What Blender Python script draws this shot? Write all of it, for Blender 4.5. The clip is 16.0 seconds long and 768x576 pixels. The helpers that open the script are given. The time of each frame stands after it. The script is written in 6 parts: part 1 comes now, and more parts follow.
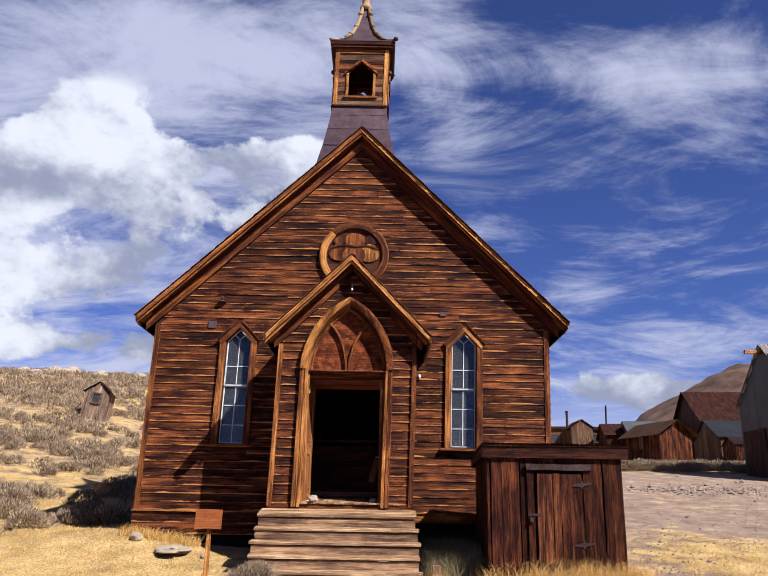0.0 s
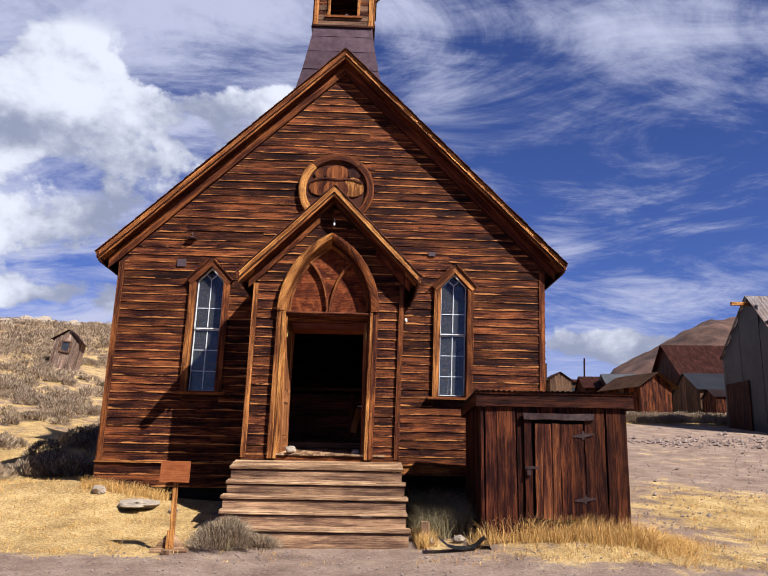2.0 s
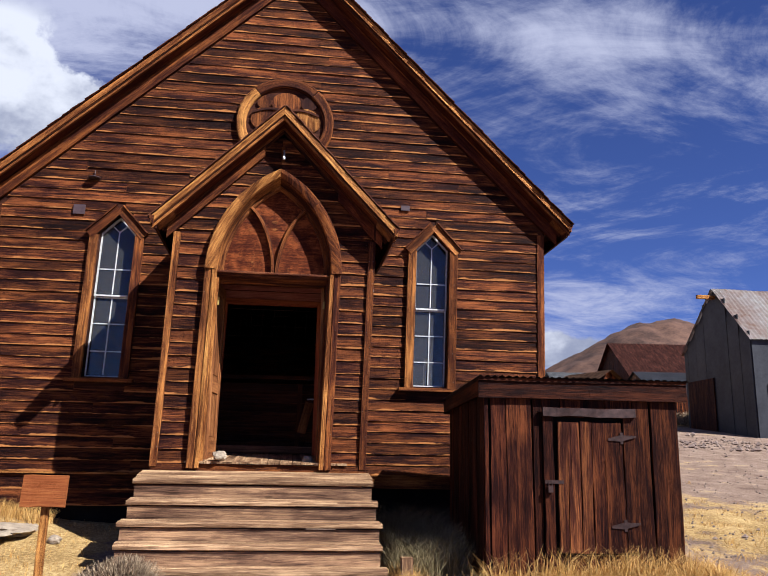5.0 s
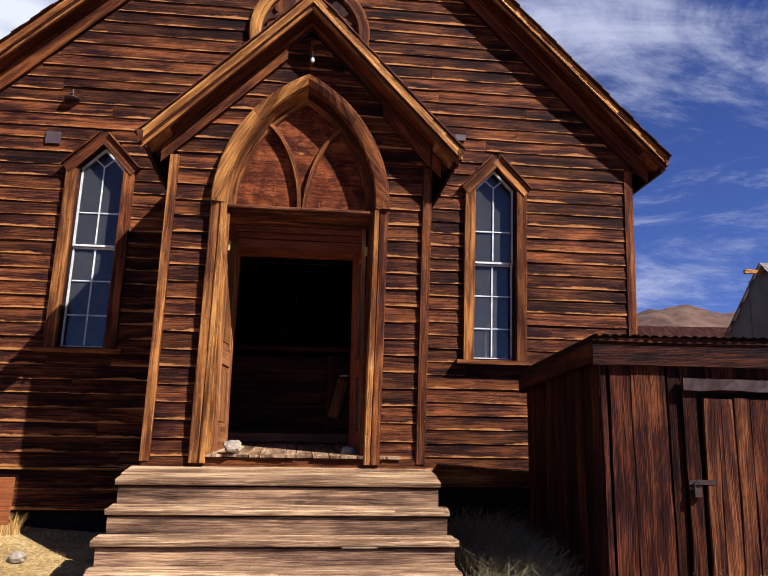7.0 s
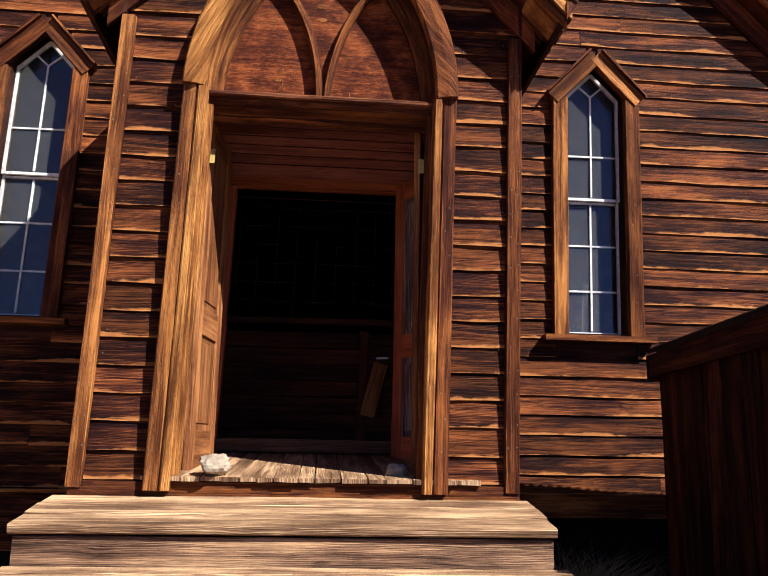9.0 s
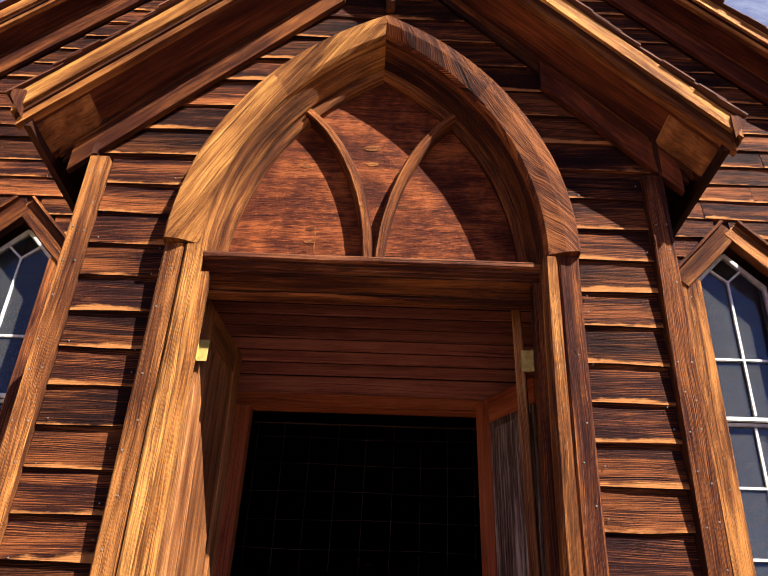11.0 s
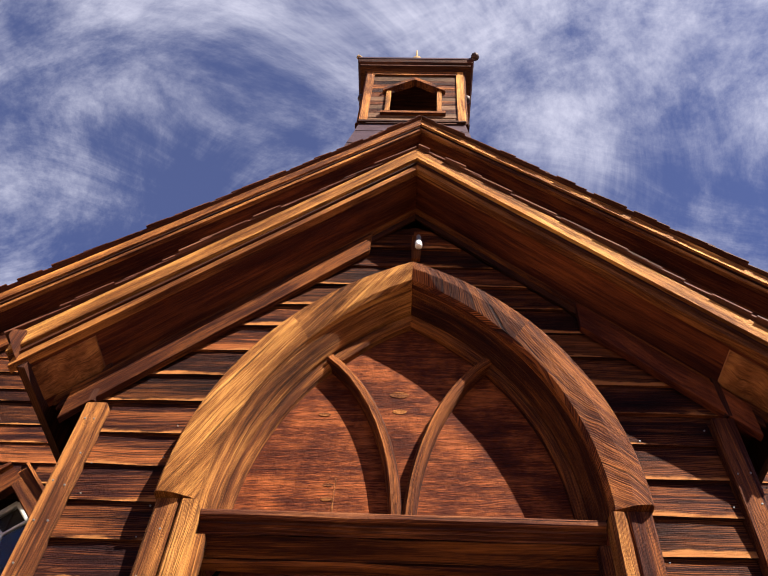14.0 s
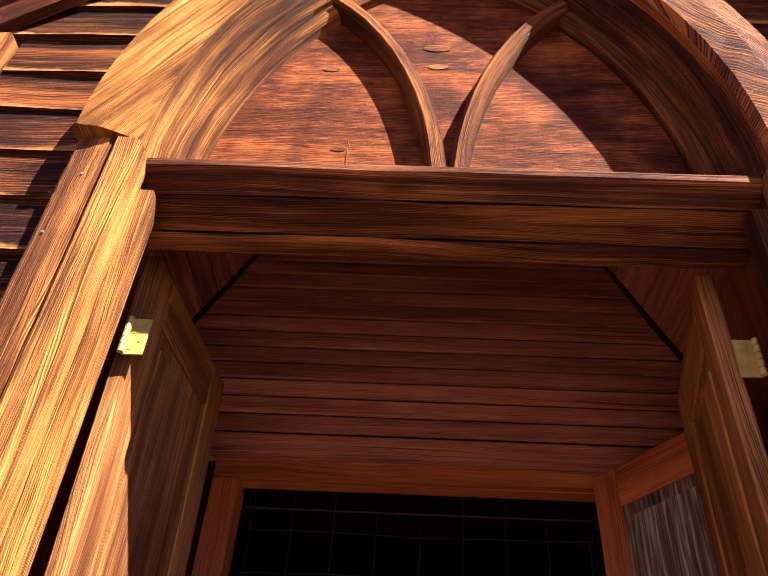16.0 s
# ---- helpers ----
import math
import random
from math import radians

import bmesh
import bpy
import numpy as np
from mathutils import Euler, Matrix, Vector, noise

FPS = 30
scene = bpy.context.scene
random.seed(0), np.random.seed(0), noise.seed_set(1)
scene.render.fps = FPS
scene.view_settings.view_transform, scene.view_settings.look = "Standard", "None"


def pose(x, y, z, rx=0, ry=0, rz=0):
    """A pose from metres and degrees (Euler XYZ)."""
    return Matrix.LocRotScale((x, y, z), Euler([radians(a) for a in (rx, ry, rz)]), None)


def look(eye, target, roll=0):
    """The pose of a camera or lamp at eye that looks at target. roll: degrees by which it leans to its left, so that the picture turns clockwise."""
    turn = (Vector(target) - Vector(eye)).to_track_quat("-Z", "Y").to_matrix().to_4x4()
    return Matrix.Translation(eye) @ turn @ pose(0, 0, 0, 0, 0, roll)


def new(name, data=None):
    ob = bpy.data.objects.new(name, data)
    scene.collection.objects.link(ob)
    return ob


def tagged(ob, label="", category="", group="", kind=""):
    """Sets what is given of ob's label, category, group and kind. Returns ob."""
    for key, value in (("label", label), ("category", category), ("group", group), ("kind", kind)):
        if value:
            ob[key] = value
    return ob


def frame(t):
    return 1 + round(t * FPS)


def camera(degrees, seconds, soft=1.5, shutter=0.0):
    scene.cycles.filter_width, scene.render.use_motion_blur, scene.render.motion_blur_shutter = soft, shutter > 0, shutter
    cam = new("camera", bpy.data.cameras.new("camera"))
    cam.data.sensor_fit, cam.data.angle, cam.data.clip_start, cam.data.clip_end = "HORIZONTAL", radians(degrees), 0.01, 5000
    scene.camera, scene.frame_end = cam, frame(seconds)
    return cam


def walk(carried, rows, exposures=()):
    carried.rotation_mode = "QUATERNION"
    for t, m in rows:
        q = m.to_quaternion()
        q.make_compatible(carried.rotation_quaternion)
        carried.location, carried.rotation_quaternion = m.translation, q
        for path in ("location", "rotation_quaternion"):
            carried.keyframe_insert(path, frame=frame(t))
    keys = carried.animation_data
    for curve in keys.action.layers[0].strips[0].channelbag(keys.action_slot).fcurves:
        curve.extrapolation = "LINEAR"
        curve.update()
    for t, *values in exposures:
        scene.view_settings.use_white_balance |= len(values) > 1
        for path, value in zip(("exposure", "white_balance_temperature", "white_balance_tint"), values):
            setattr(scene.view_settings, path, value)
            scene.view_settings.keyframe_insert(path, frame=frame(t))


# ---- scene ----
cam = camera(54.2, 16.0, soft=1.1)
PATH = [
    (0, (0.671, 0.283, 1.361), (0.675, 2.202, 1.924), 1.0),
    (0.5, (0.66, 0.417, 1.348), (0.693, 2.345, 1.879), 1.0),
    (1, (0.707, 0.674, 1.374), (0.761, 2.61, 1.875), 1.1),
    (1.5, (0.635, 1.008, 1.369), (0.692, 2.95, 1.841), 1.1),
    (2, (0.559, 1.449, 1.376), (0.625, 3.397, 1.821), 1.1),
    (2.5, (0.561, 1.946, 1.375), (0.65, 3.895, 1.814), 1.1),
    (3, (0.544, 2.508, 1.402), (0.658, 4.457, 1.833), 1.1),
    (3.5, (0.542, 3.043, 1.414), (0.699, 4.987, 1.856), 1.1),
    (3.7, (0.527, 3.246, 1.424), (0.715, 5.186, 1.874), 1.0),
    (5.8, (0.198, 5.407, 1.541), (0.439, 7.344, 1.98), 1.1),
    (6, (0.179, 5.656, 1.552), (0.416, 7.594, 1.987), 1.1),
    (6.5, (0.123, 6.196, 1.54), (0.351, 8.138, 1.959), 0.9),
    (7, (0.09, 6.795, 1.514), (0.308, 8.739, 1.93), 0.9),
    (7.5, (0.11, 7.4, 1.521), (0.324, 9.346, 1.931), 0.9),
    (8, (0.09, 8.024, 1.551), (0.298, 9.977, 1.933), 0.8),
    (8.2, (0.107, 8.295, 1.534), (0.312, 10.248, 1.912), 0.9),
    (10.3, (0.087, 10.639, 1.952), (0.147, 12.511, 2.652), 1.3),
    (10.5, (0.08, 10.777, 1.975), (0.13, 12.613, 2.767), 1.4),
    (11, (0.073, 11.076, 2.09), (0.095, 12.809, 3.089), 1.6),
    (11.5, (0.026, 11.225, 2.192), (0.034, 12.838, 3.375), 1.9),
    (12, (0.065, 11.254, 2.216), (0.063, 12.744, 3.55), 2.2),
    (12.5, (0.065, 11.216, 2.228), (0.059, 12.615, 3.657), 2.3),
    (13, (0.054, 11.257, 2.229), (0.03, 12.583, 3.726), 2.6),
    (13.5, (0.054, 11.319, 2.217), (0.014, 12.583, 3.766), 3.0),
    (14, (0.052, 11.488, 2.198), (-0.006, 12.723, 3.769), 3.3),
    (14.5, (-0.007, 11.76, 2.229), (-0.077, 12.998, 3.799), 3.3),
    (15, (-0.029, 12.074, 2.288), (-0.11, 13.378, 3.803), 3.5),
    (15.5, (-0.025, 12.354, 2.442), (-0.091, 13.747, 3.877), 3.1),
    (16, (-0.05, 12.541, 2.443), (-0.095, 14.088, 3.71), 3.0),
]
walk(cam, [(t, look(eye, target, roll)) for t, eye, target, roll in PATH],
     exposures=((0, 1.12, 5850, 12), (3, 1.08, 5800, 12), (6, 1.10, 5750, 12), (8, 1.16, 5800, 12), (10.5, 1.78, 6300, 10), (11.5, 1.85, 6400, 10), (14.5, 1.72, 6600, 10), (15.2, 1.95, 6600, 10), (16, 2.50, 6600, 10)))

# ---- sky, sun ----
SUN = Vector((1.80, -1.70, 2.40)).normalized()


def build_world():
    w = bpy.data.worlds.new("sky")
    scene.world = w
    w.use_nodes = True
    nt = w.node_tree
    nt.nodes.clear()
    N, L = nt.nodes.new, nt.links.new
    out, bg = N("ShaderNodeOutputWorld"), N("ShaderNodeBackground")
    sky = N("ShaderNodeTexSky")
    sky.sky_type, sky.sun_disc = "NISHITA", False
    sky.sun_elevation = math.asin(SUN.z)
    sky.sun_rotation = math.atan2(SUN.x, SUN.y)
    sky.altitude, sky.dust_density, sky.ozone_density = 2500, 0.3, 2.5
    tc = N("ShaderNodeTexCoord")

    def math_node(op, a, b=None, clamp=False):
        n = N("ShaderNodeMath")
        n.operation, n.use_clamp = op, clamp
        for k, v in ((0, a), (1, b)):
            if v is None:
                continue
            if isinstance(v, (int, float)):
                n.inputs[k].default_value = v
            else:
                L(v, n.inputs[k])
        return n.outputs[0]

    def ramp(v, a, b):
        n = N("ShaderNodeMapRange")
        n.interpolation_type = "SMOOTHSTEP"
        L(v, n.inputs["Value"])
        n.inputs["From Min"].default_value, n.inputs["From Max"].default_value = a, b
        return n.outputs["Result"]

    sep = N("ShaderNodeSeparateXYZ")
    L(tc.outputs["Generated"], sep.inputs[0])
    x, y, z = sep.outputs
    # cloud sheets: the direction meets a flat layer overhead
    zz = math_node("MAXIMUM", math_node("ADD", z, 0.16), 0.05)
    com = N("ShaderNodeCombineXYZ")
    L(math_node("DIVIDE", x, zz), com.inputs[0])
    L(math_node("DIVIDE", y, zz), com.inputs[1])

    def noise_tex(vec, scale, detail, rough, dist=0.0, shift=(0, 0, 0), stretch=(1, 1, 1), turn=0.0):
        m = N("ShaderNodeMapping")
        m.inputs["Location"].default_value, m.inputs["Scale"].default_value = shift, stretch
        m.inputs["Rotation"].default_value = (0, 0, radians(turn))
        L(vec, m.inputs["Vector"])
        n = N("ShaderNodeTexNoise")
        n.inputs["Scale"].default_value, n.inputs["Detail"].default_value = scale, detail
        n.inputs["Roughness"].default_value, n.inputs["Distortion"].default_value = rough, dist
        L(m.outputs[0], n.inputs["Vector"])
        return n.outputs["Fac"]

    # places in the sky: sideways and upwards over forwards
    ahead = math_node("MAXIMUM", y, 0.02)
    side, rise = math_node("DIVIDE", x, ahead), math_node("DIVIDE", z, ahead)

    def bank(a, b, wide, high):
        """A soft mound of likelihood for cloud, 1 at its middle."""
        p = math_node("MULTIPLY", math_node("SUBTRACT", side, a), 1 / wide)
        q = math_node("MULTIPLY", math_node("SUBTRACT", rise, b), 1 / high)
        d = math_node("ADD", math_node("MULTIPLY", p, p), math_node("MULTIPLY", q, q))
        return math_node("POWER", 2.718, math_node("MULTIPLY", d, -1.0))

    def total(*banks):
        out = banks[0]
        for k in banks[1:]:
            out = math_node("ADD", out, k)
        return out

    north = ramp(y, -0.55, 0.15)
    # high wisps, drawn out across the sky
    wisp = noise_tex(com.outputs[0], 1.7, 11, 0.68, 1.1, (5.6, 2.9, 0), (0.75, 1.2, 1), 24)
    tuft = noise_tex(com.outputs[0], 4.2, 9, 0.68, 1.0, (1.1, 4.2, 0), (0.6, 1.1, 1), 35)
    mass = math_node("ADD", math_node("MULTIPLY", wisp, 0.66), math_node("MULTIPLY", tuft, 0.34))
    high = total(bank(-0.20, 0.72, 0.34, 0.13), math_node("MULTIPLY", bank(0.09, 0.66, 0.11, 0.13), 0.9), math_node("MULTIPLY", bank(0.32, 0.64, 0.11, 0.045), 0.45), math_node("MULTIPLY", bank(0.50, 0.655, 0.15, 0.09), 1.1))
    lows = total(bank(0.27, 0.30, 0.055, 0.030), bank(0.44, 0.232, 0.16, 0.030), math_node("MULTIPLY", bank(0.36, 0.165, 0.25, 0.045), 0.9), math_node("MULTIPLY", bank(0.33, 0.35, 0.10, 0.02), 0.6), math_node("MULTIPLY", bank(0.10, 0.53, 0.05, 0.05), 0.5))
    over = math_node("ADD", ramp(z, 0.60, 0.74), math_node("SUBTRACT", math_node("MULTIPLY", bank(1.05, 2.5, 0.40, 0.8), 0.8), math_node("MULTIPLY", bank(0.05, 2.6, 0.35, 0.9), 0.35)))
    pull = math_node("ADD", math_node("MULTIPLY", math_node("ADD", high, lows), 0.155), math_node("MULTIPLY", over, 0.068))
    pull = math_node("ADD", pull, math_node("MULTIPLY", math_node("MULTIPLY", ramp(x, 0.06, -0.10), ramp(z, 0.66, 0.52)), 0.13))
    cirrus = math_node("MULTIPLY", math_node("MULTIPLY", ramp(math_node("ADD", mass, pull), 0.50, 0.76), north), 0.92)
    cirrus = math_node("ADD", cirrus, math_node("MULTIPLY", math_node("MULTIPLY", ramp(z, 0.62, 0.78), north), math_node("MULTIPLY", math_node("SUBTRACT", 1.0, cirrus), 0.05)))
    # pale haze low over the hills
    pale = math_node("MULTIPLY", math_node("MULTIPLY", ramp(rise, 0.215, 0.07), north), 0.55)
    cirrus = math_node("ADD", cirrus, math_node("MULTIPLY", pale, math_node("SUBTRACT", 1.0, cirrus)))
    # heaped clouds: a tall head and a long bank to the west, flat ones low over the hills
    heap = noise_tex(tc.outputs["Generated"], 3.6, 9, 0.55, 0.15, (0.4, 0.1, 0.35), (1, 1, 1.5))
    lump = noise_tex(tc.outputs["Generated"], 13.0, 8, 0.58, 0.2, (0.2, 0.7, 0.1), (1, 1, 1.2))
    heap = math_node("ADD", heap, math_node("MULTIPLY", math_node("SUBTRACT", lump, 0.5), 0.32))
    head = total(bank(-0.44, 0.515, 0.095, 0.080), bank(-0.54, 0.47, 0.12, 0.07), bank(-0.27, 0.40, 0.16, 0.062), bank(-0.15, 0.475, 0.10, 0.06), math_node("MULTIPLY", bank(-0.30, 0.475, 0.10, 0.05), 0.75), math_node("MULTIPLY", bank(-0.43, 0.30, 0.22, 0.05), 0.85), math_node("MULTIPLY", bank(-0.42, 0.205, 0.26, 0.04), 0.8), bank(0.36, 0.155, 0.15, 0.026))
    lift = math_node("MULTIPLY", math_node("MINIMUM", head, 1.0), 0.24)
    cum = math_node("MULTIPLY", ramp(math_node("ADD", heap, lift), 0.60, 0.655), math_node("MULTIPLY", ramp(lift, 0.015, 0.07), north))
    shade = noise_tex(tc.outputs["Generated"], 3.6, 9, 0.55, 0.15, (0.47, 0.16, 0.25), (1, 1, 1.5))
    lump2 = noise_tex(tc.outputs["Generated"], 13.0, 8, 0.58, 0.2, (0.37, 0.84, -0.10), (1, 1, 1.2))
    shade = math_node("ADD", shade, math_node("MULTIPLY", math_node("SUBTRACT", lump2, 0.5), 0.36))
    core = ramp(math_node("SUBTRACT", heap, shade), -0.10, 0.15)
    grey = N("ShaderNodeMix")
    grey.data_type = "RGBA"
    grey.inputs["A"].default_value = (3.7, 3.9, 4.9, 1)
    grey.inputs["B"].default_value = (9.8, 9.7, 9.8, 1)
    L(core, grey.inputs["Factor"])
    # deep blue of a high desert sky
    tint = N("ShaderNodeMix")
    tint.data_type, tint.blend_type = "RGBA", "MULTIPLY"
    tint.inputs["Factor"].default_value = 1
    tint.inputs["B"].default_value = (0.64, 0.66, 1.05, 1)
    L(sky.outputs[0], tint.inputs["A"])
    a = N("ShaderNodeMix")
    a.data_type = "RGBA"
    a.inputs["B"].default_value = (6.7, 6.7, 7.9, 1)
    L(cirrus, a.inputs["Factor"]), L(tint.outputs["Result"], a.inputs["A"])
    b = N("ShaderNodeMix")
    b.data_type = "RGBA"
    L(cum, b.inputs["Factor"]), L(a.outputs["Result"], b.inputs["A"]), L(grey.outputs["Result"], b.inputs["B"])
    L(b.outputs["Result"], bg.inputs["Color"])
    bg.inputs["Strength"].default_value = 0.043
    L(bg.outputs[0], out.inputs[0])


build_world()
sun = new("sun", bpy.data.lights.new("sun", "SUN"))
sun.data.energy, sun.data.angle, sun.data.color = 5.0, radians(0.55), (1.0, 0.94, 0.85)
sun.matrix_basis = look(SUN * 60, (0, 0, 0))

# ---- materials ----
class Graph:
    """A small builder of node materials."""

    def __init__(self, name):
        self.mat = bpy.data.materials.new(name)
        self.mat.use_nodes = True
        self.nt = self.mat.node_tree
        self.bsdf = self.nt.nodes["Principled BSDF"]
        self.out = self.nt.nodes["Material Output"]

    def n(self, kind):
        return self.nt.nodes.new("ShaderNode" + kind)

    def link(self, a, b):
        if isinstance(a, (int, float)):
            b.default_value = a
        elif isinstance(a, tuple):
            b.default_value = a if len(a) == 4 else (*a, 1)
        else:
            self.nt.links.new(a, b)

    def mapped(self, vec, scale=(1, 1, 1), shift=None):
        m = self.n("Mapping")
        m.inputs["Scale"].default_value = scale
        self.link(vec, m.inputs["Vector"])
        if shift is not None:
            self.link(shift, m.inputs["Location"])
        return m.outputs[0]

    def noise(self, vec, scale=1, detail=4, rough=0.55, dist=0.0):
        t = self.n("TexNoise")
        for k, v in (("Scale", scale), ("Detail", detail), ("Roughness", rough), ("Distortion", dist)):
            t.inputs[k].default_value = v
        self.link(vec, t.inputs["Vector"])
        return t.outputs["Fac"]

    def ramp(self, v, *stops):
        r = self.n("ValToRGB")
        self.link(v, r.inputs[0])
        e = r.color_ramp.elements
        while len(e) < len(stops):
            e.new(0.5)
        for k, (p, c) in enumerate(stops):
            e[k].position, e[k].color = p, ((c, c, c, 1) if isinstance(c, (int, float)) else (*c, 1))
        return r.outputs[0]

    def mix(self, f, a, b, how="MIX"):
        m = self.n("Mix")
        m.data_type, m.blend_type = "RGBA", how
        self.link(f, m.inputs["Factor"]), self.link(a, m.inputs["A"]), self.link(b, m.inputs["B"])
        return m.outputs["Result"]

    def math(self, op, a, b=0.0, clamp=False):
        m = self.n("Math")
        m.operation, m.use_clamp = op, clamp
        self.link(a, m.inputs[0]), self.link(b, m.inputs[1])
        return m.outputs[0]

    def bump(self, h, strength=0.3, dist=0.01):
        b = self.n("Bump")
        b.inputs["Strength"].default_value, b.inputs["Distance"].default_value = strength, dist
        self.link(h, b.inputs["Height"])
        self.nt.links.new(b.outputs[0], self.bsdf.inputs["Normal"])

    def done(self, color, rough=0.8, metal=0.0, spec=0.3):
        self.link(color, self.bsdf.inputs["Base Color"])
        self.link(rough, self.bsdf.inputs["Roughness"])
        self.bsdf.inputs["Metallic"].default_value = metal
        self.bsdf.inputs["Specular IOR Level"].default_value = spec
        return self.mat


def wood(name, dark, mid, light, edge=None, rough=0.66, bump=0.5, vary=0.45, fine=190.0, spec=0.07, short=1.0):
    """Weathered boards: the grain runs along u of the uv map, in metres."""
    g = Graph(name)
    uv, info = g.n("TexCoord").outputs["UV"], g.n("ObjectInfo")
    rnd = info.outputs["Random"]
    shift = g.n("CombineXYZ")
    g.link(g.math("MULTIPLY", rnd, 91.0), shift.inputs[0])
    g.link(g.math("MULTIPLY", rnd, 37.0), shift.inputs[1])
    base = g.mapped(uv, (1, 1, 1), shift.outputs[0])
    warp = g.noise(g.mapped(base, (1.3, 5, 1)), 1, 3, 0.5)
    bent = g.n("VectorMath")
    bent.operation = "ADD"
    off = g.n("CombineXYZ")
    g.link(g.math("MULTIPLY", g.math("SUBTRACT", warp, 0.5), 0.06), off.inputs[1])
    g.link(base, bent.inputs[0]), g.link(off.outputs[0], bent.inputs[1])
    v = bent.outputs[0]
    grain = g.noise(g.mapped(v, (1.5 * short, fine * 0.9, 1)), 1, 6, 0.72)
    hair = g.noise(g.mapped(v, (4.5 * short, fine * 2.2, 1)), 1, 3, 0.7)
    streak = g.noise(g.mapped(v, (0.5 * short, 34, 1)), 1, 5, 0.66)
    patch = g.noise(g.mapped(base, (1.1 * short, 6.0, 1)), 1, 4, 0.6)
    # growth rings: fine lines that wander along the board
    axis = g.n("SeparateXYZ")
    g.link(v, axis.inputs[0])
    sway = g.noise(g.mapped(base, (1.0, 8, 1)), 1, 2, 0.45)
    ring = g.math("SINE", g.math("ADD", g.math("MULTIPLY", axis.outputs[1], fine * 4.2), g.math("MULTIPLY", sway, 26.0)))
    ring = g.math("MULTIPLY", ring, g.ramp(g.noise(g.mapped(base, (5, 26, 1)), 1, 3, 0.6), (0.35, 0.35), (0.6, 1.0)))
    mixf = g.math("ADD", g.math("ADD", g.math("MULTIPLY", grain, 0.24), g.math("MULTIPLY", hair, 0.26)), g.math("ADD", g.math("MULTIPLY", streak, 0.20), g.math("MULTIPLY", patch, 0.33)))
    mixf = g.math("ADD", g.math("ADD", mixf, 0.025), g.math("MULTIPLY", ring, 0.028))
    col = g.ramp(mixf, (0.455, dark), (0.535, mid), (0.610, light), (0.690, tuple(min(0.8, 1.5 * k) for k in light)))
    # open pores: short dark flecks along the fibre
    pore = g.noise(g.mapped(v, (5.0 * short, fine * 1.05, 1)), 1, 2, 0.5)
    fleck = g.ramp(pore, (0.58, 0.0), (0.64, 1.0))
    col = g.mix(g.math("MULTIPLY", fleck, 0.38), col, dark)
    # each board has its own tone
    tone = g.math("ADD", 1.0 - vary * 0.5, g.math("MULTIPLY", rnd, vary))
    gray = g.n("CombineColor")
    for k in range(3):
        g.link(tone, gray.inputs[k])
    col = g.mix(1.0, col, gray.outputs[0], "MULTIPLY")
    if edge:
        sep = g.n("SeparateXYZ")
        g.link(uv, sep.inputs[0])
        worn = g.math("ADD", sep.outputs[1], g.math("MULTIPLY", g.math("SUBTRACT", g.noise(g.mapped(base, (1.9, 4, 1)), 1, 5, 0.65), 0.47), -0.16))
        f = g.ramp(worn, (0.0, 1.0), (0.012, 0.0))
        col = g.mix(f, col, edge)
    # weather cracks along the grain
    crack = g.noise(g.mapped(v, (0.9, 120, 1)), 1, 2, 0.4)
    split = g.ramp(crack, (0.66, 0.0), (0.69, 1.0))
    col = g.mix(g.math("MULTIPLY", split, 0.7), col, tuple(0.45 * k for k in dark))
    # knots
    vor = g.n("TexVoronoi")
    vor.inputs["Scale"].default_value = 1.0
    g.link(g.mapped(base, (1.6, 6.5, 1)), vor.inputs["Vector"])
    knot = g.ramp(vor.outputs["Distance"], (0.05, 1.0), (0.10, 0.0))
    col = g.mix(g.math("MULTIPLY", knot, 0.6), col, dark)
    g.bump(g.math("SUBTRACT", g.math("ADD", g.math("ADD", g.math("MULTIPLY", grain, 0.9), g.math("MULTIPLY", hair, 0.8)), g.math("ADD", g.math("MULTIPLY", streak, 0.5), g.math("MULTIPLY", ring, 0.06))), g.math("ADD", g.math("MULTIPLY", split, 0.5), g.math("MULTIPLY", fleck, 0.35))), bump, 0.006)
    return g.done(col, g.ramp(grain, (0.3, rough - 0.12), (0.7, rough + 0.12)), 0.0, spec)


def plain(name, a, b, scale=6.0, rough=0.7, metal=0.0, bump=0.2, spec=0.3):
    """A surface mottled between two colours at two scales."""
    g = Graph(name)
    tc = g.n("TexCoord").outputs["Object"]
    big, small = g.noise(tc, scale, 4), g.noise(tc, scale * 9, 4, 0.65)
    f = g.math("ADD", g.math("MULTIPLY", big, 0.6), g.math("MULTIPLY", small, 0.4))
    g.bump(small, bump, 0.008)
    return g.done(g.ramp(f, (0.35, a), (0.65, b)), rough, metal, spec)


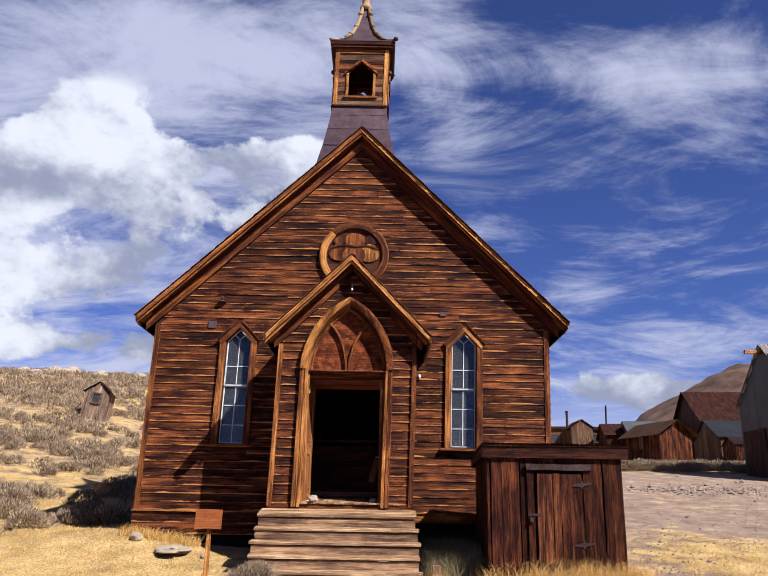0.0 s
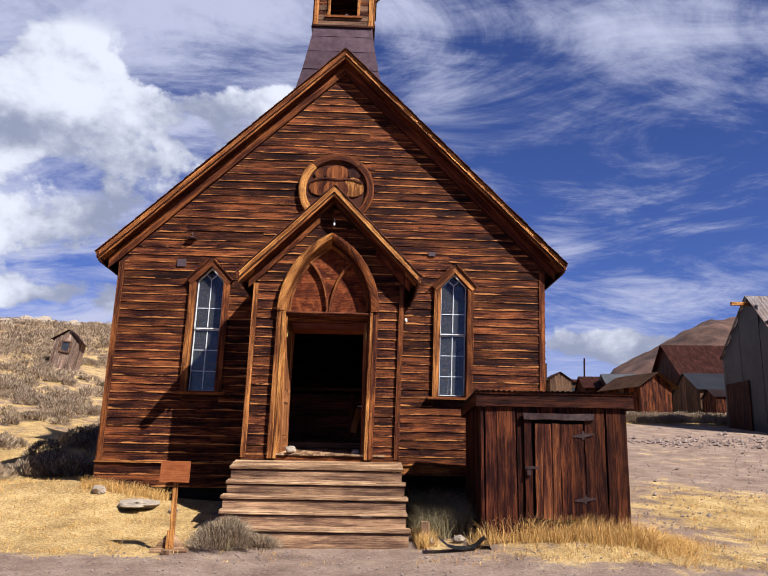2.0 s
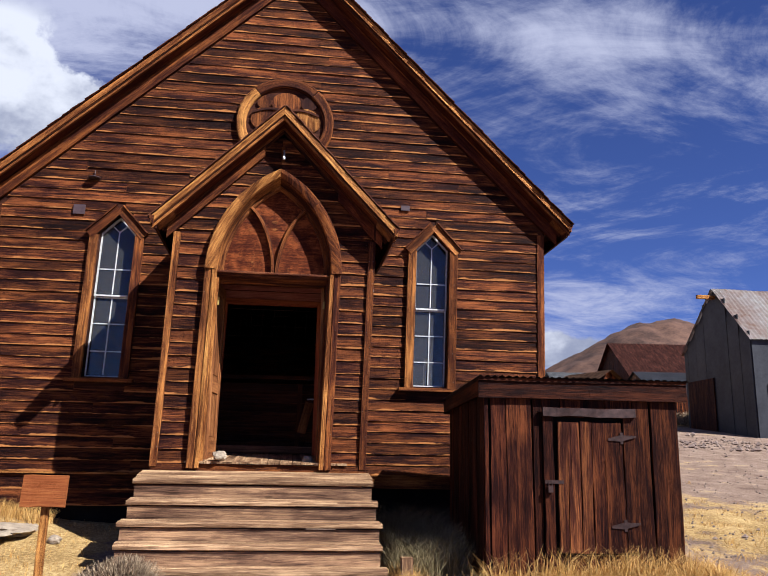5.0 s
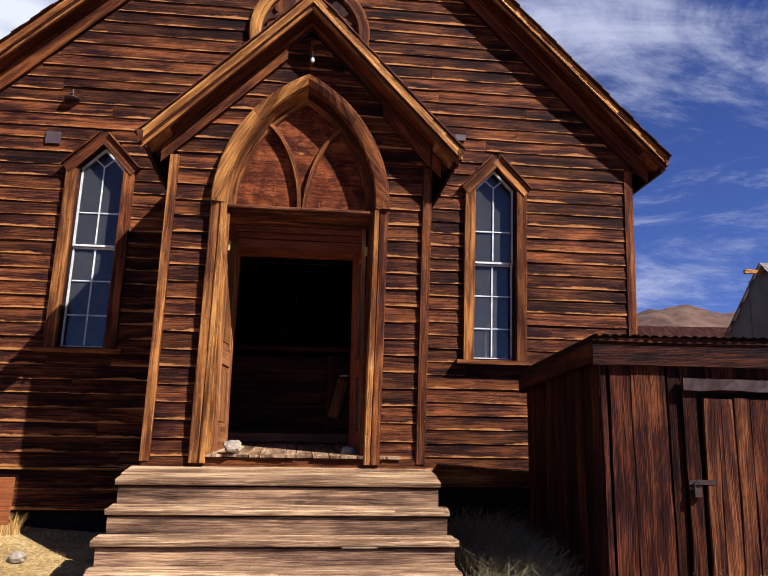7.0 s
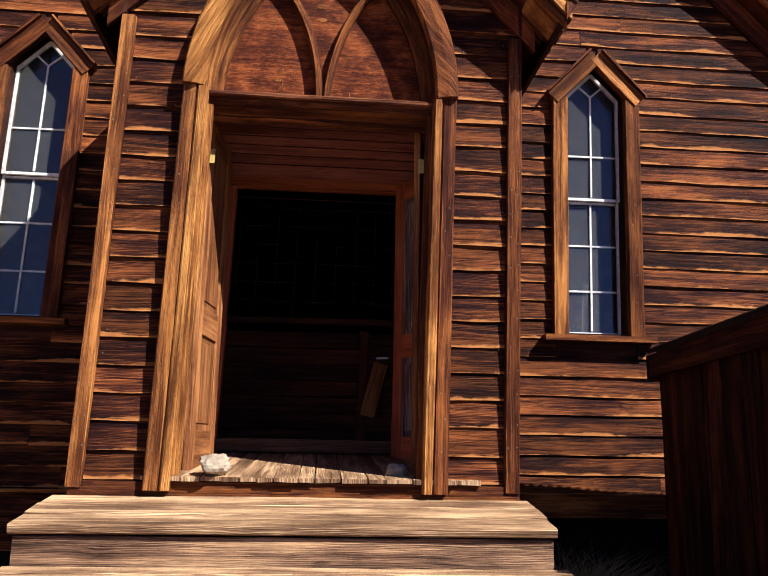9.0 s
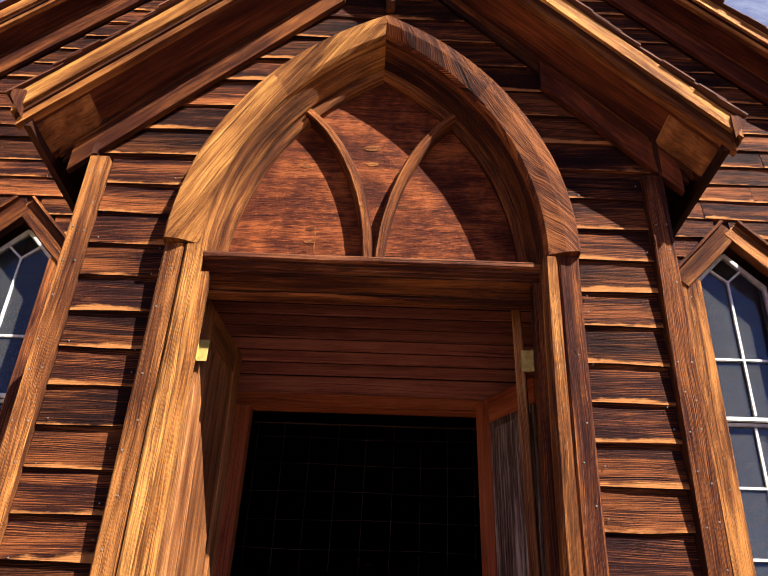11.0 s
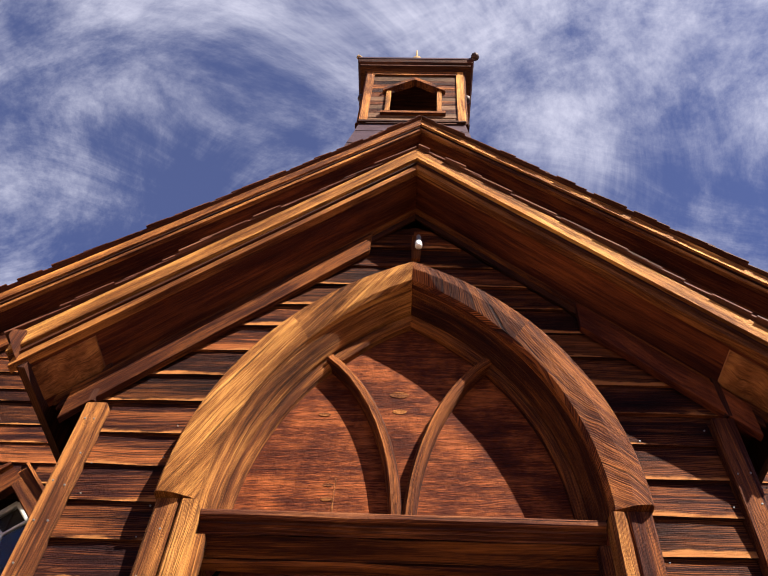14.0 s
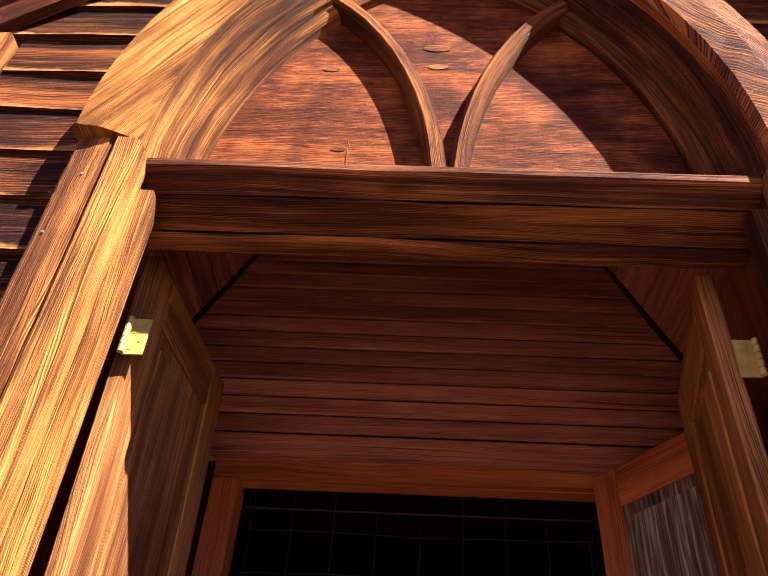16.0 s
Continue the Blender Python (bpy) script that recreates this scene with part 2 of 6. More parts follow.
M = {}
M["clap"] = wood("clapboard_wood", (0.0040, 0.0009, 0.0014), (0.0235, 0.0056, 0.0038), (0.195, 0.059, 0.0168), edge=(0.37, 0.145, 0.043), vary=0.9, bump=1.0)
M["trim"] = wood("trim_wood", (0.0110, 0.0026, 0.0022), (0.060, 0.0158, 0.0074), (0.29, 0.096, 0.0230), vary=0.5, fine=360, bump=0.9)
# honey, gold, pale: sunlight put into the trim colour; some pieces truly pale
M["honey"] = wood("sunlit_trim_wood", (0.0190, 0.0050, 0.0024), (0.118, 0.0355, 0.0115), (0.50, 0.200, 0.050), vary=0.3, fine=370, bump=0.9)
M["gold"] = wood("sunlit_golden_wood", (0.022, 0.0062, 0.0024), (0.172, 0.0570, 0.0155), (0.66, 0.295, 0.074), vary=0.25, fine=370, bump=0.9)
M["pale"] = wood("sunlit_pale_wood", (0.024, 0.0070, 0.0024), (0.190, 0.0660, 0.0168), (0.68, 0.312, 0.080), vary=0.25, fine=380, bump=0.9)
# old dark wood, doubling as shaded copy of trim in recesses and unlit walls
M["dark"] = wood("shaded_dark_wood", (0.0084, 0.00297, 0.00293), (0.028, 0.0089, 0.00588), (0.084, 0.028, 0.0112), vary=0.4)
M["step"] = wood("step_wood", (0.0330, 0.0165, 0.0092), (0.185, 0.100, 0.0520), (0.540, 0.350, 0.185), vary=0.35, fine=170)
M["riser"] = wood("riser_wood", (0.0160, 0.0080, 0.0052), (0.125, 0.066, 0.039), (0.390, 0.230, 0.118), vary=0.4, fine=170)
M["sheddoor"] = wood("shed_door_wood", (0.0030, 0.0008, 0.0008), (0.0200, 0.0050, 0.0034), (0.122, 0.036, 0.0120), vary=0.5, fine=150, bump=1.0)
M["goldshed"] = wood("golden_shed_door_wood", (0.0075, 0.0019, 0.0015), (0.048, 0.0135, 0.0080), (0.23, 0.078, 0.024), vary=0.5, fine=150, bump=1.0)
M["lobby"] = wood("lobby_board_wood", (0.125, 0.0400, 0.0350), (0.320, 0.1080, 0.0920), (0.480, 0.185, 0.135), vary=0.35, fine=240)
M["shed"] = wood("shed_wood", (0.0021, 0.0005, 0.0007), (0.0145, 0.0034, 0.0025), (0.086, 0.0235, 0.0090), vary=0.9, fine=150, bump=1.0)
M["cream"] = wood("red_brown_plywood", (0.020, 0.0036, 0.0018), (0.074, 0.0155, 0.0052), (0.25, 0.068, 0.0180), vary=0.1, fine=240, bump=0.6, short=5.0)
M["door"] = wood("door_wood", (0.058, 0.0190, 0.0075), (0.180, 0.0650, 0.0220), (0.38, 0.165, 0.055), vary=0.3, fine=260)
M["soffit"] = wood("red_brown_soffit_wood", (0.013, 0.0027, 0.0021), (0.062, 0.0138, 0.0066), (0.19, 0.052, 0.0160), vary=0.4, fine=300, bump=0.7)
M["bone"] = wood("bleached_carved_wood", (0.08, 0.045, 0.022), (0.26, 0.170, 0.088), (0.50, 0.37, 0.21), vary=0.1, fine=120)
M["head"] = wood("dark_moulding_wood", (0.015, 0.0038, 0.0028), (0.074, 0.0205, 0.0098), (0.28, 0.100, 0.0340), vary=0.3, fine=330)
M["redtrim"] = wood("red_painted_wood", (0.144, 0.036, 0.0168), (0.324, 0.0864, 0.0384), (0.456, 0.15, 0.0672), vary=0.25, fine=240)
M["barnwood"] = wood("grey_brown_barn_wood", (0.0274, 0.0144, 0.00904), (0.0927, 0.0491, 0.0276), (0.186, 0.103, 0.0577), vary=0.6)
M["white"] = plain("white_sash_paint", (0.33, 0.32, 0.30), (0.66, 0.65, 0.62), 30, 0.5)
M["peel"] = wood("peeling_pale_panel", (0.03, 0.016, 0.013), (0.12, 0.082, 0.072), (0.34, 0.29, 0.27), vary=0.1, fine=60)
M["tin"] = plain("weathered_tin_shingle", (0.0494, 0.0272, 0.0321), (0.109, 0.0667, 0.0717), 5, 0.48, 0.55, 0.25)
M["iron"] = plain("rusted_iron", (0.0186, 0.0106, 0.00958), (0.0638, 0.0346, 0.0293), 20, 0.6, 0.5)
M["brass"] = plain("worn_brass", (0.38, 0.25, 0.06), (0.62, 0.46, 0.14), 40, 0.45, 0.35)
M["corr"] = plain("grey_corrugated_metal", (0.0205, 0.0214, 0.0255), (0.0456, 0.047, 0.0524), 1.3, 0.55, 0.45)
M["corrlight"] = plain("light_corrugated_metal", (0.119, 0.124, 0.128), (0.227, 0.223, 0.217), 1.6, 0.5, 0.4)
M["shingle"] = wood("roof_shingle", (0.0266, 0.00958, 0.00638), (0.0692, 0.0239, 0.0138), (0.128, 0.0532, 0.0293), vary=0.6)
M["stone"] = plain("pale_stone", (0.17, 0.13, 0.09), (0.36, 0.29, 0.205), 9, 0.85, 0, 0.5)
M["porcelain"] = plain("white_porcelain", (0.72, 0.72, 0.70), (0.82, 0.82, 0.80), 30, 0.2)
# near-black for spaces that are only in shade: under the church, inside the shed
M["black_fill"] = plain("shade_black", (0.006, 0.005, 0.005), (0.014, 0.011, 0.010), 3, 0.95, 0, 0.2, 0.05)
M["sign"] = wood("orange_sign_board", (0.128, 0.0319, 0.00958), (0.223, 0.0665, 0.0186), (0.293, 0.106, 0.0319), vary=0.1)
M["plaque"] = plain("faded_plaque", (0.045, 0.027, 0.030), (0.075, 0.048, 0.050), 20, 0.5)


def glass_mat():
    g = Graph("old_window_glass")
    g.bsdf.inputs["Transmission Weight"].default_value = 0.965
    g.bsdf.inputs["IOR"].default_value = 1.45
    tc = g.n("TexCoord").outputs["Object"]
    g.bump(g.noise(tc, 5, 2, 0.5), 0.05, 0.01)
    return g.done((0.50, 0.50, 0.48), 0.03, 0.0, 0.4)


M["glass"] = glass_mat()


def ground_mat():
    g = Graph("dry_ground")
    tc = g.n("TexCoord").outputs["Object"]
    big = g.noise(g.mapped(tc, (0.22, 0.22, 0.22)), 1, 5, 0.6)
    mid = g.noise(tc, 1.7, 6, 0.65)
    fine = g.noise(tc, 26, 6, 0.7)
    grit = g.noise(tc, 120, 3, 0.6)
    dirt = g.ramp(g.math("ADD", g.math("MULTIPLY", mid, 0.5), g.math("MULTIPLY", fine, 0.5)), (0.34, (0.095, 0.059, 0.040)), (0.5, (0.235, 0.160, 0.114)), (0.66, (0.37, 0.28, 0.205)))
    straw = g.ramp(g.math("ADD", g.math("MULTIPLY", fine, 0.6), g.math("MULTIPLY", mid, 0.4)), (0.36, (0.13, 0.075, 0.027)), (0.5, (0.35, 0.225, 0.085)), (0.64, (0.60, 0.43, 0.19)))
    att = g.n("Attribute")
    att.attribute_name = "straw"
    f = g.math("ADD", att.outputs["Fac"], g.math("MULTIPLY", g.math("SUBTRACT", g.math("ADD", g.math("MULTIPLY", mid, 0.7), g.math("MULTIPLY", big, 0.3)), 0.5), 3.0))
    col = g.mix(g.ramp(f, (0.35, 0.0), (0.65, 1.0)), dirt, straw)
    g.bump(g.math("ADD", g.math("MULTIPLY", fine, 0.7), g.math("MULTIPLY", grit, 0.4)), 0.9, 0.04)
    return g.done(col, 0.95, 0.0, 0.1)


M["ground"] = ground_mat()


def leafy(name, a, b, c):
    g = Graph(name)
    geo = g.n("NewGeometry").outputs["Random Per Island"]
    col = g.ramp(geo, (0.0, a), (0.5, b), (1.0, c))
    return g.done(col, 0.85, 0.0, 0.15)


M["sage"] = leafy("grey_sage_leaf", (0.085, 0.054, 0.034), (0.215, 0.150, 0.094), (0.39, 0.295, 0.19))
M["twig"] = leafy("olive_sage_leaf", (0.075, 0.049, 0.029), (0.215, 0.150, 0.090), (0.42, 0.32, 0.20))
M["straw"] = leafy("dry_straw", (0.25, 0.120, 0.030), (0.50, 0.285, 0.078), (0.68, 0.45, 0.165))
# dulled straw, the shade between steps and shed put into its colour
M["weed"] = leafy("shaded_dry_weed", (0.09, 0.072, 0.034), (0.19, 0.15, 0.072), (0.30, 0.24, 0.125))
M["rocks"] = plain("road_stone", (0.12, 0.084, 0.066), (0.27, 0.20, 0.16), 7, 0.9, 0, 0.5)
M["hill"] = plain("bare_brown_hill", (0.022, 0.0100, 0.0066), (0.125, 0.066, 0.042), 0.10, 0.95, 0, 0.9)

# ---- building helpers ----
WORLD = {}
rng = random.Random(7)
LEAN = 0.022


def S(x, y, z):
    """The church leans with its height, sheared sideways to fit the camera's view."""
    return Vector((x + LEAN * (z - 1.3), y, z))


def empty(name, loc, label="", category="", group="", turn=0.0, kind=""):
    ob = new(name)
    ob.matrix_basis = pose(*loc, 0, 0, turn)
    WORLD[ob] = ob.matrix_basis.copy()
    return tagged(ob, label, category, group, kind)


def place(name, me, mat, parent=None, m=None, label="", category="", group="", kind=""):
    ob = new(name, me)
    if mat is not None and not me.materials:
        me.materials.append(M[mat] if isinstance(mat, str) else mat)
    m = m or Matrix.Identity(4)
    ob.matrix_basis = m
    WORLD[ob] = m.copy()
    if parent is not None:
        ob.parent = parent
        ob.matrix_parent_inverse = WORLD[parent].inverted()
    return tagged(ob, label, category, group, kind)


def part(name, bm, mat, parent=None, label="", m=None, smooth=False, **tags):
    me = bpy.data.meshes.new(name)
    bm.normal_update()
    bm.to_mesh(me)
    bm.free()
    if smooth:
        me.polygons.foreach_set("use_smooth", [True] * len(me.polygons))
    return place(name, me, mat, parent, m, label, **tags)


def axes(a, b, up):
    x = (Vector(b) - Vector(a)).normalized()
    z = x.cross(Vector(up)).normalized()
    y = z.cross(x)
    return Matrix((x, y, z)).transposed().to_4x4()


def uv_box(bm):
    """u along local x, v along y or z, in metres, from the mesh's lowest edge."""
    uv = bm.loops.layers.uv.verify()
    lo = min(v.co.y for v in bm.verts)
    bm.normal_update()
    for f in bm.faces:
        n = f.normal
        for l in f.loops:
            c = l.vert.co
            if abs(n.x) > 0.8:
                l[uv].uv = (c.z * 0.2, c.y - lo + 0.3)
            elif abs(n.z) >= abs(n.y):
                l[uv].uv = (c.x, c.y - lo)
            else:
                l[uv].uv = (c.x, c.z + 0.5)


def bar_mesh(L, w, t, segs=3, wob=0.003, seed=0, chamfer=0.0, cut=(0, 0, 0, 0), back=None):
    """A sawn board of length L along x, w along y, t along z, with slightly wandering edges. cut: shifts of the four end
    corners in x (low start, low end, high start, high end). back: thickness of the upper edge, for lapped boards."""
    r = random.Random(seed)
    bm = bmesh.new()
    rings = []
    for i in range(segs + 1):
        f = i / segs
        d = [r.uniform(-wob, wob) for _ in range(4)]
        xl = f * L + cut[0] * (1 - f) + cut[1] * f
        xh = f * L + cut[2] * (1 - f) + cut[3] * f
        y0, y1 = d[0], w + d[1]
        if back is None:
            c = chamfer
            if c:
                sec = [(xl, y0 + c, 0), (xl, y0 + c, 0), (xl, y0, c), (xl, y0, t - c), (xl, y0 + c, t + d[2]), (xh, y1 - c, t + d[3]), (xh, y1, t - c), (xh, y1, c), (xh, y1 - c, 0)][1:]
            else:
                sec = [(xl, y0, 0), (xl, y0, t + d[2]), (xh, y1, t + d[3]), (xh, y1, 0)]
        else:
            sec = [(xl, y0, 0), (xl, y0, t + d[2]), (xh, y1, back), (xh, y1, 0)]
        rings.append([bm.verts.new(p) for p in sec])
    k = len(rings[0])
    for a, b in zip(rings, rings[1:]):
        for j in range(k):
            bm.faces.new((a[j], a[(j + 1) % k], b[(j + 1) % k], b[j]))
    bm.faces.new(rings[0][::-1])
    bm.faces.new(rings[-1])
    bmesh.ops.recalc_face_normals(bm, faces=bm.faces)
    uv_box(bm)
    return bm


def plank(name, a, b, up, w, t, mat, parent, lean=False, label="", wob=0.003, segs=3, chamfer=0.0, centre=True, cut=(0, 0, 0, 0), **tags):
    """A board from a to b; up gives the side along which its width lies; it is centred on the line a-b."""
    a, b = (S(*a), S(*b)) if lean else (Vector(a), Vector(b))
    m = axes(a, b, up)
    L = (b - a).length
    bm = bar_mesh(L, w, t, segs, wob, rng.random(), chamfer, cut)
    o = m @ Vector((0, -w / 2, -t / 2 if centre else 0))
    return part(name, bm, mat, parent, label, Matrix.Translation(a + o) @ m, **tags)


def box_bm(bm, lo, hi, m=None):
    """Adds a box to bm."""
    vs = [bm.verts.new((x, y, z)) for x in (lo[0], hi[0]) for y in (lo[1], hi[1]) for z in (lo[2], hi[2])]
    if m is not None:
        for v in vs:
            v.co = m @ v.co
    for q in ((0, 1, 3, 2), (4, 6, 7, 5), (0, 4, 5, 1), (2, 3, 7, 6), (0, 2, 6, 4), (1, 5, 7, 3)):
        bm.faces.new([vs[i] for i in q])
    return vs


def uv_world(bm, grain="x"):
    uv = bm.loops.layers.uv.verify()
    bm.normal_update()
    for f in bm.faces:
        n = f.normal
        for l in f.loops:
            c = l.vert.co
            a, b = (c.x, c.z) if abs(n.y) > 0.6 else ((c.y, c.z) if abs(n.x) > 0.6 else (c.x, c.y))
            l[uv].uv = (a, b + 0.3) if grain == "x" else (b, a + 0.3)


def solid(name, lo, hi, mat, parent=None, lean=False, label="", grain="x", **tags):
    bm = bmesh.new()
    vs = box_bm(bm, lo, hi)
    if lean:
        for v in vs:
            v.co = S(*v.co)
    bmesh.ops.recalc_face_normals(bm, faces=bm.faces)
    uv_world(bm, grain)
    return part(name, bm, mat, parent, label, **tags)


def prism(name, outline, y0, y1, mat, parent=None, lean=True, label="", grain="x", **tags):
    """An outline in x and z, from y0 back to y1."""
    bm = bmesh.new()
    f = [bm.verts.new(S(x, y0, z) if lean else (x, y0, z)) for x, z in outline]
    g = [bm.verts.new(S(x, y1, z) if lean else (x, y1, z)) for x, z in outline]
    bm.faces.new(f), bm.faces.new(g[::-1])
    for i in range(len(f)):
        j = (i + 1) % len(f)
        bm.faces.new((f[i], g[i], g[j], f[j]))
    bmesh.ops.recalc_face_normals(bm, faces=bm.faces)
    uv_world(bm, grain)
    return part(name, bm, mat, parent, label, **tags)


def sweep(name, line, sec, mat, parent, lean=True, label="", **tags):
    """A moulding: line of (x, z, nx, nz) points in an upright plane; sec of (along the normal, y) corners."""
    bm = bmesh.new()
    uv = bm.loops.layers.uv.verify()
    rings, run, last = [], [0.0], None
    for x, z, nx, nz in line:
        pts = [(x + nx * o, y, z + nz * o) for o, y in sec]
        rings.append([bm.verts.new(S(*p) if lean else p) for p in pts])
        if last:
            run.append(run[-1] + math.hypot(x - last[0], z - last[1]))
        last = (x, z)
    k = len(sec)
    v = [0.0]
    for a, b in zip(sec, [*sec[1:], sec[0]]):
        v.append(v[-1] + math.hypot(a[0] - b[0], a[1] - b[1]))
    for i in range(len(rings) - 1):
        for j in range(k):
            q = (j + 1) % k
            f = bm.faces.new((rings[i][j], rings[i][q], rings[i + 1][q], rings[i + 1][j]))
            for l, c in zip(f.loops, ((run[i], v[j]), (run[i], v[j + 1]), (run[i + 1], v[j + 1]), (run[i + 1], v[j]))):
                l[uv].uv = (c[0], c[1] + 0.3)
    bm.faces.new(rings[0][::-1]), bm.faces.new(rings[-1])
    bmesh.ops.recalc_face_normals(bm, faces=bm.faces)
    return part(name, bm, mat, parent, label, **tags)


def smooth01(v):
    v = min(1.0, max(0.0, v))
    return v * v * (3 - 2 * v)


def lathe(bm, c, prof, n=12):
    """Turned shape: prof of (radius, z) round the upright line through c."""
    rings = []
    for r, z in prof:
        rings.append([bm.verts.new((c[0] + r * math.cos(2 * math.pi * i / n), c[1] + r * math.sin(2 * math.pi * i / n), c[2] + z)) for i in range(n)])
    for a, b in zip(rings, rings[1:]):
        for i in range(n):
            bm.faces.new((a[i], a[(i + 1) % n], b[(i + 1) % n], b[i]))
    bm.faces.new(rings[0][::-1]), bm.faces.new(rings[-1])


def tube(bm, pts, r=0.01, n=6):
    rings = []
    pts = [Vector(p) for p in pts]
    for i, p in enumerate(pts):
        d = (pts[min(i + 1, len(pts) - 1)] - pts[max(i - 1, 0)]).normalized()
        u = d.orthogonal().normalized()
        v = d.cross(u)
        rings.append([bm.verts.new(p + r * (math.cos(6.2832 * k / n) * u + math.sin(6.2832 * k / n) * v)) for k in range(n)])
    for a, b in zip(rings, rings[1:]):
        for k in range(n):
            bm.faces.new((a[k], a[(k + 1) % n], b[(k + 1) % n], b[k]))
    bm.faces.new(rings[0][::-1]), bm.faces.new(rings[-1])


# ---- the ground ----
YS = (-60, 0, 10, 12, 14, 20, 32, 60, 100, 220, 1500)
ZS = (-2.4, -0.22, 0.10, 0.17, 0.42, 1.18, 2.75, 5.6, 8.2, 11, 12)


def ground_z(x, y):
    z = float(np.interp(y, YS, ZS))
    # hillside to the west, up to a ridge
    f = smooth01((-x - 3.0) / 14.0)
    z += f * float(np.interp(y, (-20, 12, 15, 25, 40, 60, 92, 140, 400), (0, 0.2, 0.7, 1.3, 2.3, 4.6, 8.9, 7.4, 2)))
    # a bank along the church's west corner and round the shed
    z += 0.28 * math.exp(-((x + 4.2) / 1.6) ** 2 - ((y - 15.3) / 1.3) ** 2)
    z += 0.26 * math.exp(-((x - 3.9) / 1.7) ** 2 - ((y - 12.4) / 1.6) ** 2)
    z += 0.05 * noise.noise((x * 0.35, y * 0.35, 0.3)) + 0.02 * noise.noise((x * 1.3, y * 1.3, 5.1))
    if y > 30:
        z += 0.5 * noise.noise((x * 0.06, y * 0.06, 2.0)) * smooth01((y - 30) / 30)
    return z


def straw_at(x, y):
    """How much dry grass grows there, 0 to 1."""
    s = 0.15
    s = max(s, 1.0 * smooth01((-x - 1.2) / 0.9) * smooth01((y - 11.0) / 1.0))
    s = max(s, 1.0 * math.exp(-((x - 4.3) / 2.3) ** 2 - ((y - 11.6) / 1.5) ** 2))
    s = max(s, 0.85 * math.exp(-((x - 7.5) / 2.3) ** 2 - ((y - 14.5) / 3.5) ** 2))
    s = max(s, 0.75 * smooth01((y - 33) / 5) * smooth01((x - 5) / 4))
    s = max(s, 0.6 * math.exp(-((x - 1.9) / 0.7) ** 2 - ((y - 12.3) / 0.6) ** 2))
    if 12.4 < y < 30:
        s = s * (1 - 0.9 * smooth01((x - 9.5 - 0.15 * (y - 14)) / 2.0))
    if y < 10.8:
        s *= 0.5
    if x < -3 and y > 17:
        s *= 1 - 0.45 * smooth01((y - 19) / 6)
    return s


def grid_axis(near, far, step, grow):
    v, s = [near], step
    while v[-1] < far:
        s *= grow
        v.append(v[-1] + s)
    return v


def build_ground():
    xs = np.arange(-8, 10.01, 0.22).tolist()
    right = grid_axis(10, 1600, 0.22, 1.13)[1:]
    xs = [-(v) for v in grid_axis(8, 1600, 0.22, 1.10)[1:]][::-1] + xs + right
    ys = np.arange(-1, 20.01, 0.24).tolist()
    ys = [-v for v in grid_axis(1, 400, 0.3, 1.25)[1:]][::-1] + ys + grid_axis(20, 1600, 0.25, 1.10)[1:]
    verts = [(x, y, ground_z(x, y)) for y in ys for x in xs]
    k = len(xs)
    faces = [(j * k + i, j * k + i + 1, (j + 1) * k + i + 1, (j + 1) * k + i) for j in range(len(ys) - 1) for i in range(k - 1)]
    me = bpy.data.meshes.new("ground")
    me.from_pydata(verts, [], faces)
    at = me.attributes.new("straw", "FLOAT", "POINT")
    at.data.foreach_set("value", [straw_at(v[0], v[1]) for v in verts])
    me.polygons.foreach_set("use_smooth", [True] * len(me.polygons))
    place("ground", me, "ground", label="dry dirt ground with patches of yellow straw grass", category="ground", kind="structure")


build_ground()

# ---- the church ----
FY = 15.12            # sheathing of the front wall
PY = 13.72            # sheathing of the porch front
HALF = 3.97
EAVE = (4.30, 5.00)   # lower end of the roof edge
PEAK = 9.24
SLOPE = (PEAK - EAVE[1]) / EAVE[0]
PE = (1.48, 4.33)     # the same of the porch
PPEAK = 5.86
PSLOPE = (PPEAK - PE[1]) / PE[0]
FLOOR = 1.42
EXPO = 0.150

church = empty("church", (0, 15.2, 1.1), "old wooden clapboard church with gabled porch and small belfry", "church")


def arch_line(half, spring, apex, n=14, side=1):
    """Half of a pointed arch from its springing to its point: x, z and the outward normal."""
    h = apex - spring
    c = (h * h - half * half) / (2 * half)
    r = half + c
    out = []
    top = math.asin(h / r)
    for i in range(n + 1):
        a = top * i / n
        out.append((side * (r * math.cos(a) - c), spring + r * math.sin(a), side * math.cos(a), math.sin(a)))
    return out


def arch_half(half, spring, apex, z):
    """Half-width of the arch at height z."""
    if z <= spring:
        return half
    if z >= apex:
        return 0.0
    h = apex - spring
    c = (h * h - half * half) / (2 * half)
    return math.sqrt((half + c) ** 2 - (z - spring) ** 2) - c


def clapboard(parent, xa, xb, z, face, h=EXPO, cut=(0, 0, 0, 0), mat="clap", thick=0.024):
    L = xb - xa
    if L < 0.03:
        return
    bm = bar_mesh(L, h + 0.03, thick, max(2, min(7, int(L / 0.4) + 1)), 0.0045, rng.random(), 0, cut, 0.006)
    tilt = rng.uniform(-0.0025, 0.0025)
    m = Matrix.Translation(S(xa, face - rng.uniform(0, 0.003), z + rng.uniform(-0.004, 0.004))) @ Matrix(((1, 0, 0, 0), (0, 0, -1, 0), (tilt, 1, 0, 0), (0, 0, 0, 1)))
    return part("clapboard", bm, mat, parent, m=m)


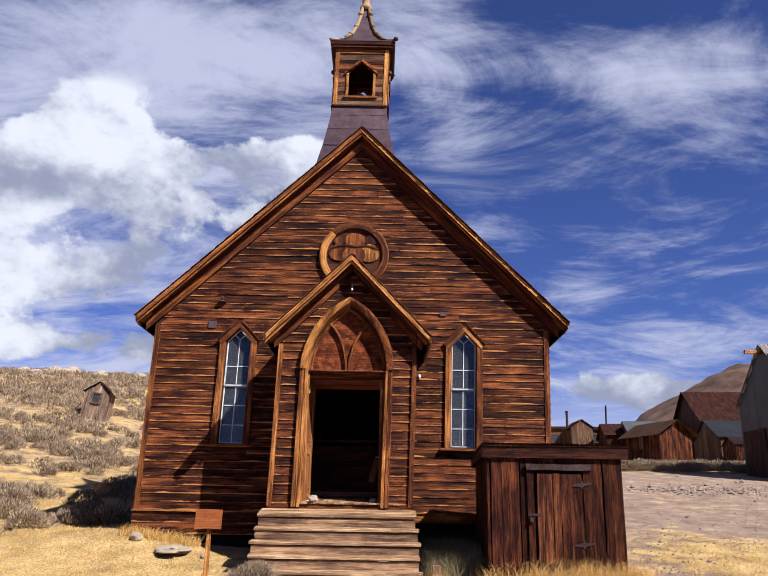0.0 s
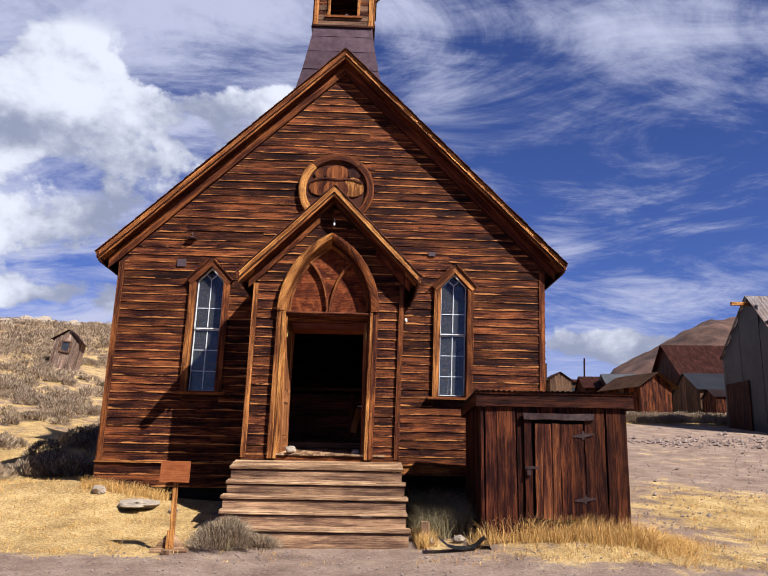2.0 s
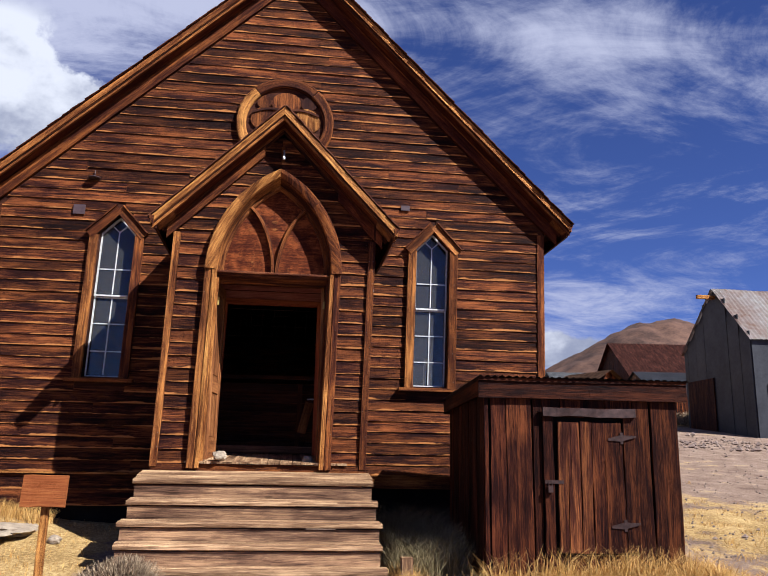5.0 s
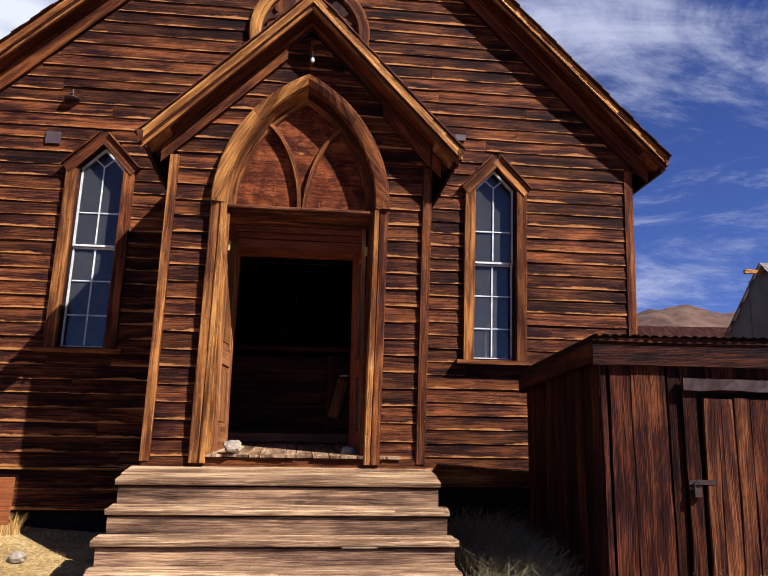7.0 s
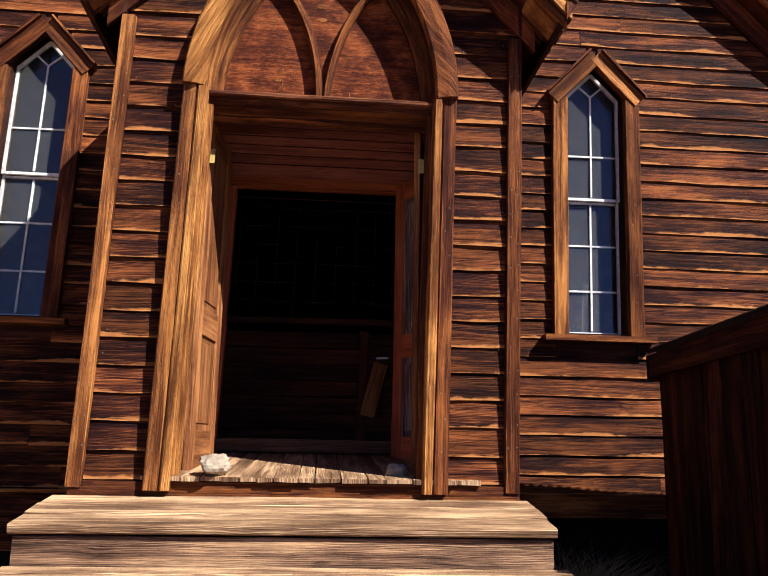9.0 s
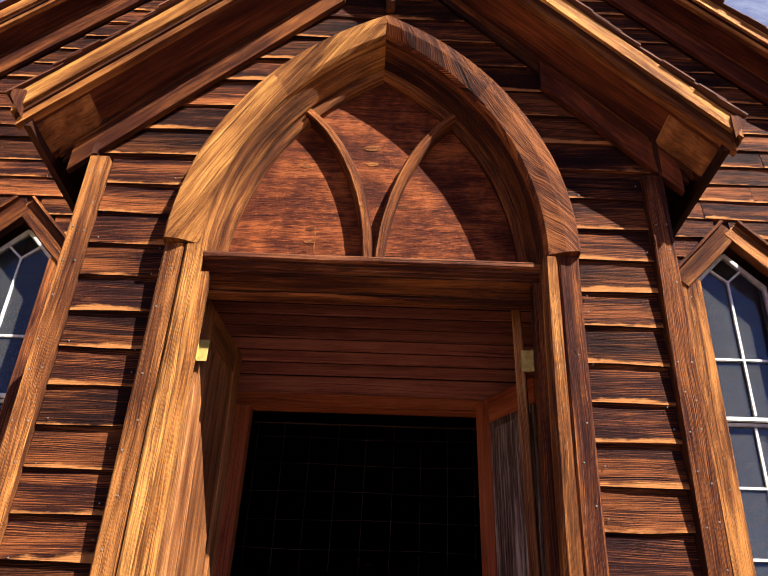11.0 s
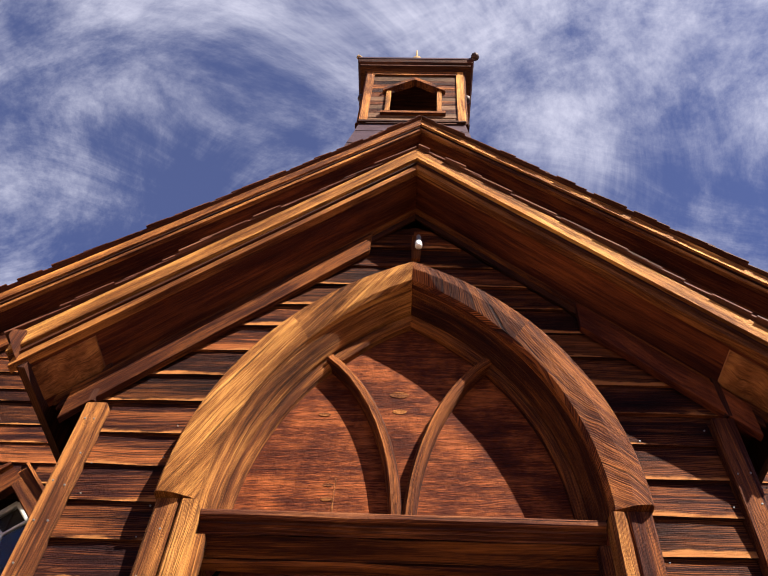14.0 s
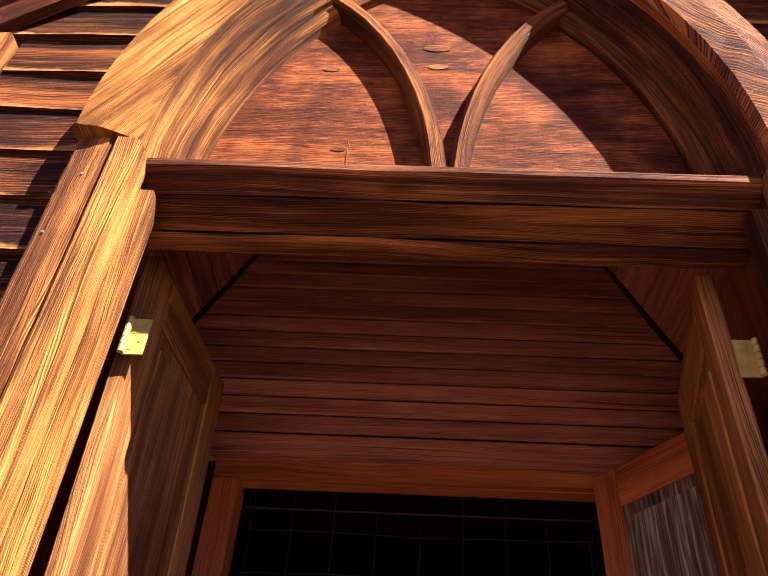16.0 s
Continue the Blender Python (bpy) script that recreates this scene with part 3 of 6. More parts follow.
def lapped(parent, xa, xb, z, face, longest=3.6, **k):
    """A row of boards between xa and xb, butted at uneven places."""
    x = xa
    while x < xb - 0.02:
        n = x + rng.uniform(0.4, 1) * longest
        n = xb if xb - n < 0.5 else n
        c0, c1, c2, c3 = k.get("cut", (0, 0, 0, 0))
        c = (c0 if x == xa else 0, c1 if n == xb else 0, c2 if x == xa else 0, c3 if n == xb else 0)
        clapboard(parent, x + 0.0015, n - 0.0015, z, face, cut=c)
        x = n


def build_front_wall():
    bm = bmesh.new()

    def pane(x0, x1, z0, z1=None):
        """A piece of sheathing up to z1 or to the roof."""
        top = lambda x: 8.86 - abs(x) * (8.86 - 4.98) / HALF
        ring = [(x0, z0), (x1, z0), (x1, top(x1) if z1 is None else z1), (x0, top(x0) if z1 is None else z1)]
        f = [bm.verts.new(S(x, FY, z)) for x, z in ring]
        g = [bm.verts.new(S(x, FY + 0.12, z)) for x, z in ring]
        bm.faces.new(f), bm.faces.new(g[::-1])
        for i in range(4):
            j = (i + 1) % 4
            bm.faces.new((f[i], g[i], g[j], f[j]))

    for k in (-1, 1):
        o = lambda a, b: (min(k * a, k * b), max(k * a, k * b))
        pane(*o(HALF, 2.51), 1.1), pane(*o(2.51, 2.01), 1.1, 2.52), pane(*o(2.51, 2.01), 4.86), pane(*o(2.01, 0.70), 1.1), pane(*o(0.70, 0.0), 3.68)
    bmesh.ops.remove_doubles(bm, verts=bm.verts, dist=0.0005)
    uv_world(bm)
    wall = part("front_wall", bm, "dark", church, "weathered reddish-brown clapboard gable wall")
    # window holes are closed in by their own frames in front of the sheathing
    z = 1.27
    while z < 9.0:
        zt = z + EXPO
        edge = HALF - 0.09 if zt < 4.75 else min(HALF - 0.09, (PEAK - 0.30 - zt) / SLOPE)
        cutr = 0 if zt < 4.9 else -EXPO / SLOPE
        gap = 1.16 if zt < 4.35 else max(0.0, (PPEAK - 0.12 - z) / PSLOPE - 0.05)
        if edge < 0.12:
            break
        for side in (-1, 1):
            wc, wh = 2.26 * side, 0.33
            if gap > 0:
                a, b = (-edge, -gap) if side < 0 else (gap, edge)
            elif side < 0:
                a, b = -edge, edge
            else:
                continue
            if z + EXPO > 2.45 and z < 4.55 and gap > 0:
                spans = [(a, wc - wh), (wc + wh, b)]
            elif 4.55 <= z < 4.90 and gap > 0:
                hw = max(0.0, wh * (4.93 - z) / 0.40)
                spans = [(a, wc - hw), (wc + hw, b)]
            else:
                spans = [(a, b)]
            for p, q in spans:
                c = (0, 0, -cutr if p == -edge else 0, cutr if q == edge else 0)
                row = round((z - 1.27) / EXPO)
                hole = {(28, -1): (-2.80, -1.36), (31, 1): (1.27, 1.66)}.get((row, side))
                if hole and p < hole[0] and hole[1] < q:
                    # a board that has lost its lower edge
                    lapped(wall, p, hole[0], z, FY, cut=(0, 0, c[2], 0))
                    clapboard(wall, hole[0], hole[1], z + 0.045, FY, EXPO - 0.045)
                    lapped(wall, hole[1], q, z, FY, cut=(0, 0, 0, c[3]))
                else:
                    lapped(wall, p, q, z, FY, cut=c)
        z = zt
    # corner boards and the skirting with its drip board
    for s in (-1, 1):
        plank("corner_board", (s * (HALF - 0.05), FY - 0.024, 1.24), (s * (HALF - 0.05), FY - 0.024, 4.86), (s, 0, 0), 0.10, 0.03, "trim", church, True, "narrow worn corner board")
    plank("skirt_board", (-HALF, FY - 0.02, 1.14), (-1.2, FY - 0.02, 1.14), (0, 0, 1), 0.20, 0.035, "clap", church, True, segs=5)
    plank("skirt_board", (-HALF, FY - 0.02, 0.94), (-1.2, FY - 0.02, 0.94), (0, 0, 1), 0.20, 0.03, "clap", church, True, segs=5)
    plank("drip_board", (-HALF - 0.02, FY - 0.035, 1.252), (-1.2, FY - 0.035, 1.252), (0, 1, 0), 0.08, 0.022, "pale", church, True, segs=4)
    plank("skirt_board", (1.25, FY - 0.015, 1.19), (HALF, FY - 0.015, 1.19), (0, 0, 1), 0.16, 0.035, "honey", church, True, segs=5)
    plank("drip_board", (1.25, FY - 0.03, 1.275), (HALF, FY - 0.03, 1.275), (0, 1, 0), 0.06, 0.02, "pale", church, True, segs=4)
    return wall


front_wall = build_front_wall()


def build_body():
    """Side and back walls, floor and the plain dark room inside."""
    back = 27.0
    for s, n in ((-1, "side_wall"), (1, "side_wall")):
        w = solid(n, (s * HALF - (0.12 if s > 0 else 0), FY + 0.12, 1.1), (s * HALF + (0 if s > 0 else 0.12), back, 5.0), "clap", church, True, "weathered brown clapboard side wall")
        for i in range(24):
            z = 1.27 + i * EXPO
            a, b = S(s * HALF, FY + 0.02, z), S(s * HALF, back, z)
            if s > 0:
                m = Matrix.Translation(a) @ Matrix(((0, 0, 1, 0), (1, 0, 0, 0), (0, 1, 0, 0), (0, 0, 0, 1)))
            else:
                m = Matrix.Translation(b) @ Matrix(((0, 0, -1, 0), (-1, 0, 0, 0), (0, 1, 0, 0), (0, 0, 0, 1)))
            part("clapboard", bar_mesh(back - FY - 0.02, EXPO + 0.03, 0.024, 8, 0.004, i, 0, (0, 0, 0, 0), 0.006), "clap", w, m=m)
    prism("back_wall", [(-HALF, 1.1), (HALF, 1.1), (HALF, 4.98), (0, 8.86), (-HALF, 4.98)], back, back + 0.12, "clap", church)
    solid("floor", (-HALF + 0.12, FY + 0.12, 1.30), (HALF - 0.12, back, FLOOR), "dark", church, True, "dark plank floor of the nave", "y")
    # near-black block added to stand for the shade under the floor
    solid("foundation", (-HALF + 0.2, FY + 0.10, 0.1), (HALF - 0.2, back - 0.1, 1.30), "black_fill", church, True)
    solid("nave_ceiling", (-HALF + 0.12, FY + 0.12, 4.92), (HALF - 0.12, back, 4.98), "dark", church, True)


build_body()


def roof_pair(half, ze, peak, y0, y1, thick, parent, name="roof_slope", label=""):
    obs = []
    for s in (-1, 1):
        a, b = S(0, y0, peak), S(s * half, y0, ze)
        bm = bmesh.new()
        n = Vector((s * (peak - ze), 0, half)).normalized()
        pts = []
        for y in (y0, y1):
            for p in (a, b):
                for o in (0, -thick):
                    q = p + n * o
                    pts.append(bm.verts.new((q.x, y, q.z)))
        # a0 a1 b0 b1 at y0; then y1
        for q in ((0, 1, 3, 2), (4, 6, 7, 5), (0, 2, 6, 4), (1, 5, 7, 3), (2, 3, 7, 6), (0, 4, 5, 1)):
            bm.faces.new([pts[i] for i in q])
        bmesh.ops.recalc_face_normals(bm, faces=bm.faces)
        uv_world(bm, "y")
        obs.append(part(name, bm, "dark", parent, label))
    return obs


def shingles(parent, half, ze, peak, y0, y1, row=0.16, wide=0.17, seed=3):
    """Split shingles in courses on both slopes, one joined part a slope."""
    r = random.Random(seed)
    for s in (-1, 1):
        a, b = S(0, 0, peak), S(s * (half + 0.04), 0, ze - 0.04 * (peak - ze) / half)
        d = (b - a).normalized()
        n = Vector((-d.z * s, 0, d.x * s)) * 1.0
        if n.z < 0:
            n = -n
        L = (b - a).length
        verts, faces, uvs = [], [], []
        k = int(L / row)
        for i in range(k + 1):
            t0, t1 = max(0.0, L - i * row - row - 0.06), L - i * row
            if t1 < 0.03:
                break
            y = y0 + r.uniform(-0.015, 0.01)
            while y < y1:
                w = wide * r.uniform(0.6, 1.35)
                lift, e = r.uniform(0.0, 0.006), r.uniform(-0.022, 0.014)
                base = len(verts)
                for (t, o) in ((t0, 0.006), (t1 + e, 0.012 + lift)):
                    for yy in (y + 0.002, min(y1, y + w - 0.002)):
                        for oo in (o, o + 0.008):
                            p = a + d * t + n * oo
                            verts.append((p.x, yy, p.z))
                for q in ((0, 2, 6, 4), (1, 5, 7, 3), (4, 6, 7, 5), (0, 4, 5, 1), (2, 3, 7, 6)):
                    faces.append([base + j for j in q])
                y += w
        me = bpy.data.meshes.new("shingles")
        me.from_pydata(verts, [], faces)
        me.update()
        lay = me.uv_layers.new(name="UVMap")
        co = np.array(verts)
        li = np.zeros(len(me.loops), dtype=int)
        me.loops.foreach_get("vertex_index", li)
        uv = np.column_stack([co[li, 2] * 1.4, co[li, 1]]).astype(np.float32)
        lay.data.foreach_set("uv", uv.ravel())
        place("shingles", me, "shingle", parent, label="courses of split wooden shingles", kind="stuff")


def gable_trim(parent, half, ze, peak, y_front, y_wall, sc=1.0, frieze=0.15, crown="pale", gap_l=0.0, gap_r=0.0, crown_l="honey"):
    """Roof edge of a gable front: shingle mould, fascia, soffit and the frieze board under it, one set a slope."""
    for s in (-1, 1):
        d = Vector((s * half, 0, ze - peak)).normalized()
        n = Vector((s * (peak - ze), 0, half)).normalized()

        def strip(name, o0, o1, ya, yb, mat, t0=0.0, t1=0.0, seg=6, label="", yo0=None):
            """Between offsets o0 > o1 below the roof plane and y from ya to yb."""
            a, b = Vector((0, 0, peak)), Vector((s * half, 0, ze))
            L = (b - a).length
            bm = bmesh.new()
            uv = bm.loops.layers.uv.verify()
            rings = []
            r = random.Random(rng.random())
            for i in range(seg + 1):
                f = i / seg
                ring = []
                for o, y in ((o0, ya if yo0 is None else yo0), (o0, yb), (o1, yb), (o1, ya)):
                    # mitre at the peak, plumb cut: keep the same x for all offsets
                    x = s * (t0 + (half + t1 - t0) * f)
                    z = peak - abs(x) * (peak - ze) / half + o * L / half
                    ring.append(bm.verts.new(S(x, y + r.uniform(-0.0015, 0.0015), z + r.uniform(-0.002, 0.002))))
                rings.append(ring)
            for i in range(seg):
                for j in range(4):
                    q = (j + 1) % 4
                    fc = bm.faces.new((rings[i][j], rings[i][q], rings[i + 1][q], rings[i + 1][j]))
                    w = (0, abs(yb - ya), abs(yb - ya) + abs(o1 - o0), 2 * abs(yb - ya) + abs(o1 - o0), 2 * abs(yb - ya) + 2 * abs(o1 - o0))
                    for l, (u, v) in zip(fc.loops, ((i, j), (i, j + 1), (i + 1, j + 1), (i + 1, j))):
                        l[uv].uv = (u * L / seg, 0.3 + w[v])
            bm.faces.new(rings[0][::-1]), bm.faces.new(rings[-1])
            bmesh.ops.recalc_face_normals(bm, faces=bm.faces)
            part(name, bm, mat, parent, label)

        # main gable's right crown paler than the left: sunlight put into its colour
        strip("crown_mould", -0.005, -0.080 * sc, y_front + 0.0, y_front + 0.06, crown if s > 0 else crown_l, t1=0.02, label="ochre edge mould in a sunlit tone")
        strip("bead", -0.083 * sc, -0.094 * sc, y_front + 0.018, y_front + 0.07, "dark", t1=0.01)
        strip("fascia_board", -0.096 * sc, -0.128 * sc, y_front + 0.03, y_front + 0.07, "honey", t1=0.0)
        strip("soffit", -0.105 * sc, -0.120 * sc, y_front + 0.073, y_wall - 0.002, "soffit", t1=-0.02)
        strip("soffit_mould", -0.122 * sc, -0.152 * sc, y_wall - 0.045, y_wall - 0.02, "trim", t1=-0.08)
        strip("soffit_mould", -0.152 * sc, -0.185 * sc, y_wall - 0.034, y_wall - 0.022, "dark", t1=-0.10)
        strip("soffit_end", -0.121 * sc, -0.128 * sc, y_front + 0.09, y_wall - 0.05, "door", t0=half - 0.24 * sc, t1=-0.05, seg=1)
        # right frieze takes the darker soffit wood, shade put into its colour
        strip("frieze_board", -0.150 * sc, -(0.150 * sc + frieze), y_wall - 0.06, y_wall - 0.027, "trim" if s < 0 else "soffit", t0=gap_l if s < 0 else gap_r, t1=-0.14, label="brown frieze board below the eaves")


def eave_box(parent, s, half, ze, slope, x_wall, y0, y1, depth=0.24):
    """The boxed eave that runs back from a gable's foot: level soffit, fascia and mould."""
    x_out = half - 0.02
    solid("eave_fascia", (min(s * x_out, s * (x_out - 0.03)), y0 + 0.05, ze - depth), (max(s * x_out, s * (x_out - 0.03)), y1, ze - 0.03), "dark", parent, True, "", "y")
    # board on the wall below the slope's foot
    solid("eave_frieze", (min(s * (x_wall + 0.03), s * (x_wall + 0.055)), y0 + 0.26, ze - 0.12), (max(s * (x_wall + 0.03), s * (x_wall + 0.055)), y1, ze + 0.10), "dark", parent, True, "", "y")
    # crown along the eave
    bm = bmesh.new()
    sec = [(x_out + 0.002, ze - 0.14), (x_out + 0.06, ze - 0.05), (x_out + 0.06, ze - 0.015), (x_out + 0.002, ze - 0.02)]
    a = [bm.verts.new(S(s * x, y0 - 0.01, z)) for x, z in sec]
    b = [bm.verts.new(S(s * x, y1, z)) for x, z in sec]
    for i in range(4):
        bm.faces.new((a[i], a[(i + 1) % 4], b[(i + 1) % 4], b[i]))
    bm.faces.new(a[::-1]), bm.faces.new(b)
    bmesh.ops.recalc_face_normals(bm, faces=bm.faces)
    uv_world(bm, "y")
    part("eave_mould", bm, "trim", parent)


RY = 14.84
roof_pair(*EAVE, PEAK, RY + 0.03, 27.3, 0.05, church, label="steep wooden roof slope")
gable_trim(church, *EAVE, PEAK, RY, FY)
for s in (-1, 1):
    eave_box(church, s, *EAVE, SLOPE, HALF, RY, 27.2, 0.20)
shingles(church, *EAVE, PEAK, RY - 0.035, 27.3, 0.13, 0.15)

# ---- the porch ----
porch = solid("porch_sill", (-1.24, PY - 0.045, 1.235), (1.26, PY + 0.06, 1.405), "trim", church, True, "worn sill beam under the porch")


def arch_band(name, s, spring, inner, outer, sec, mat, label=""):
    """Half of a pointed-arch moulding between an inner and an outer arch of (half-width, apex); sec: (0 to 1 across, y)."""
    a, b = arch_line(inner[0], spring, inner[1], 20, s), arch_line(outer[0], spring, outer[1], 20, s)
    bm = bmesh.new()
    uv = bm.loops.layers.uv.verify()
    r = random.Random(17)
    rings = [[bm.verts.new(S(p[0] + (q[0] - p[0]) * f, y + r.uniform(-0.0012, 0.0012), p[1] + (q[1] - p[1]) * f)) for f, y in sec] for p, q in zip(a, b)]
    k, w = len(sec), outer[0] - inner[0]
    v = [0.0]
    for p, q in zip(sec, [*sec[1:], sec[0]]):
        v.append(v[-1] + math.hypot((p[0] - q[0]) * w, p[1] - q[1]))
    chord = Vector((a[-1][0] - a[0][0], a[-1][1] - a[0][1])).normalized()
    for i in range(len(rings) - 1):
        half = 0 if i < len(rings) * 0.55 else 1
        for j in range(k):
            q = (j + 1) % k
            f = bm.faces.new((rings[i][j], rings[i][q], rings[i + 1][q], rings[i + 1][j]))
            for l, (u, t) in zip(f.loops, ((i, j), (i, j + 1), (i + 1, j + 1), (i + 1, j))):
                c = l.vert.co
                if name != "arch_casing" or j == 0 or j >= k - 2:
                    l[uv].uv = (u * 0.082, 0.3 + v[t])
                    continue
                along = c.x * chord.x + c.z * chord.y
                l[uv].uv = (along + half * 3.3, 3.0 + c.x * chord.y - c.z * chord.x + c.y + half * 0.7 + (0.4 if j in (0, k - 2) else 0))
    for cap in (bm.faces.new(rings[0][::-1]), bm.faces.new(rings[-1])):
        for l in cap.loops:
            l[uv].uv = (l.vert.co.y * 0.3 + 7.0, l.vert.co.x)
    bmesh.ops.recalc_face_normals(bm, faces=bm.faces)
    return part(name, bm, mat, church, label)


def build_porch():
    # sheathing with the arched opening cut through
    spring, oh, oa = 3.75, 0.75, 5.03
    for s in (-1, 1):
        line = arch_line(oh, spring, oa, 12, s)
        bm = bmesh.new()
        levels = [1.40, spring] + [spring + (oa - spring) * i / 10 for i in range(1, 11)] + [PPEAK - 0.30]
        rows = []
        for zz in levels:
            xi, xo = arch_half(oh, spring, oa, zz), max(0.0, min(1.20, (PPEAK - 0.28 - zz) / PSLOPE))
            rows.append([bm.verts.new(S(s * min(xi, xo), PY, zz)), bm.verts.new(S(s * xo, PY, zz)), bm.verts.new(S(s * xo, PY + 0.06, zz)), bm.verts.new(S(s * min(xi, xo), PY + 0.06, zz))])
        for r0, r1 in zip(rows, rows[1:]):
            for i in range(4):
                bm.faces.new((r0[i], r0[(i + 1) % 4], r1[(i + 1) % 4], r1[i]))
        bmesh.ops.recalc_face_normals(bm, faces=bm.faces)
        uv_world(bm)
        wall = part("porch_wall", bm, "dark", church, "clapboarded porch front beside the arch")
        z = 1.415
        while z < 5.45:
            zt = z + 0.157
            inner = 0.80 if z < spring else arch_half(0.80, spring, 5.06, zt) - 0.01
            top = (PPEAK - 0.27 - zt) / PSLOPE
            outer = min(1.17, top)
            if inner < 0.03:
                inner = 0.0
            if outer - inner > 0.04:
                a, b = (s * inner, s * outer) if s > 0 else (s * outer, s * inner)
                cut = 0.157 / PSLOPE if top < 1.17 else 0
                ci = 0.0
                if z > spring:
                    ci = arch_half(0.80, spring, 5.06, z) - arch_half(0.80, spring, 5.06, zt)
                if s > 0:
                    c = (min(ci, 0.25), cut, 0, 0)
                else:
                    c = (-cut, -min(ci, 0.25), 0, 0)
                clapboard(wall, a, b, z, PY, 0.157, c)
            z = zt
        # corner post; the left one lighter, sunlight put into its colour
        plank("corner_post", (s * 1.215, PY - 0.03, 1.37), (s * 1.215, PY - 0.03, 4.20), (s, 0, 0), 0.085, 0.055, "honey" if s < 0 else "trim", church, True, "square corner post, left one in a sunlit tone", chamfer=0.004)
        # side wall
        side = solid("porch_side", (min(s * 1.14, s * 1.20), PY + 0.06, 1.35), (max(s * 1.14, s * 1.20), FY, 4.45), "dark", church, True, "clapboarded porch side wall", "y")
        for i in range(19):
            zz = 1.415 + i * 0.157
            a, b = S(s * 1.20, PY + 0.0, zz), S(s * 1.20, FY, zz)
            if s > 0:
                m = Matrix.Translation(a) @ Matrix(((0, 0, 1, 0), (1, 0, 0, 0), (0, 1, 0, 0), (0, 0, 0, 1)))
            else:
                m = Matrix.Translation(b) @ Matrix(((0, 0, -1, 0), (-1, 0, 0, 0), (0, 1, 0, 0), (0, 0, 0, 1)))
            part("clapboard", bar_mesh(FY - PY, 0.187, 0.024, 3, 0.003, 900 + i, 0, (0, 0, 0, 0), 0.006), "clap", side, m=m)
        # casing of the doorway: a brown board with a worn golden inner edge below, the curved moulding above; left side
        # in sunlit tones
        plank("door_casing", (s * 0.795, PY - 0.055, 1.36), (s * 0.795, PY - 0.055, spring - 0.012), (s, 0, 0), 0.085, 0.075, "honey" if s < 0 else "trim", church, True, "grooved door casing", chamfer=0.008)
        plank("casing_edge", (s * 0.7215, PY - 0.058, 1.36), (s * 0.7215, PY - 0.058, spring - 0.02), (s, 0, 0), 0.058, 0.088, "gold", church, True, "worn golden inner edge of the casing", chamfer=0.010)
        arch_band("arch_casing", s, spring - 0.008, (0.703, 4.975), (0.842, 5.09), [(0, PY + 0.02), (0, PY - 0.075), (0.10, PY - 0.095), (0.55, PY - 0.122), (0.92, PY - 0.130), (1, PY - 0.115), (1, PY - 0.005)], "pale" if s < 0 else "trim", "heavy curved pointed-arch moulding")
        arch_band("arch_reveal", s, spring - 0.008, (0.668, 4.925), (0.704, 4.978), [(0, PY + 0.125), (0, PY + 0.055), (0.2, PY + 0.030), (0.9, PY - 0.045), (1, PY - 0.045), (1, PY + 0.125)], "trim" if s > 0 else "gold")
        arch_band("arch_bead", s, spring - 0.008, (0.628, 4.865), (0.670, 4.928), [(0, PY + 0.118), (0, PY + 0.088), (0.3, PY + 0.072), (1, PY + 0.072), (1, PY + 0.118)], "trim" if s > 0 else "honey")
        # tracery rib curving from the arch down to the middle of the head
        rib = []
        for i in range(11):
            f = i / 10
            ang = f * 1.05
            x = s * (0.022 + 0.325 * (1 - math.cos(ang)) / (1 - math.cos(1.05)))
            zc = spring - 0.03 + 0.89 * math.sin(ang) / math.sin(1.05)
            tx, tz = 0.325 * math.sin(ang) / (1 - math.cos(1.05)), 0.89 * math.cos(ang) / math.sin(1.05)
            l = math.hypot(tx, tz)
            rib.append((x, zc, s * tz / l, -tx / l))
        sweep("tracery_rib", rib, [(-0.025, PY + 0.116), (-0.025, PY + 0.070), (-0.012, PY + 0.046), (0.014, PY + 0.046), (0.025, PY + 0.066), (0.025, PY + 0.116)], "trim", church, label="curved rib of the blind tracery")
    # the boarded tympanum
    outl = [(x, z) for x, z, _, _ in arch_line(0.685, spring - 0.05, 4.945, 14, 1)] + [(x, z) for x, z, _, _ in arch_line(0.685, spring - 0.05, 4.945, 14, -1)][::-1][1:]
    prism("arch_panel", outl, PY + 0.114, PY + 0.15, "cream", church, label="dull red plywood panel filling the arch")
    # plugs let into the plywood
    for px, pz, pw in ((-0.035, 4.44, 0.042), (-0.03, 4.345, 0.030), (-0.34, 4.32, 0.026), (0.125, 4.31, 0.020), (-0.285, 3.965, 0.020), (-0.285, 3.90, 0.022)):
        prism("plug", [(px + pw * math.cos(a), pz + 0.4 * pw * math.sin(a)) for a in np.linspace(0, 6.2832, 13)[:-1]], PY + 0.1115, PY + 0.118, "honey", church)
    for px, pz, ph in ((-0.262, 3.74, 0.26), (0.17, 3.74, 0.10), (-0.31, 3.79, 0.05)):
        solid("panel_scuff", (px, PY + 0.1115, pz), (px + 0.005, PY + 0.118, pz + ph), "honey", church, True, "", "z")
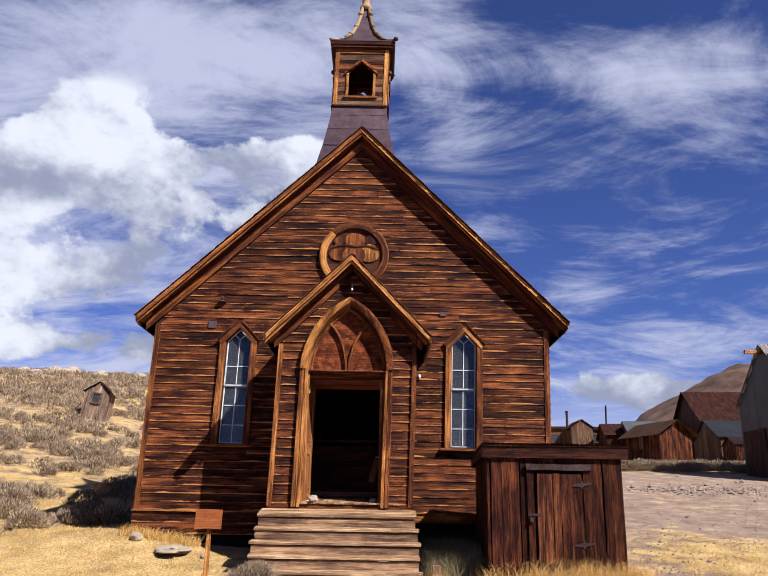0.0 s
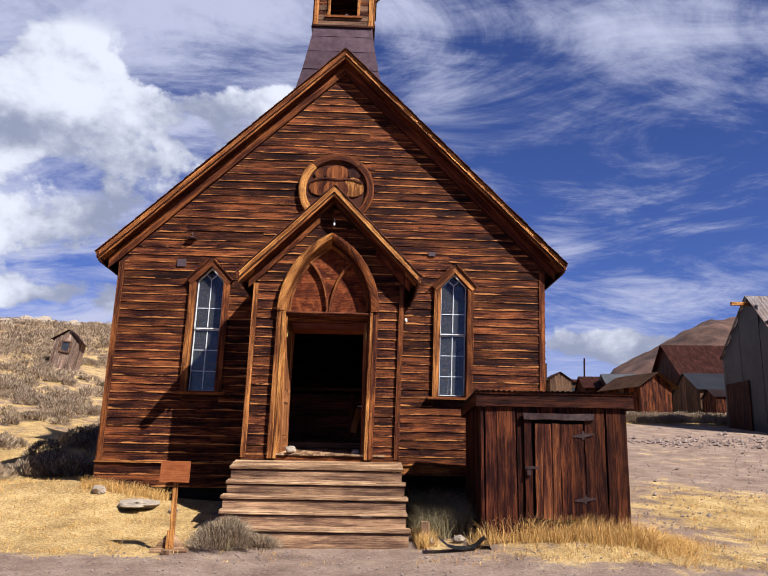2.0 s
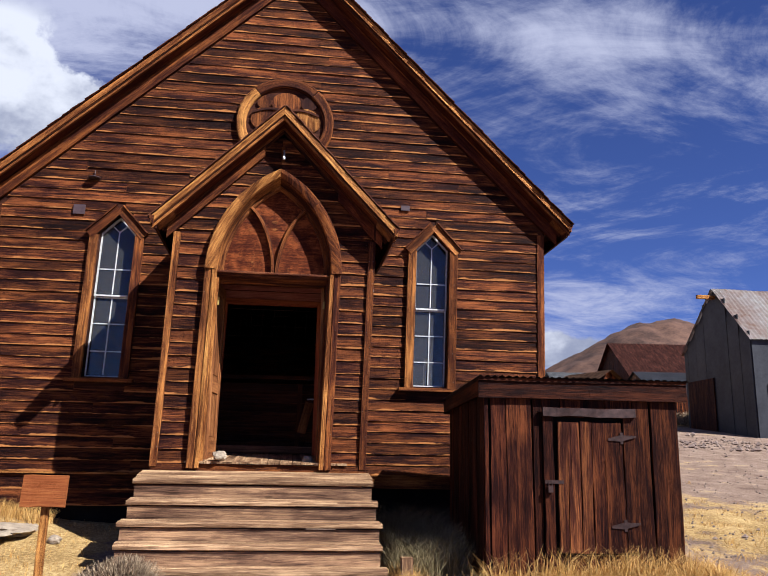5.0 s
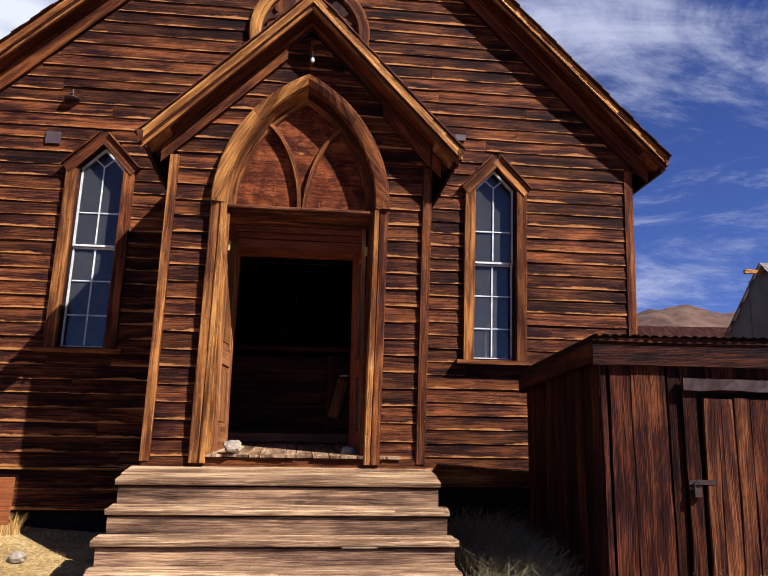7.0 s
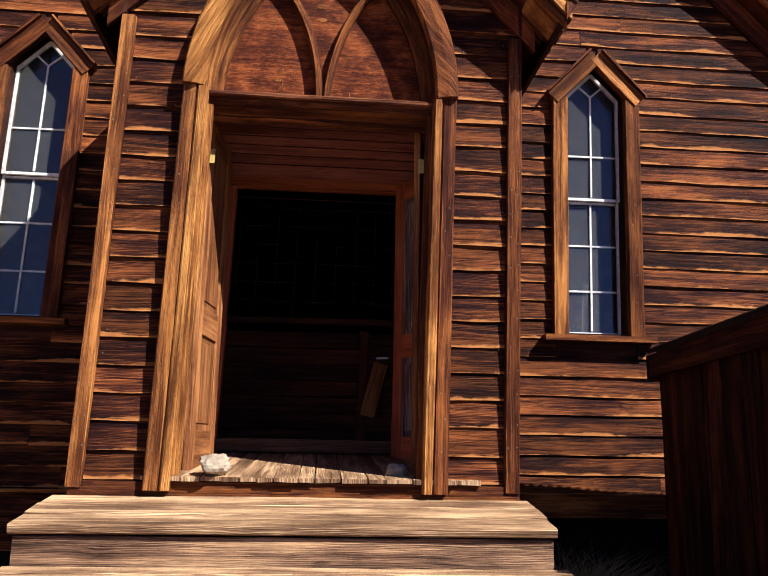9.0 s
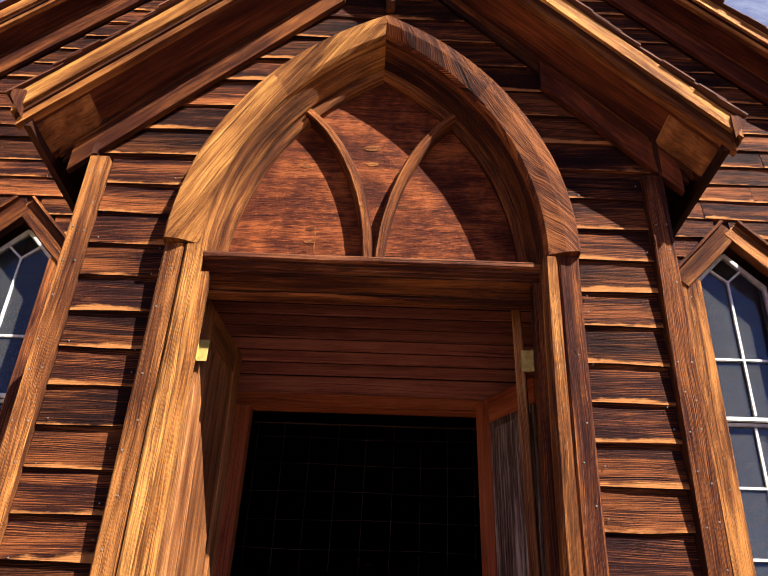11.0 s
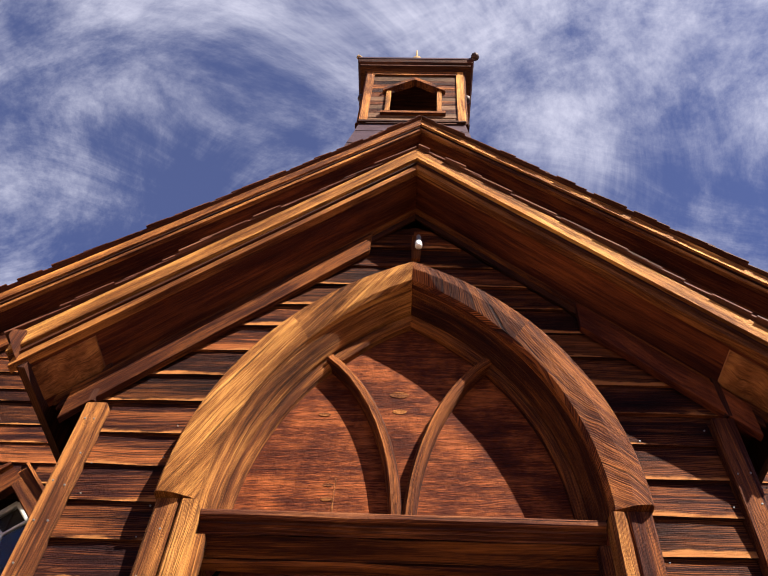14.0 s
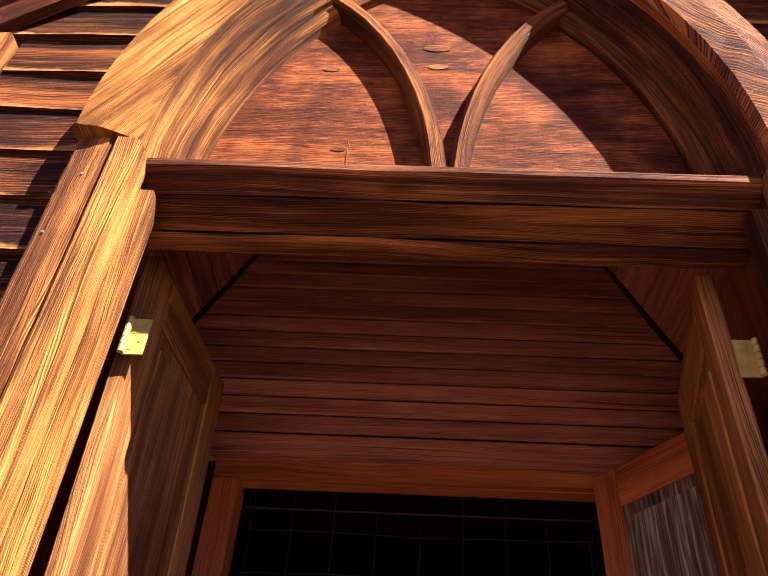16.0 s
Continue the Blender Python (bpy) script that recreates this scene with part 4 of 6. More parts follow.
    # moulded head over the doorway: crown, fascia and the band under it
    def moulding(name, sec, mat, seed, label=""):
        bm = bmesh.new()
        vs = [0.0]
        for p, q in zip(sec, [*sec[1:], sec[0]]):
            vs.append(vs[-1] + math.hypot(p[0] - q[0], p[1] - q[1]))
        uv = bm.loops.layers.uv.verify()
        r = random.Random(seed)
        rings = [[bm.verts.new(S(x, y + r.uniform(-0.002, 0.002), z + r.uniform(-0.0025, 0.0025))) for y, z in sec] for x in np.linspace(-0.690, 0.692, 9)]
        for i in range(8):
            for j in range(len(sec)):
                q = (j + 1) % len(sec)
                f = bm.faces.new((rings[i][j], rings[i][q], rings[i + 1][q], rings[i + 1][j]))
                for l, (u, v) in zip(f.loops, ((i, j), (i, j + 1), (i + 1, j + 1), (i + 1, j))):
                    l[uv].uv = (u * 0.17, 0.3 + vs[v])
        bm.faces.new(rings[0][::-1]), bm.faces.new(rings[-1])
        bmesh.ops.recalc_face_normals(bm, faces=bm.faces)
        return part(name, bm, mat, church, label)

    moulding("door_head", [(PY + 0.008, 3.668), (PY + 0.040, 3.652), (PY + 0.080, 3.633), (PY + 0.080, 3.626), (PY + 0.100, 3.650), (PY + 0.134, 3.70), (PY + 0.112, 3.722), (PY + 0.05, 3.705)], "trim", 4, "moulded wooden head over the doorway")
    moulding("head_crown", [(PY + 0.110, 3.744), (PY - 0.015, 3.742), (PY - 0.036, 3.738), (PY - 0.044, 3.730), (PY - 0.044, 3.713), (PY - 0.034, 3.705), (PY - 0.022, 3.703), (PY - 0.024, 3.692), (PY - 0.012, 3.690), (PY - 0.010, 3.682), (PY + 0.002, 3.678), (PY + 0.006, 3.671), (PY + 0.045, 3.708), (PY + 0.110, 3.726)], "head", 5, "dark stepped crown of the door head")
    moulding("head_band", [(PY + 0.083, 3.622), (PY + 0.092, 3.612), (PY + 0.126, 3.602), (PY + 0.136, 3.612), (PY + 0.136, 3.690), (PY + 0.104, 3.650)], "trim", 6, "worn red-brown band under the door head")
    # roof and its edge
    roof_pair(*PE, PPEAK, 13.43, FY, 0.04, church, "porch_roof", "steep little porch roof")
    gable_trim(church, *PE, PPEAK, 13.40, PY, 0.95, 0.11, "pale", 0.22, 0.75, "pale")
    for s in (-1, 1):
        eave_box(church, s, *PE, PSLOPE, 1.20, 13.40, FY, 0.16)
    shingles(church, *PE, PPEAK, 13.387, FY - 0.03, 0.095, 0.10, 5)
    # lamp bracket under the peak and small insulators
    bm = bmesh.new()
    tube(bm, [S(0.02, PY - 0.03, 5.345), S(0.02, PY - 0.07, 5.352), S(0.022, PY - 0.10, 5.335), S(0.025, PY - 0.115, 5.30), S(0.025, PY - 0.12, 5.255)], 0.011, 10)
    hook = part("lamp_bracket", bm, "corrlight", church, "small bent iron bracket")
    bm = bmesh.new()
    lathe(bm, S(0.025, PY - 0.12, 5.215), [(0.015, 0), (0.018, 0.006), (0.018, 0.036), (0.012, 0.042)])
    plank("backing_board", (0.012, PY - 0.036, 5.22), (0.012, PY - 0.036, 5.42), (1, 0, 0), 0.045, 0.02, "trim", church, True)
    part("insulator", bm, "porcelain", hook, "white porcelain socket", smooth=True)


build_porch()


def build_nails():
    """Round nail heads along the casings, posts and window frames of the front, one joined part."""
    r = random.Random(31)
    verts, faces = [], []

    def nail(x, y, z, rad=0.0042):
        c, k, n = S(x, y, z), len(verts), 6
        for i in range(n):
            a = 6.2832 * i / n
            verts.append((c.x + rad * math.cos(a), c.y + 0.002, c.z + rad * math.sin(a)))
        for i in range(n):
            a = 6.2832 * i / n
            verts.append((c.x + 0.7 * rad * math.cos(a), c.y - 0.003, c.z + 0.7 * rad * math.sin(a)))
        for i in range(n):
            j = (i + 1) % n
            faces.append((k + i, k + j, k + n + j, k + n + i))
        faces.append([k + n + i for i in range(n)])

    for s in (-1, 1):
        z = 1.6
        while z < 4.15:
            for x in (1.192, 1.238):
                if r.random() < 0.7:
                    nail(s * (x + r.uniform(-0.006, 0.006)), PY - 0.058, z + r.uniform(-0.03, 0.03))
            if z < 3.7 and r.random() < 0.8:
                nail(s * (0.80 + r.uniform(-0.02, 0.02)), PY - 0.093, z + r.uniform(-0.04, 0.04))
            for x in (0.88, 1.14):
                if r.random() < 0.5:
                    nail(s * (x + r.uniform(-0.01, 0.01)), PY - 0.027, z + r.uniform(-0.05, 0.05), 0.0035)
            z += 0.157
        for cx in (-2.265, 2.265):
            z = 2.6
            while z < 4.45:
                nail(cx + s * (0.31 + r.uniform(-0.03, 0.03)), FY - 0.081, z + r.uniform(-0.04, 0.04))
                z += 0.2
    me = bpy.data.meshes.new("nail_heads")
    me.from_pydata(verts, [], faces)
    me.update()
    place("nail_heads", me, "corrlight", church, label="small bright nail heads", kind="stuff")


build_nails()


def build_vestibule():
    """Behind the doorway: floor, boarded back wall with the inner doorway, boarded coved ceiling, two open door leaves."""
    y0, y1 = PY + 0.155, FY - 0.002
    fl = solid("porch_floor", (-1.14, PY - 0.04, 1.395), (1.14, FY + 0.14, FLOOR - 0.016), "dark", church, True)
    x, i = -0.86, 0
    while x < 0.9:
        w = rng.uniform(0.09, 0.15)
        plank("floor_plank", (x + w / 2, PY - 0.06 - rng.uniform(0, 0.03), FLOOR + 0.004), (x + w / 2, FY + 0.10, FLOOR + 0.115), (1, 0, 0), w - 0.006, 0.024, "step", fl, True)
        x += w
    # back wall of narrow boards above and beside the inner doorway
    bw = prism("vestibule_back", [(-1.14, 1.4), (-0.72, 1.4), (-0.72, 3.64), (0.72, 3.64), (0.72, 1.4), (1.14, 1.4), (1.14, 4.8), (-1.14, 4.8)], FY - 0.03, FY - 0.004, "dark", church, label="dark boarded wall of the porch lobby")
    plank("lobby_board", (-1.03, FY - 0.040, 3.735), (1.03, FY - 0.040, 3.735), (0, 0, 1), 0.118, 0.020, "lobby", bw, True, segs=3, wob=0.002, chamfer=0.006)
    z = 3.80
    while z < 4.70:
        half = 1.03 if z < 4.18 else 1.04 - (z - 4.18) * 0.50
        plank("lobby_board", (-half, FY - 0.038, z + 0.04), (half, FY - 0.038, z + 0.04), (0, 0, 1), 0.072, 0.018, "lobby", bw, True, segs=2, wob=0.0015, chamfer=0.006)
        z += 0.078
    for s in (-1, 1):
        z = 1.44
        while z < 3.62:
            plank("lobby_board", (s * 0.80 if s > 0 else -1.03, FY - 0.038, z + 0.04), (1.03 if s > 0 else -0.80, FY - 0.038, z + 0.04), (0, 0, 1), 0.077, 0.016, "lobby", bw, True, segs=1, wob=0.001)
            z += 0.08
        # coved ceiling side of narrow boards running front to back
        cove = bmesh.new()
        q = [S(s * 1.06, y0, 4.19), S(s * 1.06, y1, 4.19), S(s * 0.775, y1, 4.72), S(s * 0.775, y0, 4.72)]
        f = [cove.verts.new(p) for p in q]
        g = [cove.verts.new(p + Vector((s * 0.02, 0, 0.02))) for p in q]
        cove.faces.new(f), cove.faces.new(g[::-1])
        for a in range(4):
            cove.faces.new((f[a], g[a], g[(a + 1) % 4], f[(a + 1) % 4]))
        bmesh.ops.recalc_face_normals(cove, faces=cove.faces)
        uv_world(cove, "y")
        cv = part("cove_ceiling", cove, "redtrim", church)
        for k in range(6):
            f0 = (k + 0.5) / 6
            p = (s * (1.05 - 0.28 * f0), 0, 4.185 + 0.52 * f0)
            plank("cove_board", (p[0], y0, p[2]), (p[0], y1 - 0.04, p[2]), (-s * 0.28, 0, 0.52), 0.094, 0.014, "lobby", cv, True, segs=1, wob=0.001, chamfer=0.003)
        plank("cove_bead", (s * 1.04, FY - 0.06, 4.19), (s * 0.775, FY - 0.06, 4.70), (0, 1, 0), 0.025, 0.03, "dark", church, True)
        solid("lobby_lining", (min(s * 1.03, s * 1.138), y0, 1.42), (max(s * 1.03, s * 1.138), y1 - 0.05, 4.20), "lobby", church, True, "", "y")
        # jamb of the doorway; the left one golden, sunlight put into its colour
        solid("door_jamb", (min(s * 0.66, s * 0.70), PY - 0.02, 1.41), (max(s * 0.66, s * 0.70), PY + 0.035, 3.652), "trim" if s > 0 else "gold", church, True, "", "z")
        # inner frame
        plank("inner_casing", (s * 0.70, FY - 0.05, 1.42), (s * 0.70, FY - 0.05, 3.60), (s, 0, 0), 0.10, 0.03, "redtrim", church, True)
        solid("inner_jamb", (min(s * 0.655, s * 0.70), FY - 0.03, 1.42), (max(s * 0.655, s * 0.70), FY + 0.06, 3.60), "redtrim", church, True, "", "z")
    plank("inner_casing", (-0.75, FY - 0.058, 3.640), (0.75, FY - 0.058, 3.640), (0, 0, 1), 0.066, 0.03, "redtrim", church, True, "red-brown casing of the inner doorway")
    solid("inner_head", (-0.70, FY - 0.035, 3.604), (0.70, FY + 0.03, 3.645), "redtrim", church, True)
    solid("lobby_ceiling", (-0.80, y0, 4.715), (0.80, y1, 4.76), "redtrim", church, True, "", "y")


build_vestibule()


def door_leaf(width, height, mat, panel_mat):
    """A panelled leaf, hinged at x = 0, with stiles, rails and sunk panels."""
    bm = bmesh.new()
    t = 0.04
    box_bm(bm, (0.10, 0.013, 0.1), (width - 0.10, 0.027, height - 0.1))
    uv_world(bm, "z")
    return bm, t


def build_leaf(hinge, turn, width=0.60, height=2.05, mat="door", pmat="door", label=""):
    m0 = Matrix.Translation(S(*hinge)) @ pose(0, 0, 0, 0, 0, turn)
    bm, t = door_leaf(width, height, mat, pmat)
    door = part("door", bm, pmat, church, label, m0)

    def bit(name, lo, hi, mt, grain):
        b = bmesh.new()
        box_bm(b, lo, hi)
        bmesh.ops.bevel(b, geom=list(b.edges), offset=0.005, segments=1, affect="EDGES")
        bmesh.ops.recalc_face_normals(b, faces=b.faces)
        uv_world(b, grain)
        part(name, b, mt, door, m=m0)

    for a in (0.0, width - 0.11):
        bit("stile", (a, 0, 0), (a + 0.11, t, height), mat, "z")
    for a, h in ((0, 0.24), (0.82, 0.18), (height - 0.14, 0.14)):
        bit("rail", (0.112, 0, a), (width - 0.112, t, a + h), mat, "x")
    for a, h in ((0.24, 0.58), (1.0, height - 1.14)):
        bit("panel", (0.15, 0.006, a + 0.04), (width - 0.15, t - 0.006, a + h - 0.04), pmat, "z")
    return door, m0


def build_doors():
    for s, turn, label in ((-1, 84, "weathered grey panelled door leaf standing open"), (1, 77, "old panelled door leaf standing open")):
        d, m0 = build_leaf((-0.648 if s < 0 else 0.70, PY + 0.205, 1.45), turn, 0.60, 2.21, "door", "door", label)
        # upper hinge let into the jamb
        b = bmesh.new()
        x0 = -0.700 if s < 0 else 0.640
        box_bm(b, (x0, PY + 0.178, 3.345), (x0 + 0.046, PY + 0.183, 3.440))
        xk = x0 if s < 0 else x0 + 0.046
        for k in range(5):
            tube(b, [(xk, PY + 0.172, 3.346 + k * 0.019), (xk, PY + 0.172, 3.363 + k * 0.019)], 0.0075, 8)
        for k, h in ((0.3, 0.015), (0.7, 0.036), (0.3, 0.058), (0.7, 0.080)):
            tube(b, [(x0 + 0.046 * k, PY + 0.1785, 3.345 + h), (x0 + 0.046 * k, PY + 0.1765, 3.345 + h)], 0.0045, 8)
        for v in b.verts:
            v.co = S(*v.co)
        part("hinge", b, "brass", church, "worn brass butt hinge on the door jamb")
    # the inner leaf, red-brown with a weathered panel, ajar
    build_leaf((0.65, FY - 0.075, 1.44), -60, 0.60, 2.205, "redtrim", "peel", "red-brown panelled inner door leaf standing open")


build_doors()

# ---- rose, windows, belfry ----
def ring_arc(name, c, r, a0, a1, sec, mat, parent, n=14, label=""):
    """A moulding along part of a circle in the plane of the wall; angles in degrees."""
    line = []
    for i in range(n + 1):
        a = radians(a0 + (a1 - a0) * i / n)
        line.append((c[0] + r * math.cos(a), c[1] + r * math.sin(a), math.cos(a), math.sin(a)))
    return sweep(name, line, sec, mat, parent, True, label)


def build_rose():
    c = (-0.045, 6.39)
    rose = prism("rose_panel", [(c[0] + 0.62 * math.cos(a), c[1] + 0.62 * math.sin(a)) for a in np.linspace(0, 6.2832, 33)[:-1]], FY - 0.034, FY - 0.02, "dark", church, label="round blind rose window of carved wood")
    sec = [(0.0, FY - 0.02), (0.0, FY - 0.075), (0.02, FY - 0.095), (0.135, FY - 0.10), (0.15, FY - 0.08), (0.15, FY - 0.02)]
    for a0, a1, mt in ((50, 132, "trim"), (133, 230, "pale"), (-50, 49, "trim"), (231, 309, "trim")):
        ring_arc("rose_ring", c, 0.575, a0, a1, sec, mt, rose, label="curved ring segment")
    # lobes of the tracery, each a piece of board
    for x, z, r, mt in ((0.0, 0.30, 0.215, "trim"), (-0.31, 0.06, 0.20, "trim"), (0.32, 0.05, 0.205, "pale"), (0.0, -0.02, 0.235, "trim"), (-0.33, 0.33, 0.11, "trim"), (0.34, 0.34, 0.12, "dark"), (0.0, -0.36, 0.2, "trim")):
        pts = []
        for a in np.linspace(0, 6.2832, 21)[:-1]:
            k = r * (1 + 0.05 * math.sin(3 * a + x * 9))
            px, pz = x + k * math.cos(a), z + k * 0.95 * math.sin(a)
            l = math.hypot(px, pz)
            if l > 0.55:
                px, pz = px * 0.55 / l, pz * 0.55 / l
            pts.append((c[0] + px, c[1] + pz))
        prism("rose_lobe", pts, FY - 0.062 - 0.004 * r, FY - 0.030, mt, rose, grain="z")
    for s in (-1, 1):
        pts = [(c[0] + s * 0.50 * (1 - f) + s * 0.0 * f, c[1] + 0.19 + 0.05 * math.sin(f * 3.1) - 0.05 * (1 - f), 0, 1) for f in np.linspace(0, 1, 8)]
        sweep("rose_bar", pts, [(-0.018, FY - 0.05), (-0.018, FY - 0.082), (0.018, FY - 0.082), (0.018, FY - 0.05)], "dark", rose)


build_rose()


def build_window(cx):
    z0, zs, zp = 2.52, 4.46, 4.81       # sill, shoulder and point of the glazed opening
    hw = 0.245
    win = prism("window", [(cx - 0.45, z0 - 0.075), (cx + 0.45, z0 - 0.075), (cx + 0.45, z0 - 0.03), (cx - 0.45, z0 - 0.03)], FY - 0.13, FY + 0.10, "trim", church, label="narrow pointed sash window with peeling white bars")
    for s in (-1, 1):
        # left casings and the right hood lighter: sunlight put into the wood colour
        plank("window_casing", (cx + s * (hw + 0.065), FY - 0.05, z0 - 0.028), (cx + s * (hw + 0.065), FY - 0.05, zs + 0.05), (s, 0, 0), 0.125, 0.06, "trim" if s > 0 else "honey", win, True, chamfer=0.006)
        # sloping hood
        a, b = (cx + s * (hw + 0.128), FY - 0.055, zs + 0.035), (cx, FY - 0.055, zp + 0.085)
        if s > 0:
            a, b = b, a
        d = (Vector(b) - Vector(a)).normalized()
        up = Vector((-d.z, 0, d.x))
        if up.z < 0:
            up = -up
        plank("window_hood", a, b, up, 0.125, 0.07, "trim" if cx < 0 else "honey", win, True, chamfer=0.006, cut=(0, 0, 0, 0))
        plank("hood_drip", tuple(Vector(a) + up * 0.07 + Vector((0, -0.02, 0))), tuple(Vector(b) + up * 0.07 + Vector((0, -0.02, 0))), up, 0.018, 0.095, "trim", win, True)
        # lining of the opening
        solid("window_lining", (min(cx + s * hw, cx + s * (hw + 0.02)), FY - 0.02, z0 - 0.03), (max(cx + s * hw, cx + s * (hw + 0.02)), FY + 0.17, zs + 0.3), "dark", win, True)

    def bar(name, a, b, w, t, y):
        d = Vector((b[0] - a[0], 0, b[1] - a[1])).normalized()
        plank(name, (a[0], y, a[1]), (b[0], y, b[1]), (-d.z, 0, d.x), w, t, "white", win, True, wob=0.001, segs=1)

    zm, zh = 3.65, 4.56       # meeting rail, shoulder of the upper sash
    for lo, hi, y, rows in ((z0, zm, FY + 0.105, (2.88, 3.265)), (zm, zp, FY + 0.075, (4.04,))):
        top = hi if hi == zm else zh
        for s in (-1, 1):
            bar("sash_stile", (cx + s * (hw - 0.014), lo), (cx + s * (hw - 0.014), top), 0.020, 0.03, y)
        bar("sash_rail", (cx - hw + 0.034, lo + 0.011), (cx + hw - 0.034, lo + 0.011), 0.022, 0.028, y)
        for z in rows:
            bar("glazing_bar", (cx - hw + 0.034, z), (cx + hw - 0.034, z), 0.014, 0.022, y)
        if hi == zm:
            bar("sash_rail", (cx - hw + 0.034, hi - 0.014), (cx + hw - 0.034, hi - 0.012), 0.018, 0.028, y)
            bar("glazing_bar", (cx, lo + 0.036), (cx, hi - 0.028), 0.014, 0.020, y)
        else:
            bar("glazing_bar", (cx, lo + 0.036), (cx, 4.592), 0.014, 0.020, y)
            for s in (-1, 1):
                bar("sash_rail", (cx + s * (hw - 0.01), zh - 0.01), (cx, zp - 0.015), 0.030, 0.028, y + 0.001)
                bar("glazing_bar", (cx, 4.588), (cx + s * 0.115, 4.69), 0.014, 0.020, y)
        zs_ = [lo] + list(rows) + [hi]
        for i in range(len(zs_) - 1):
            for s in (-1, 1):
                a, b = sorted((cx + s * 0.006, cx + s * (hw - 0.02)))
                zt = zs_[i + 1]
                tilt = rng.uniform(-0.004, 0.004)
                if zt == zp:
                    ring = [(cx + s * 0.006, zs_[i] + 0.006), (cx + s * (hw - 0.02), zs_[i] + 0.006), (cx + s * (hw - 0.02), zh), (cx + s * 0.006, zp - 0.02)]
                else:
                    ring = [(a, zs_[i] + 0.006), (b, zs_[i] + 0.006), (b, zt - 0.006), (a, zt - 0.006)]
                p = prism("pane", ring, y + 0.002 + tilt, y + 0.005 + tilt, "glass", win)
                p.visible_shadow = False
    return win


for wx in (-2.265, 2.265):
    pointed = build_window(wx)
    if wx > 0:
        for cx0, cw, ct in ((wx + 0.035, 0.055, 3.55), (wx - 0.05, 0.035, 2.95)):
            plank("curtain", (cx0, FY + 0.15, 2.52), (cx0 + 0.02, FY + 0.15, ct), (1, 0, 0), cw, 0.012, "peel", pointed, True, "narrow faded strip of curtain", wob=0.008, segs=7)


def build_belfry():
    cx, h, y0 = -0.105, 0.595, 15.26
    y1 = y0 + 2 * h
    cy = (y0 + y1) / 2
    z0, z1 = 9.96, 11.42
    # flared tin skirt, in courses of sheets
    bm = bmesh.new()
    prof = [(0.97, 8.05), (0.86, 8.60), (0.76, 9.00), (0.68, 9.40), (0.625, 9.75), (0.60, 9.97)]
    rings = []
    for r, z in prof:
        rings.append([bm.verts.new(S(cx + a * r, cy + b * min(r, 0.66), z)) for a, b in ((-1, -1), (1, -1), (1, 1), (-1, 1))])
    for a, b in zip(rings, rings[1:]):
        for i in range(4):
            bm.faces.new((a[i], a[(i + 1) % 4], b[(i + 1) % 4], b[i]))
    bm.faces.new(rings[-1]), bm.faces.new(rings[0][::-1])
    bmesh.ops.recalc_face_normals(bm, faces=bm.faces)
    bel = part("belfry", bm, "tin", church, "small square belfry with flared tin skirt")
    # tin sheets on the front of the skirt
    for (ra, za), (rb, zb) in zip(prof[2:], prof[3:]):
        ya, yb = min(ra, 0.66), min(rb, 0.66)
        x = -1.0
        while x < 0.99:
            w = min(rng.uniform(0.35, 0.5), 0.995 - x)
            f0, f1 = x, x + w
            lift = rng.uniform(0.004, 0.012)
            b2 = bmesh.new()
            q = [S(cx + f0 * ra, cy - ya - 0.002 - lift, za - 0.015), S(cx + f1 * ra, cy - ya - 0.002 - lift, za - 0.015), S(cx + f1 * rb, cy - yb - 0.003, zb), S(cx + f0 * rb, cy - yb - 0.003, zb)]
            f = [b2.verts.new(p) for p in q]
            g = [b2.verts.new(p + Vector((0, -0.003, 0.001))) for p in q]
            b2.faces.new(f), b2.faces.new(g[::-1])
            for a in range(4):
                b2.faces.new((f[a], g[a], g[(a + 1) % 4], f[(a + 1) % 4]))
            bmesh.ops.recalc_face_normals(b2, faces=b2.faces)
            part("tin_sheet", b2, "tin", bel)
            x += w + 0.004
    # the bell chamber: floor, four corner posts, boarded sides with a pointed opening each
    solid("belfry_floor", (cx - h - 0.02, y0 - 0.02, z0), (cx + h + 0.02, y1 + 0.02, z0 + 0.05), "dark", bel, True)
    solid("belfry_ceiling", (cx - h, y0, z1 - 0.06), (cx + h, y1, z1 - 0.02), "dark", bel, True)
    ow, ob, osh, ot = 0.275, 10.22, 10.78, 11.10

    def side(m, front):
        """One side in its own frame: x across, y outwards negative, z up, the middle at the origin."""
        def tr(p):
            q = m @ Vector(p)
            return S(q.x, q.y, q.z)

        def board(name, ring, ya, yb, mat, grain="x"):
            bm = bmesh.new()
            f = [bm.verts.new(tr((x, ya, z))) for x, z in ring]
            g = [bm.verts.new(tr((x, yb, z))) for x, z in ring]
            bm.faces.new(f), bm.faces.new(g[::-1])
            k = len(f)
            for i in range(k):
                bm.faces.new((f[i], g[i], g[(i + 1) % k], f[(i + 1) % k]))
            bmesh.ops.recalc_face_normals(bm, faces=bm.faces)
            uv_world(bm, grain)
            part(name, bm, mat, bel)

        z = z0 + 0.05
        while z < z1 - 0.02:
            zt = min(z + 0.115, z1 - 0.01)
            op = 0.0
            if z + 0.06 > ob and z < osh:
                op = ow
            elif z >= osh and z < ot:
                op = ow * max(0.0, (ot - z) / (ot - osh))
            mt = "barnwood" if front and rng.random() < 0.4 else ("trim" if front and rng.random() < 0.5 else "clap")
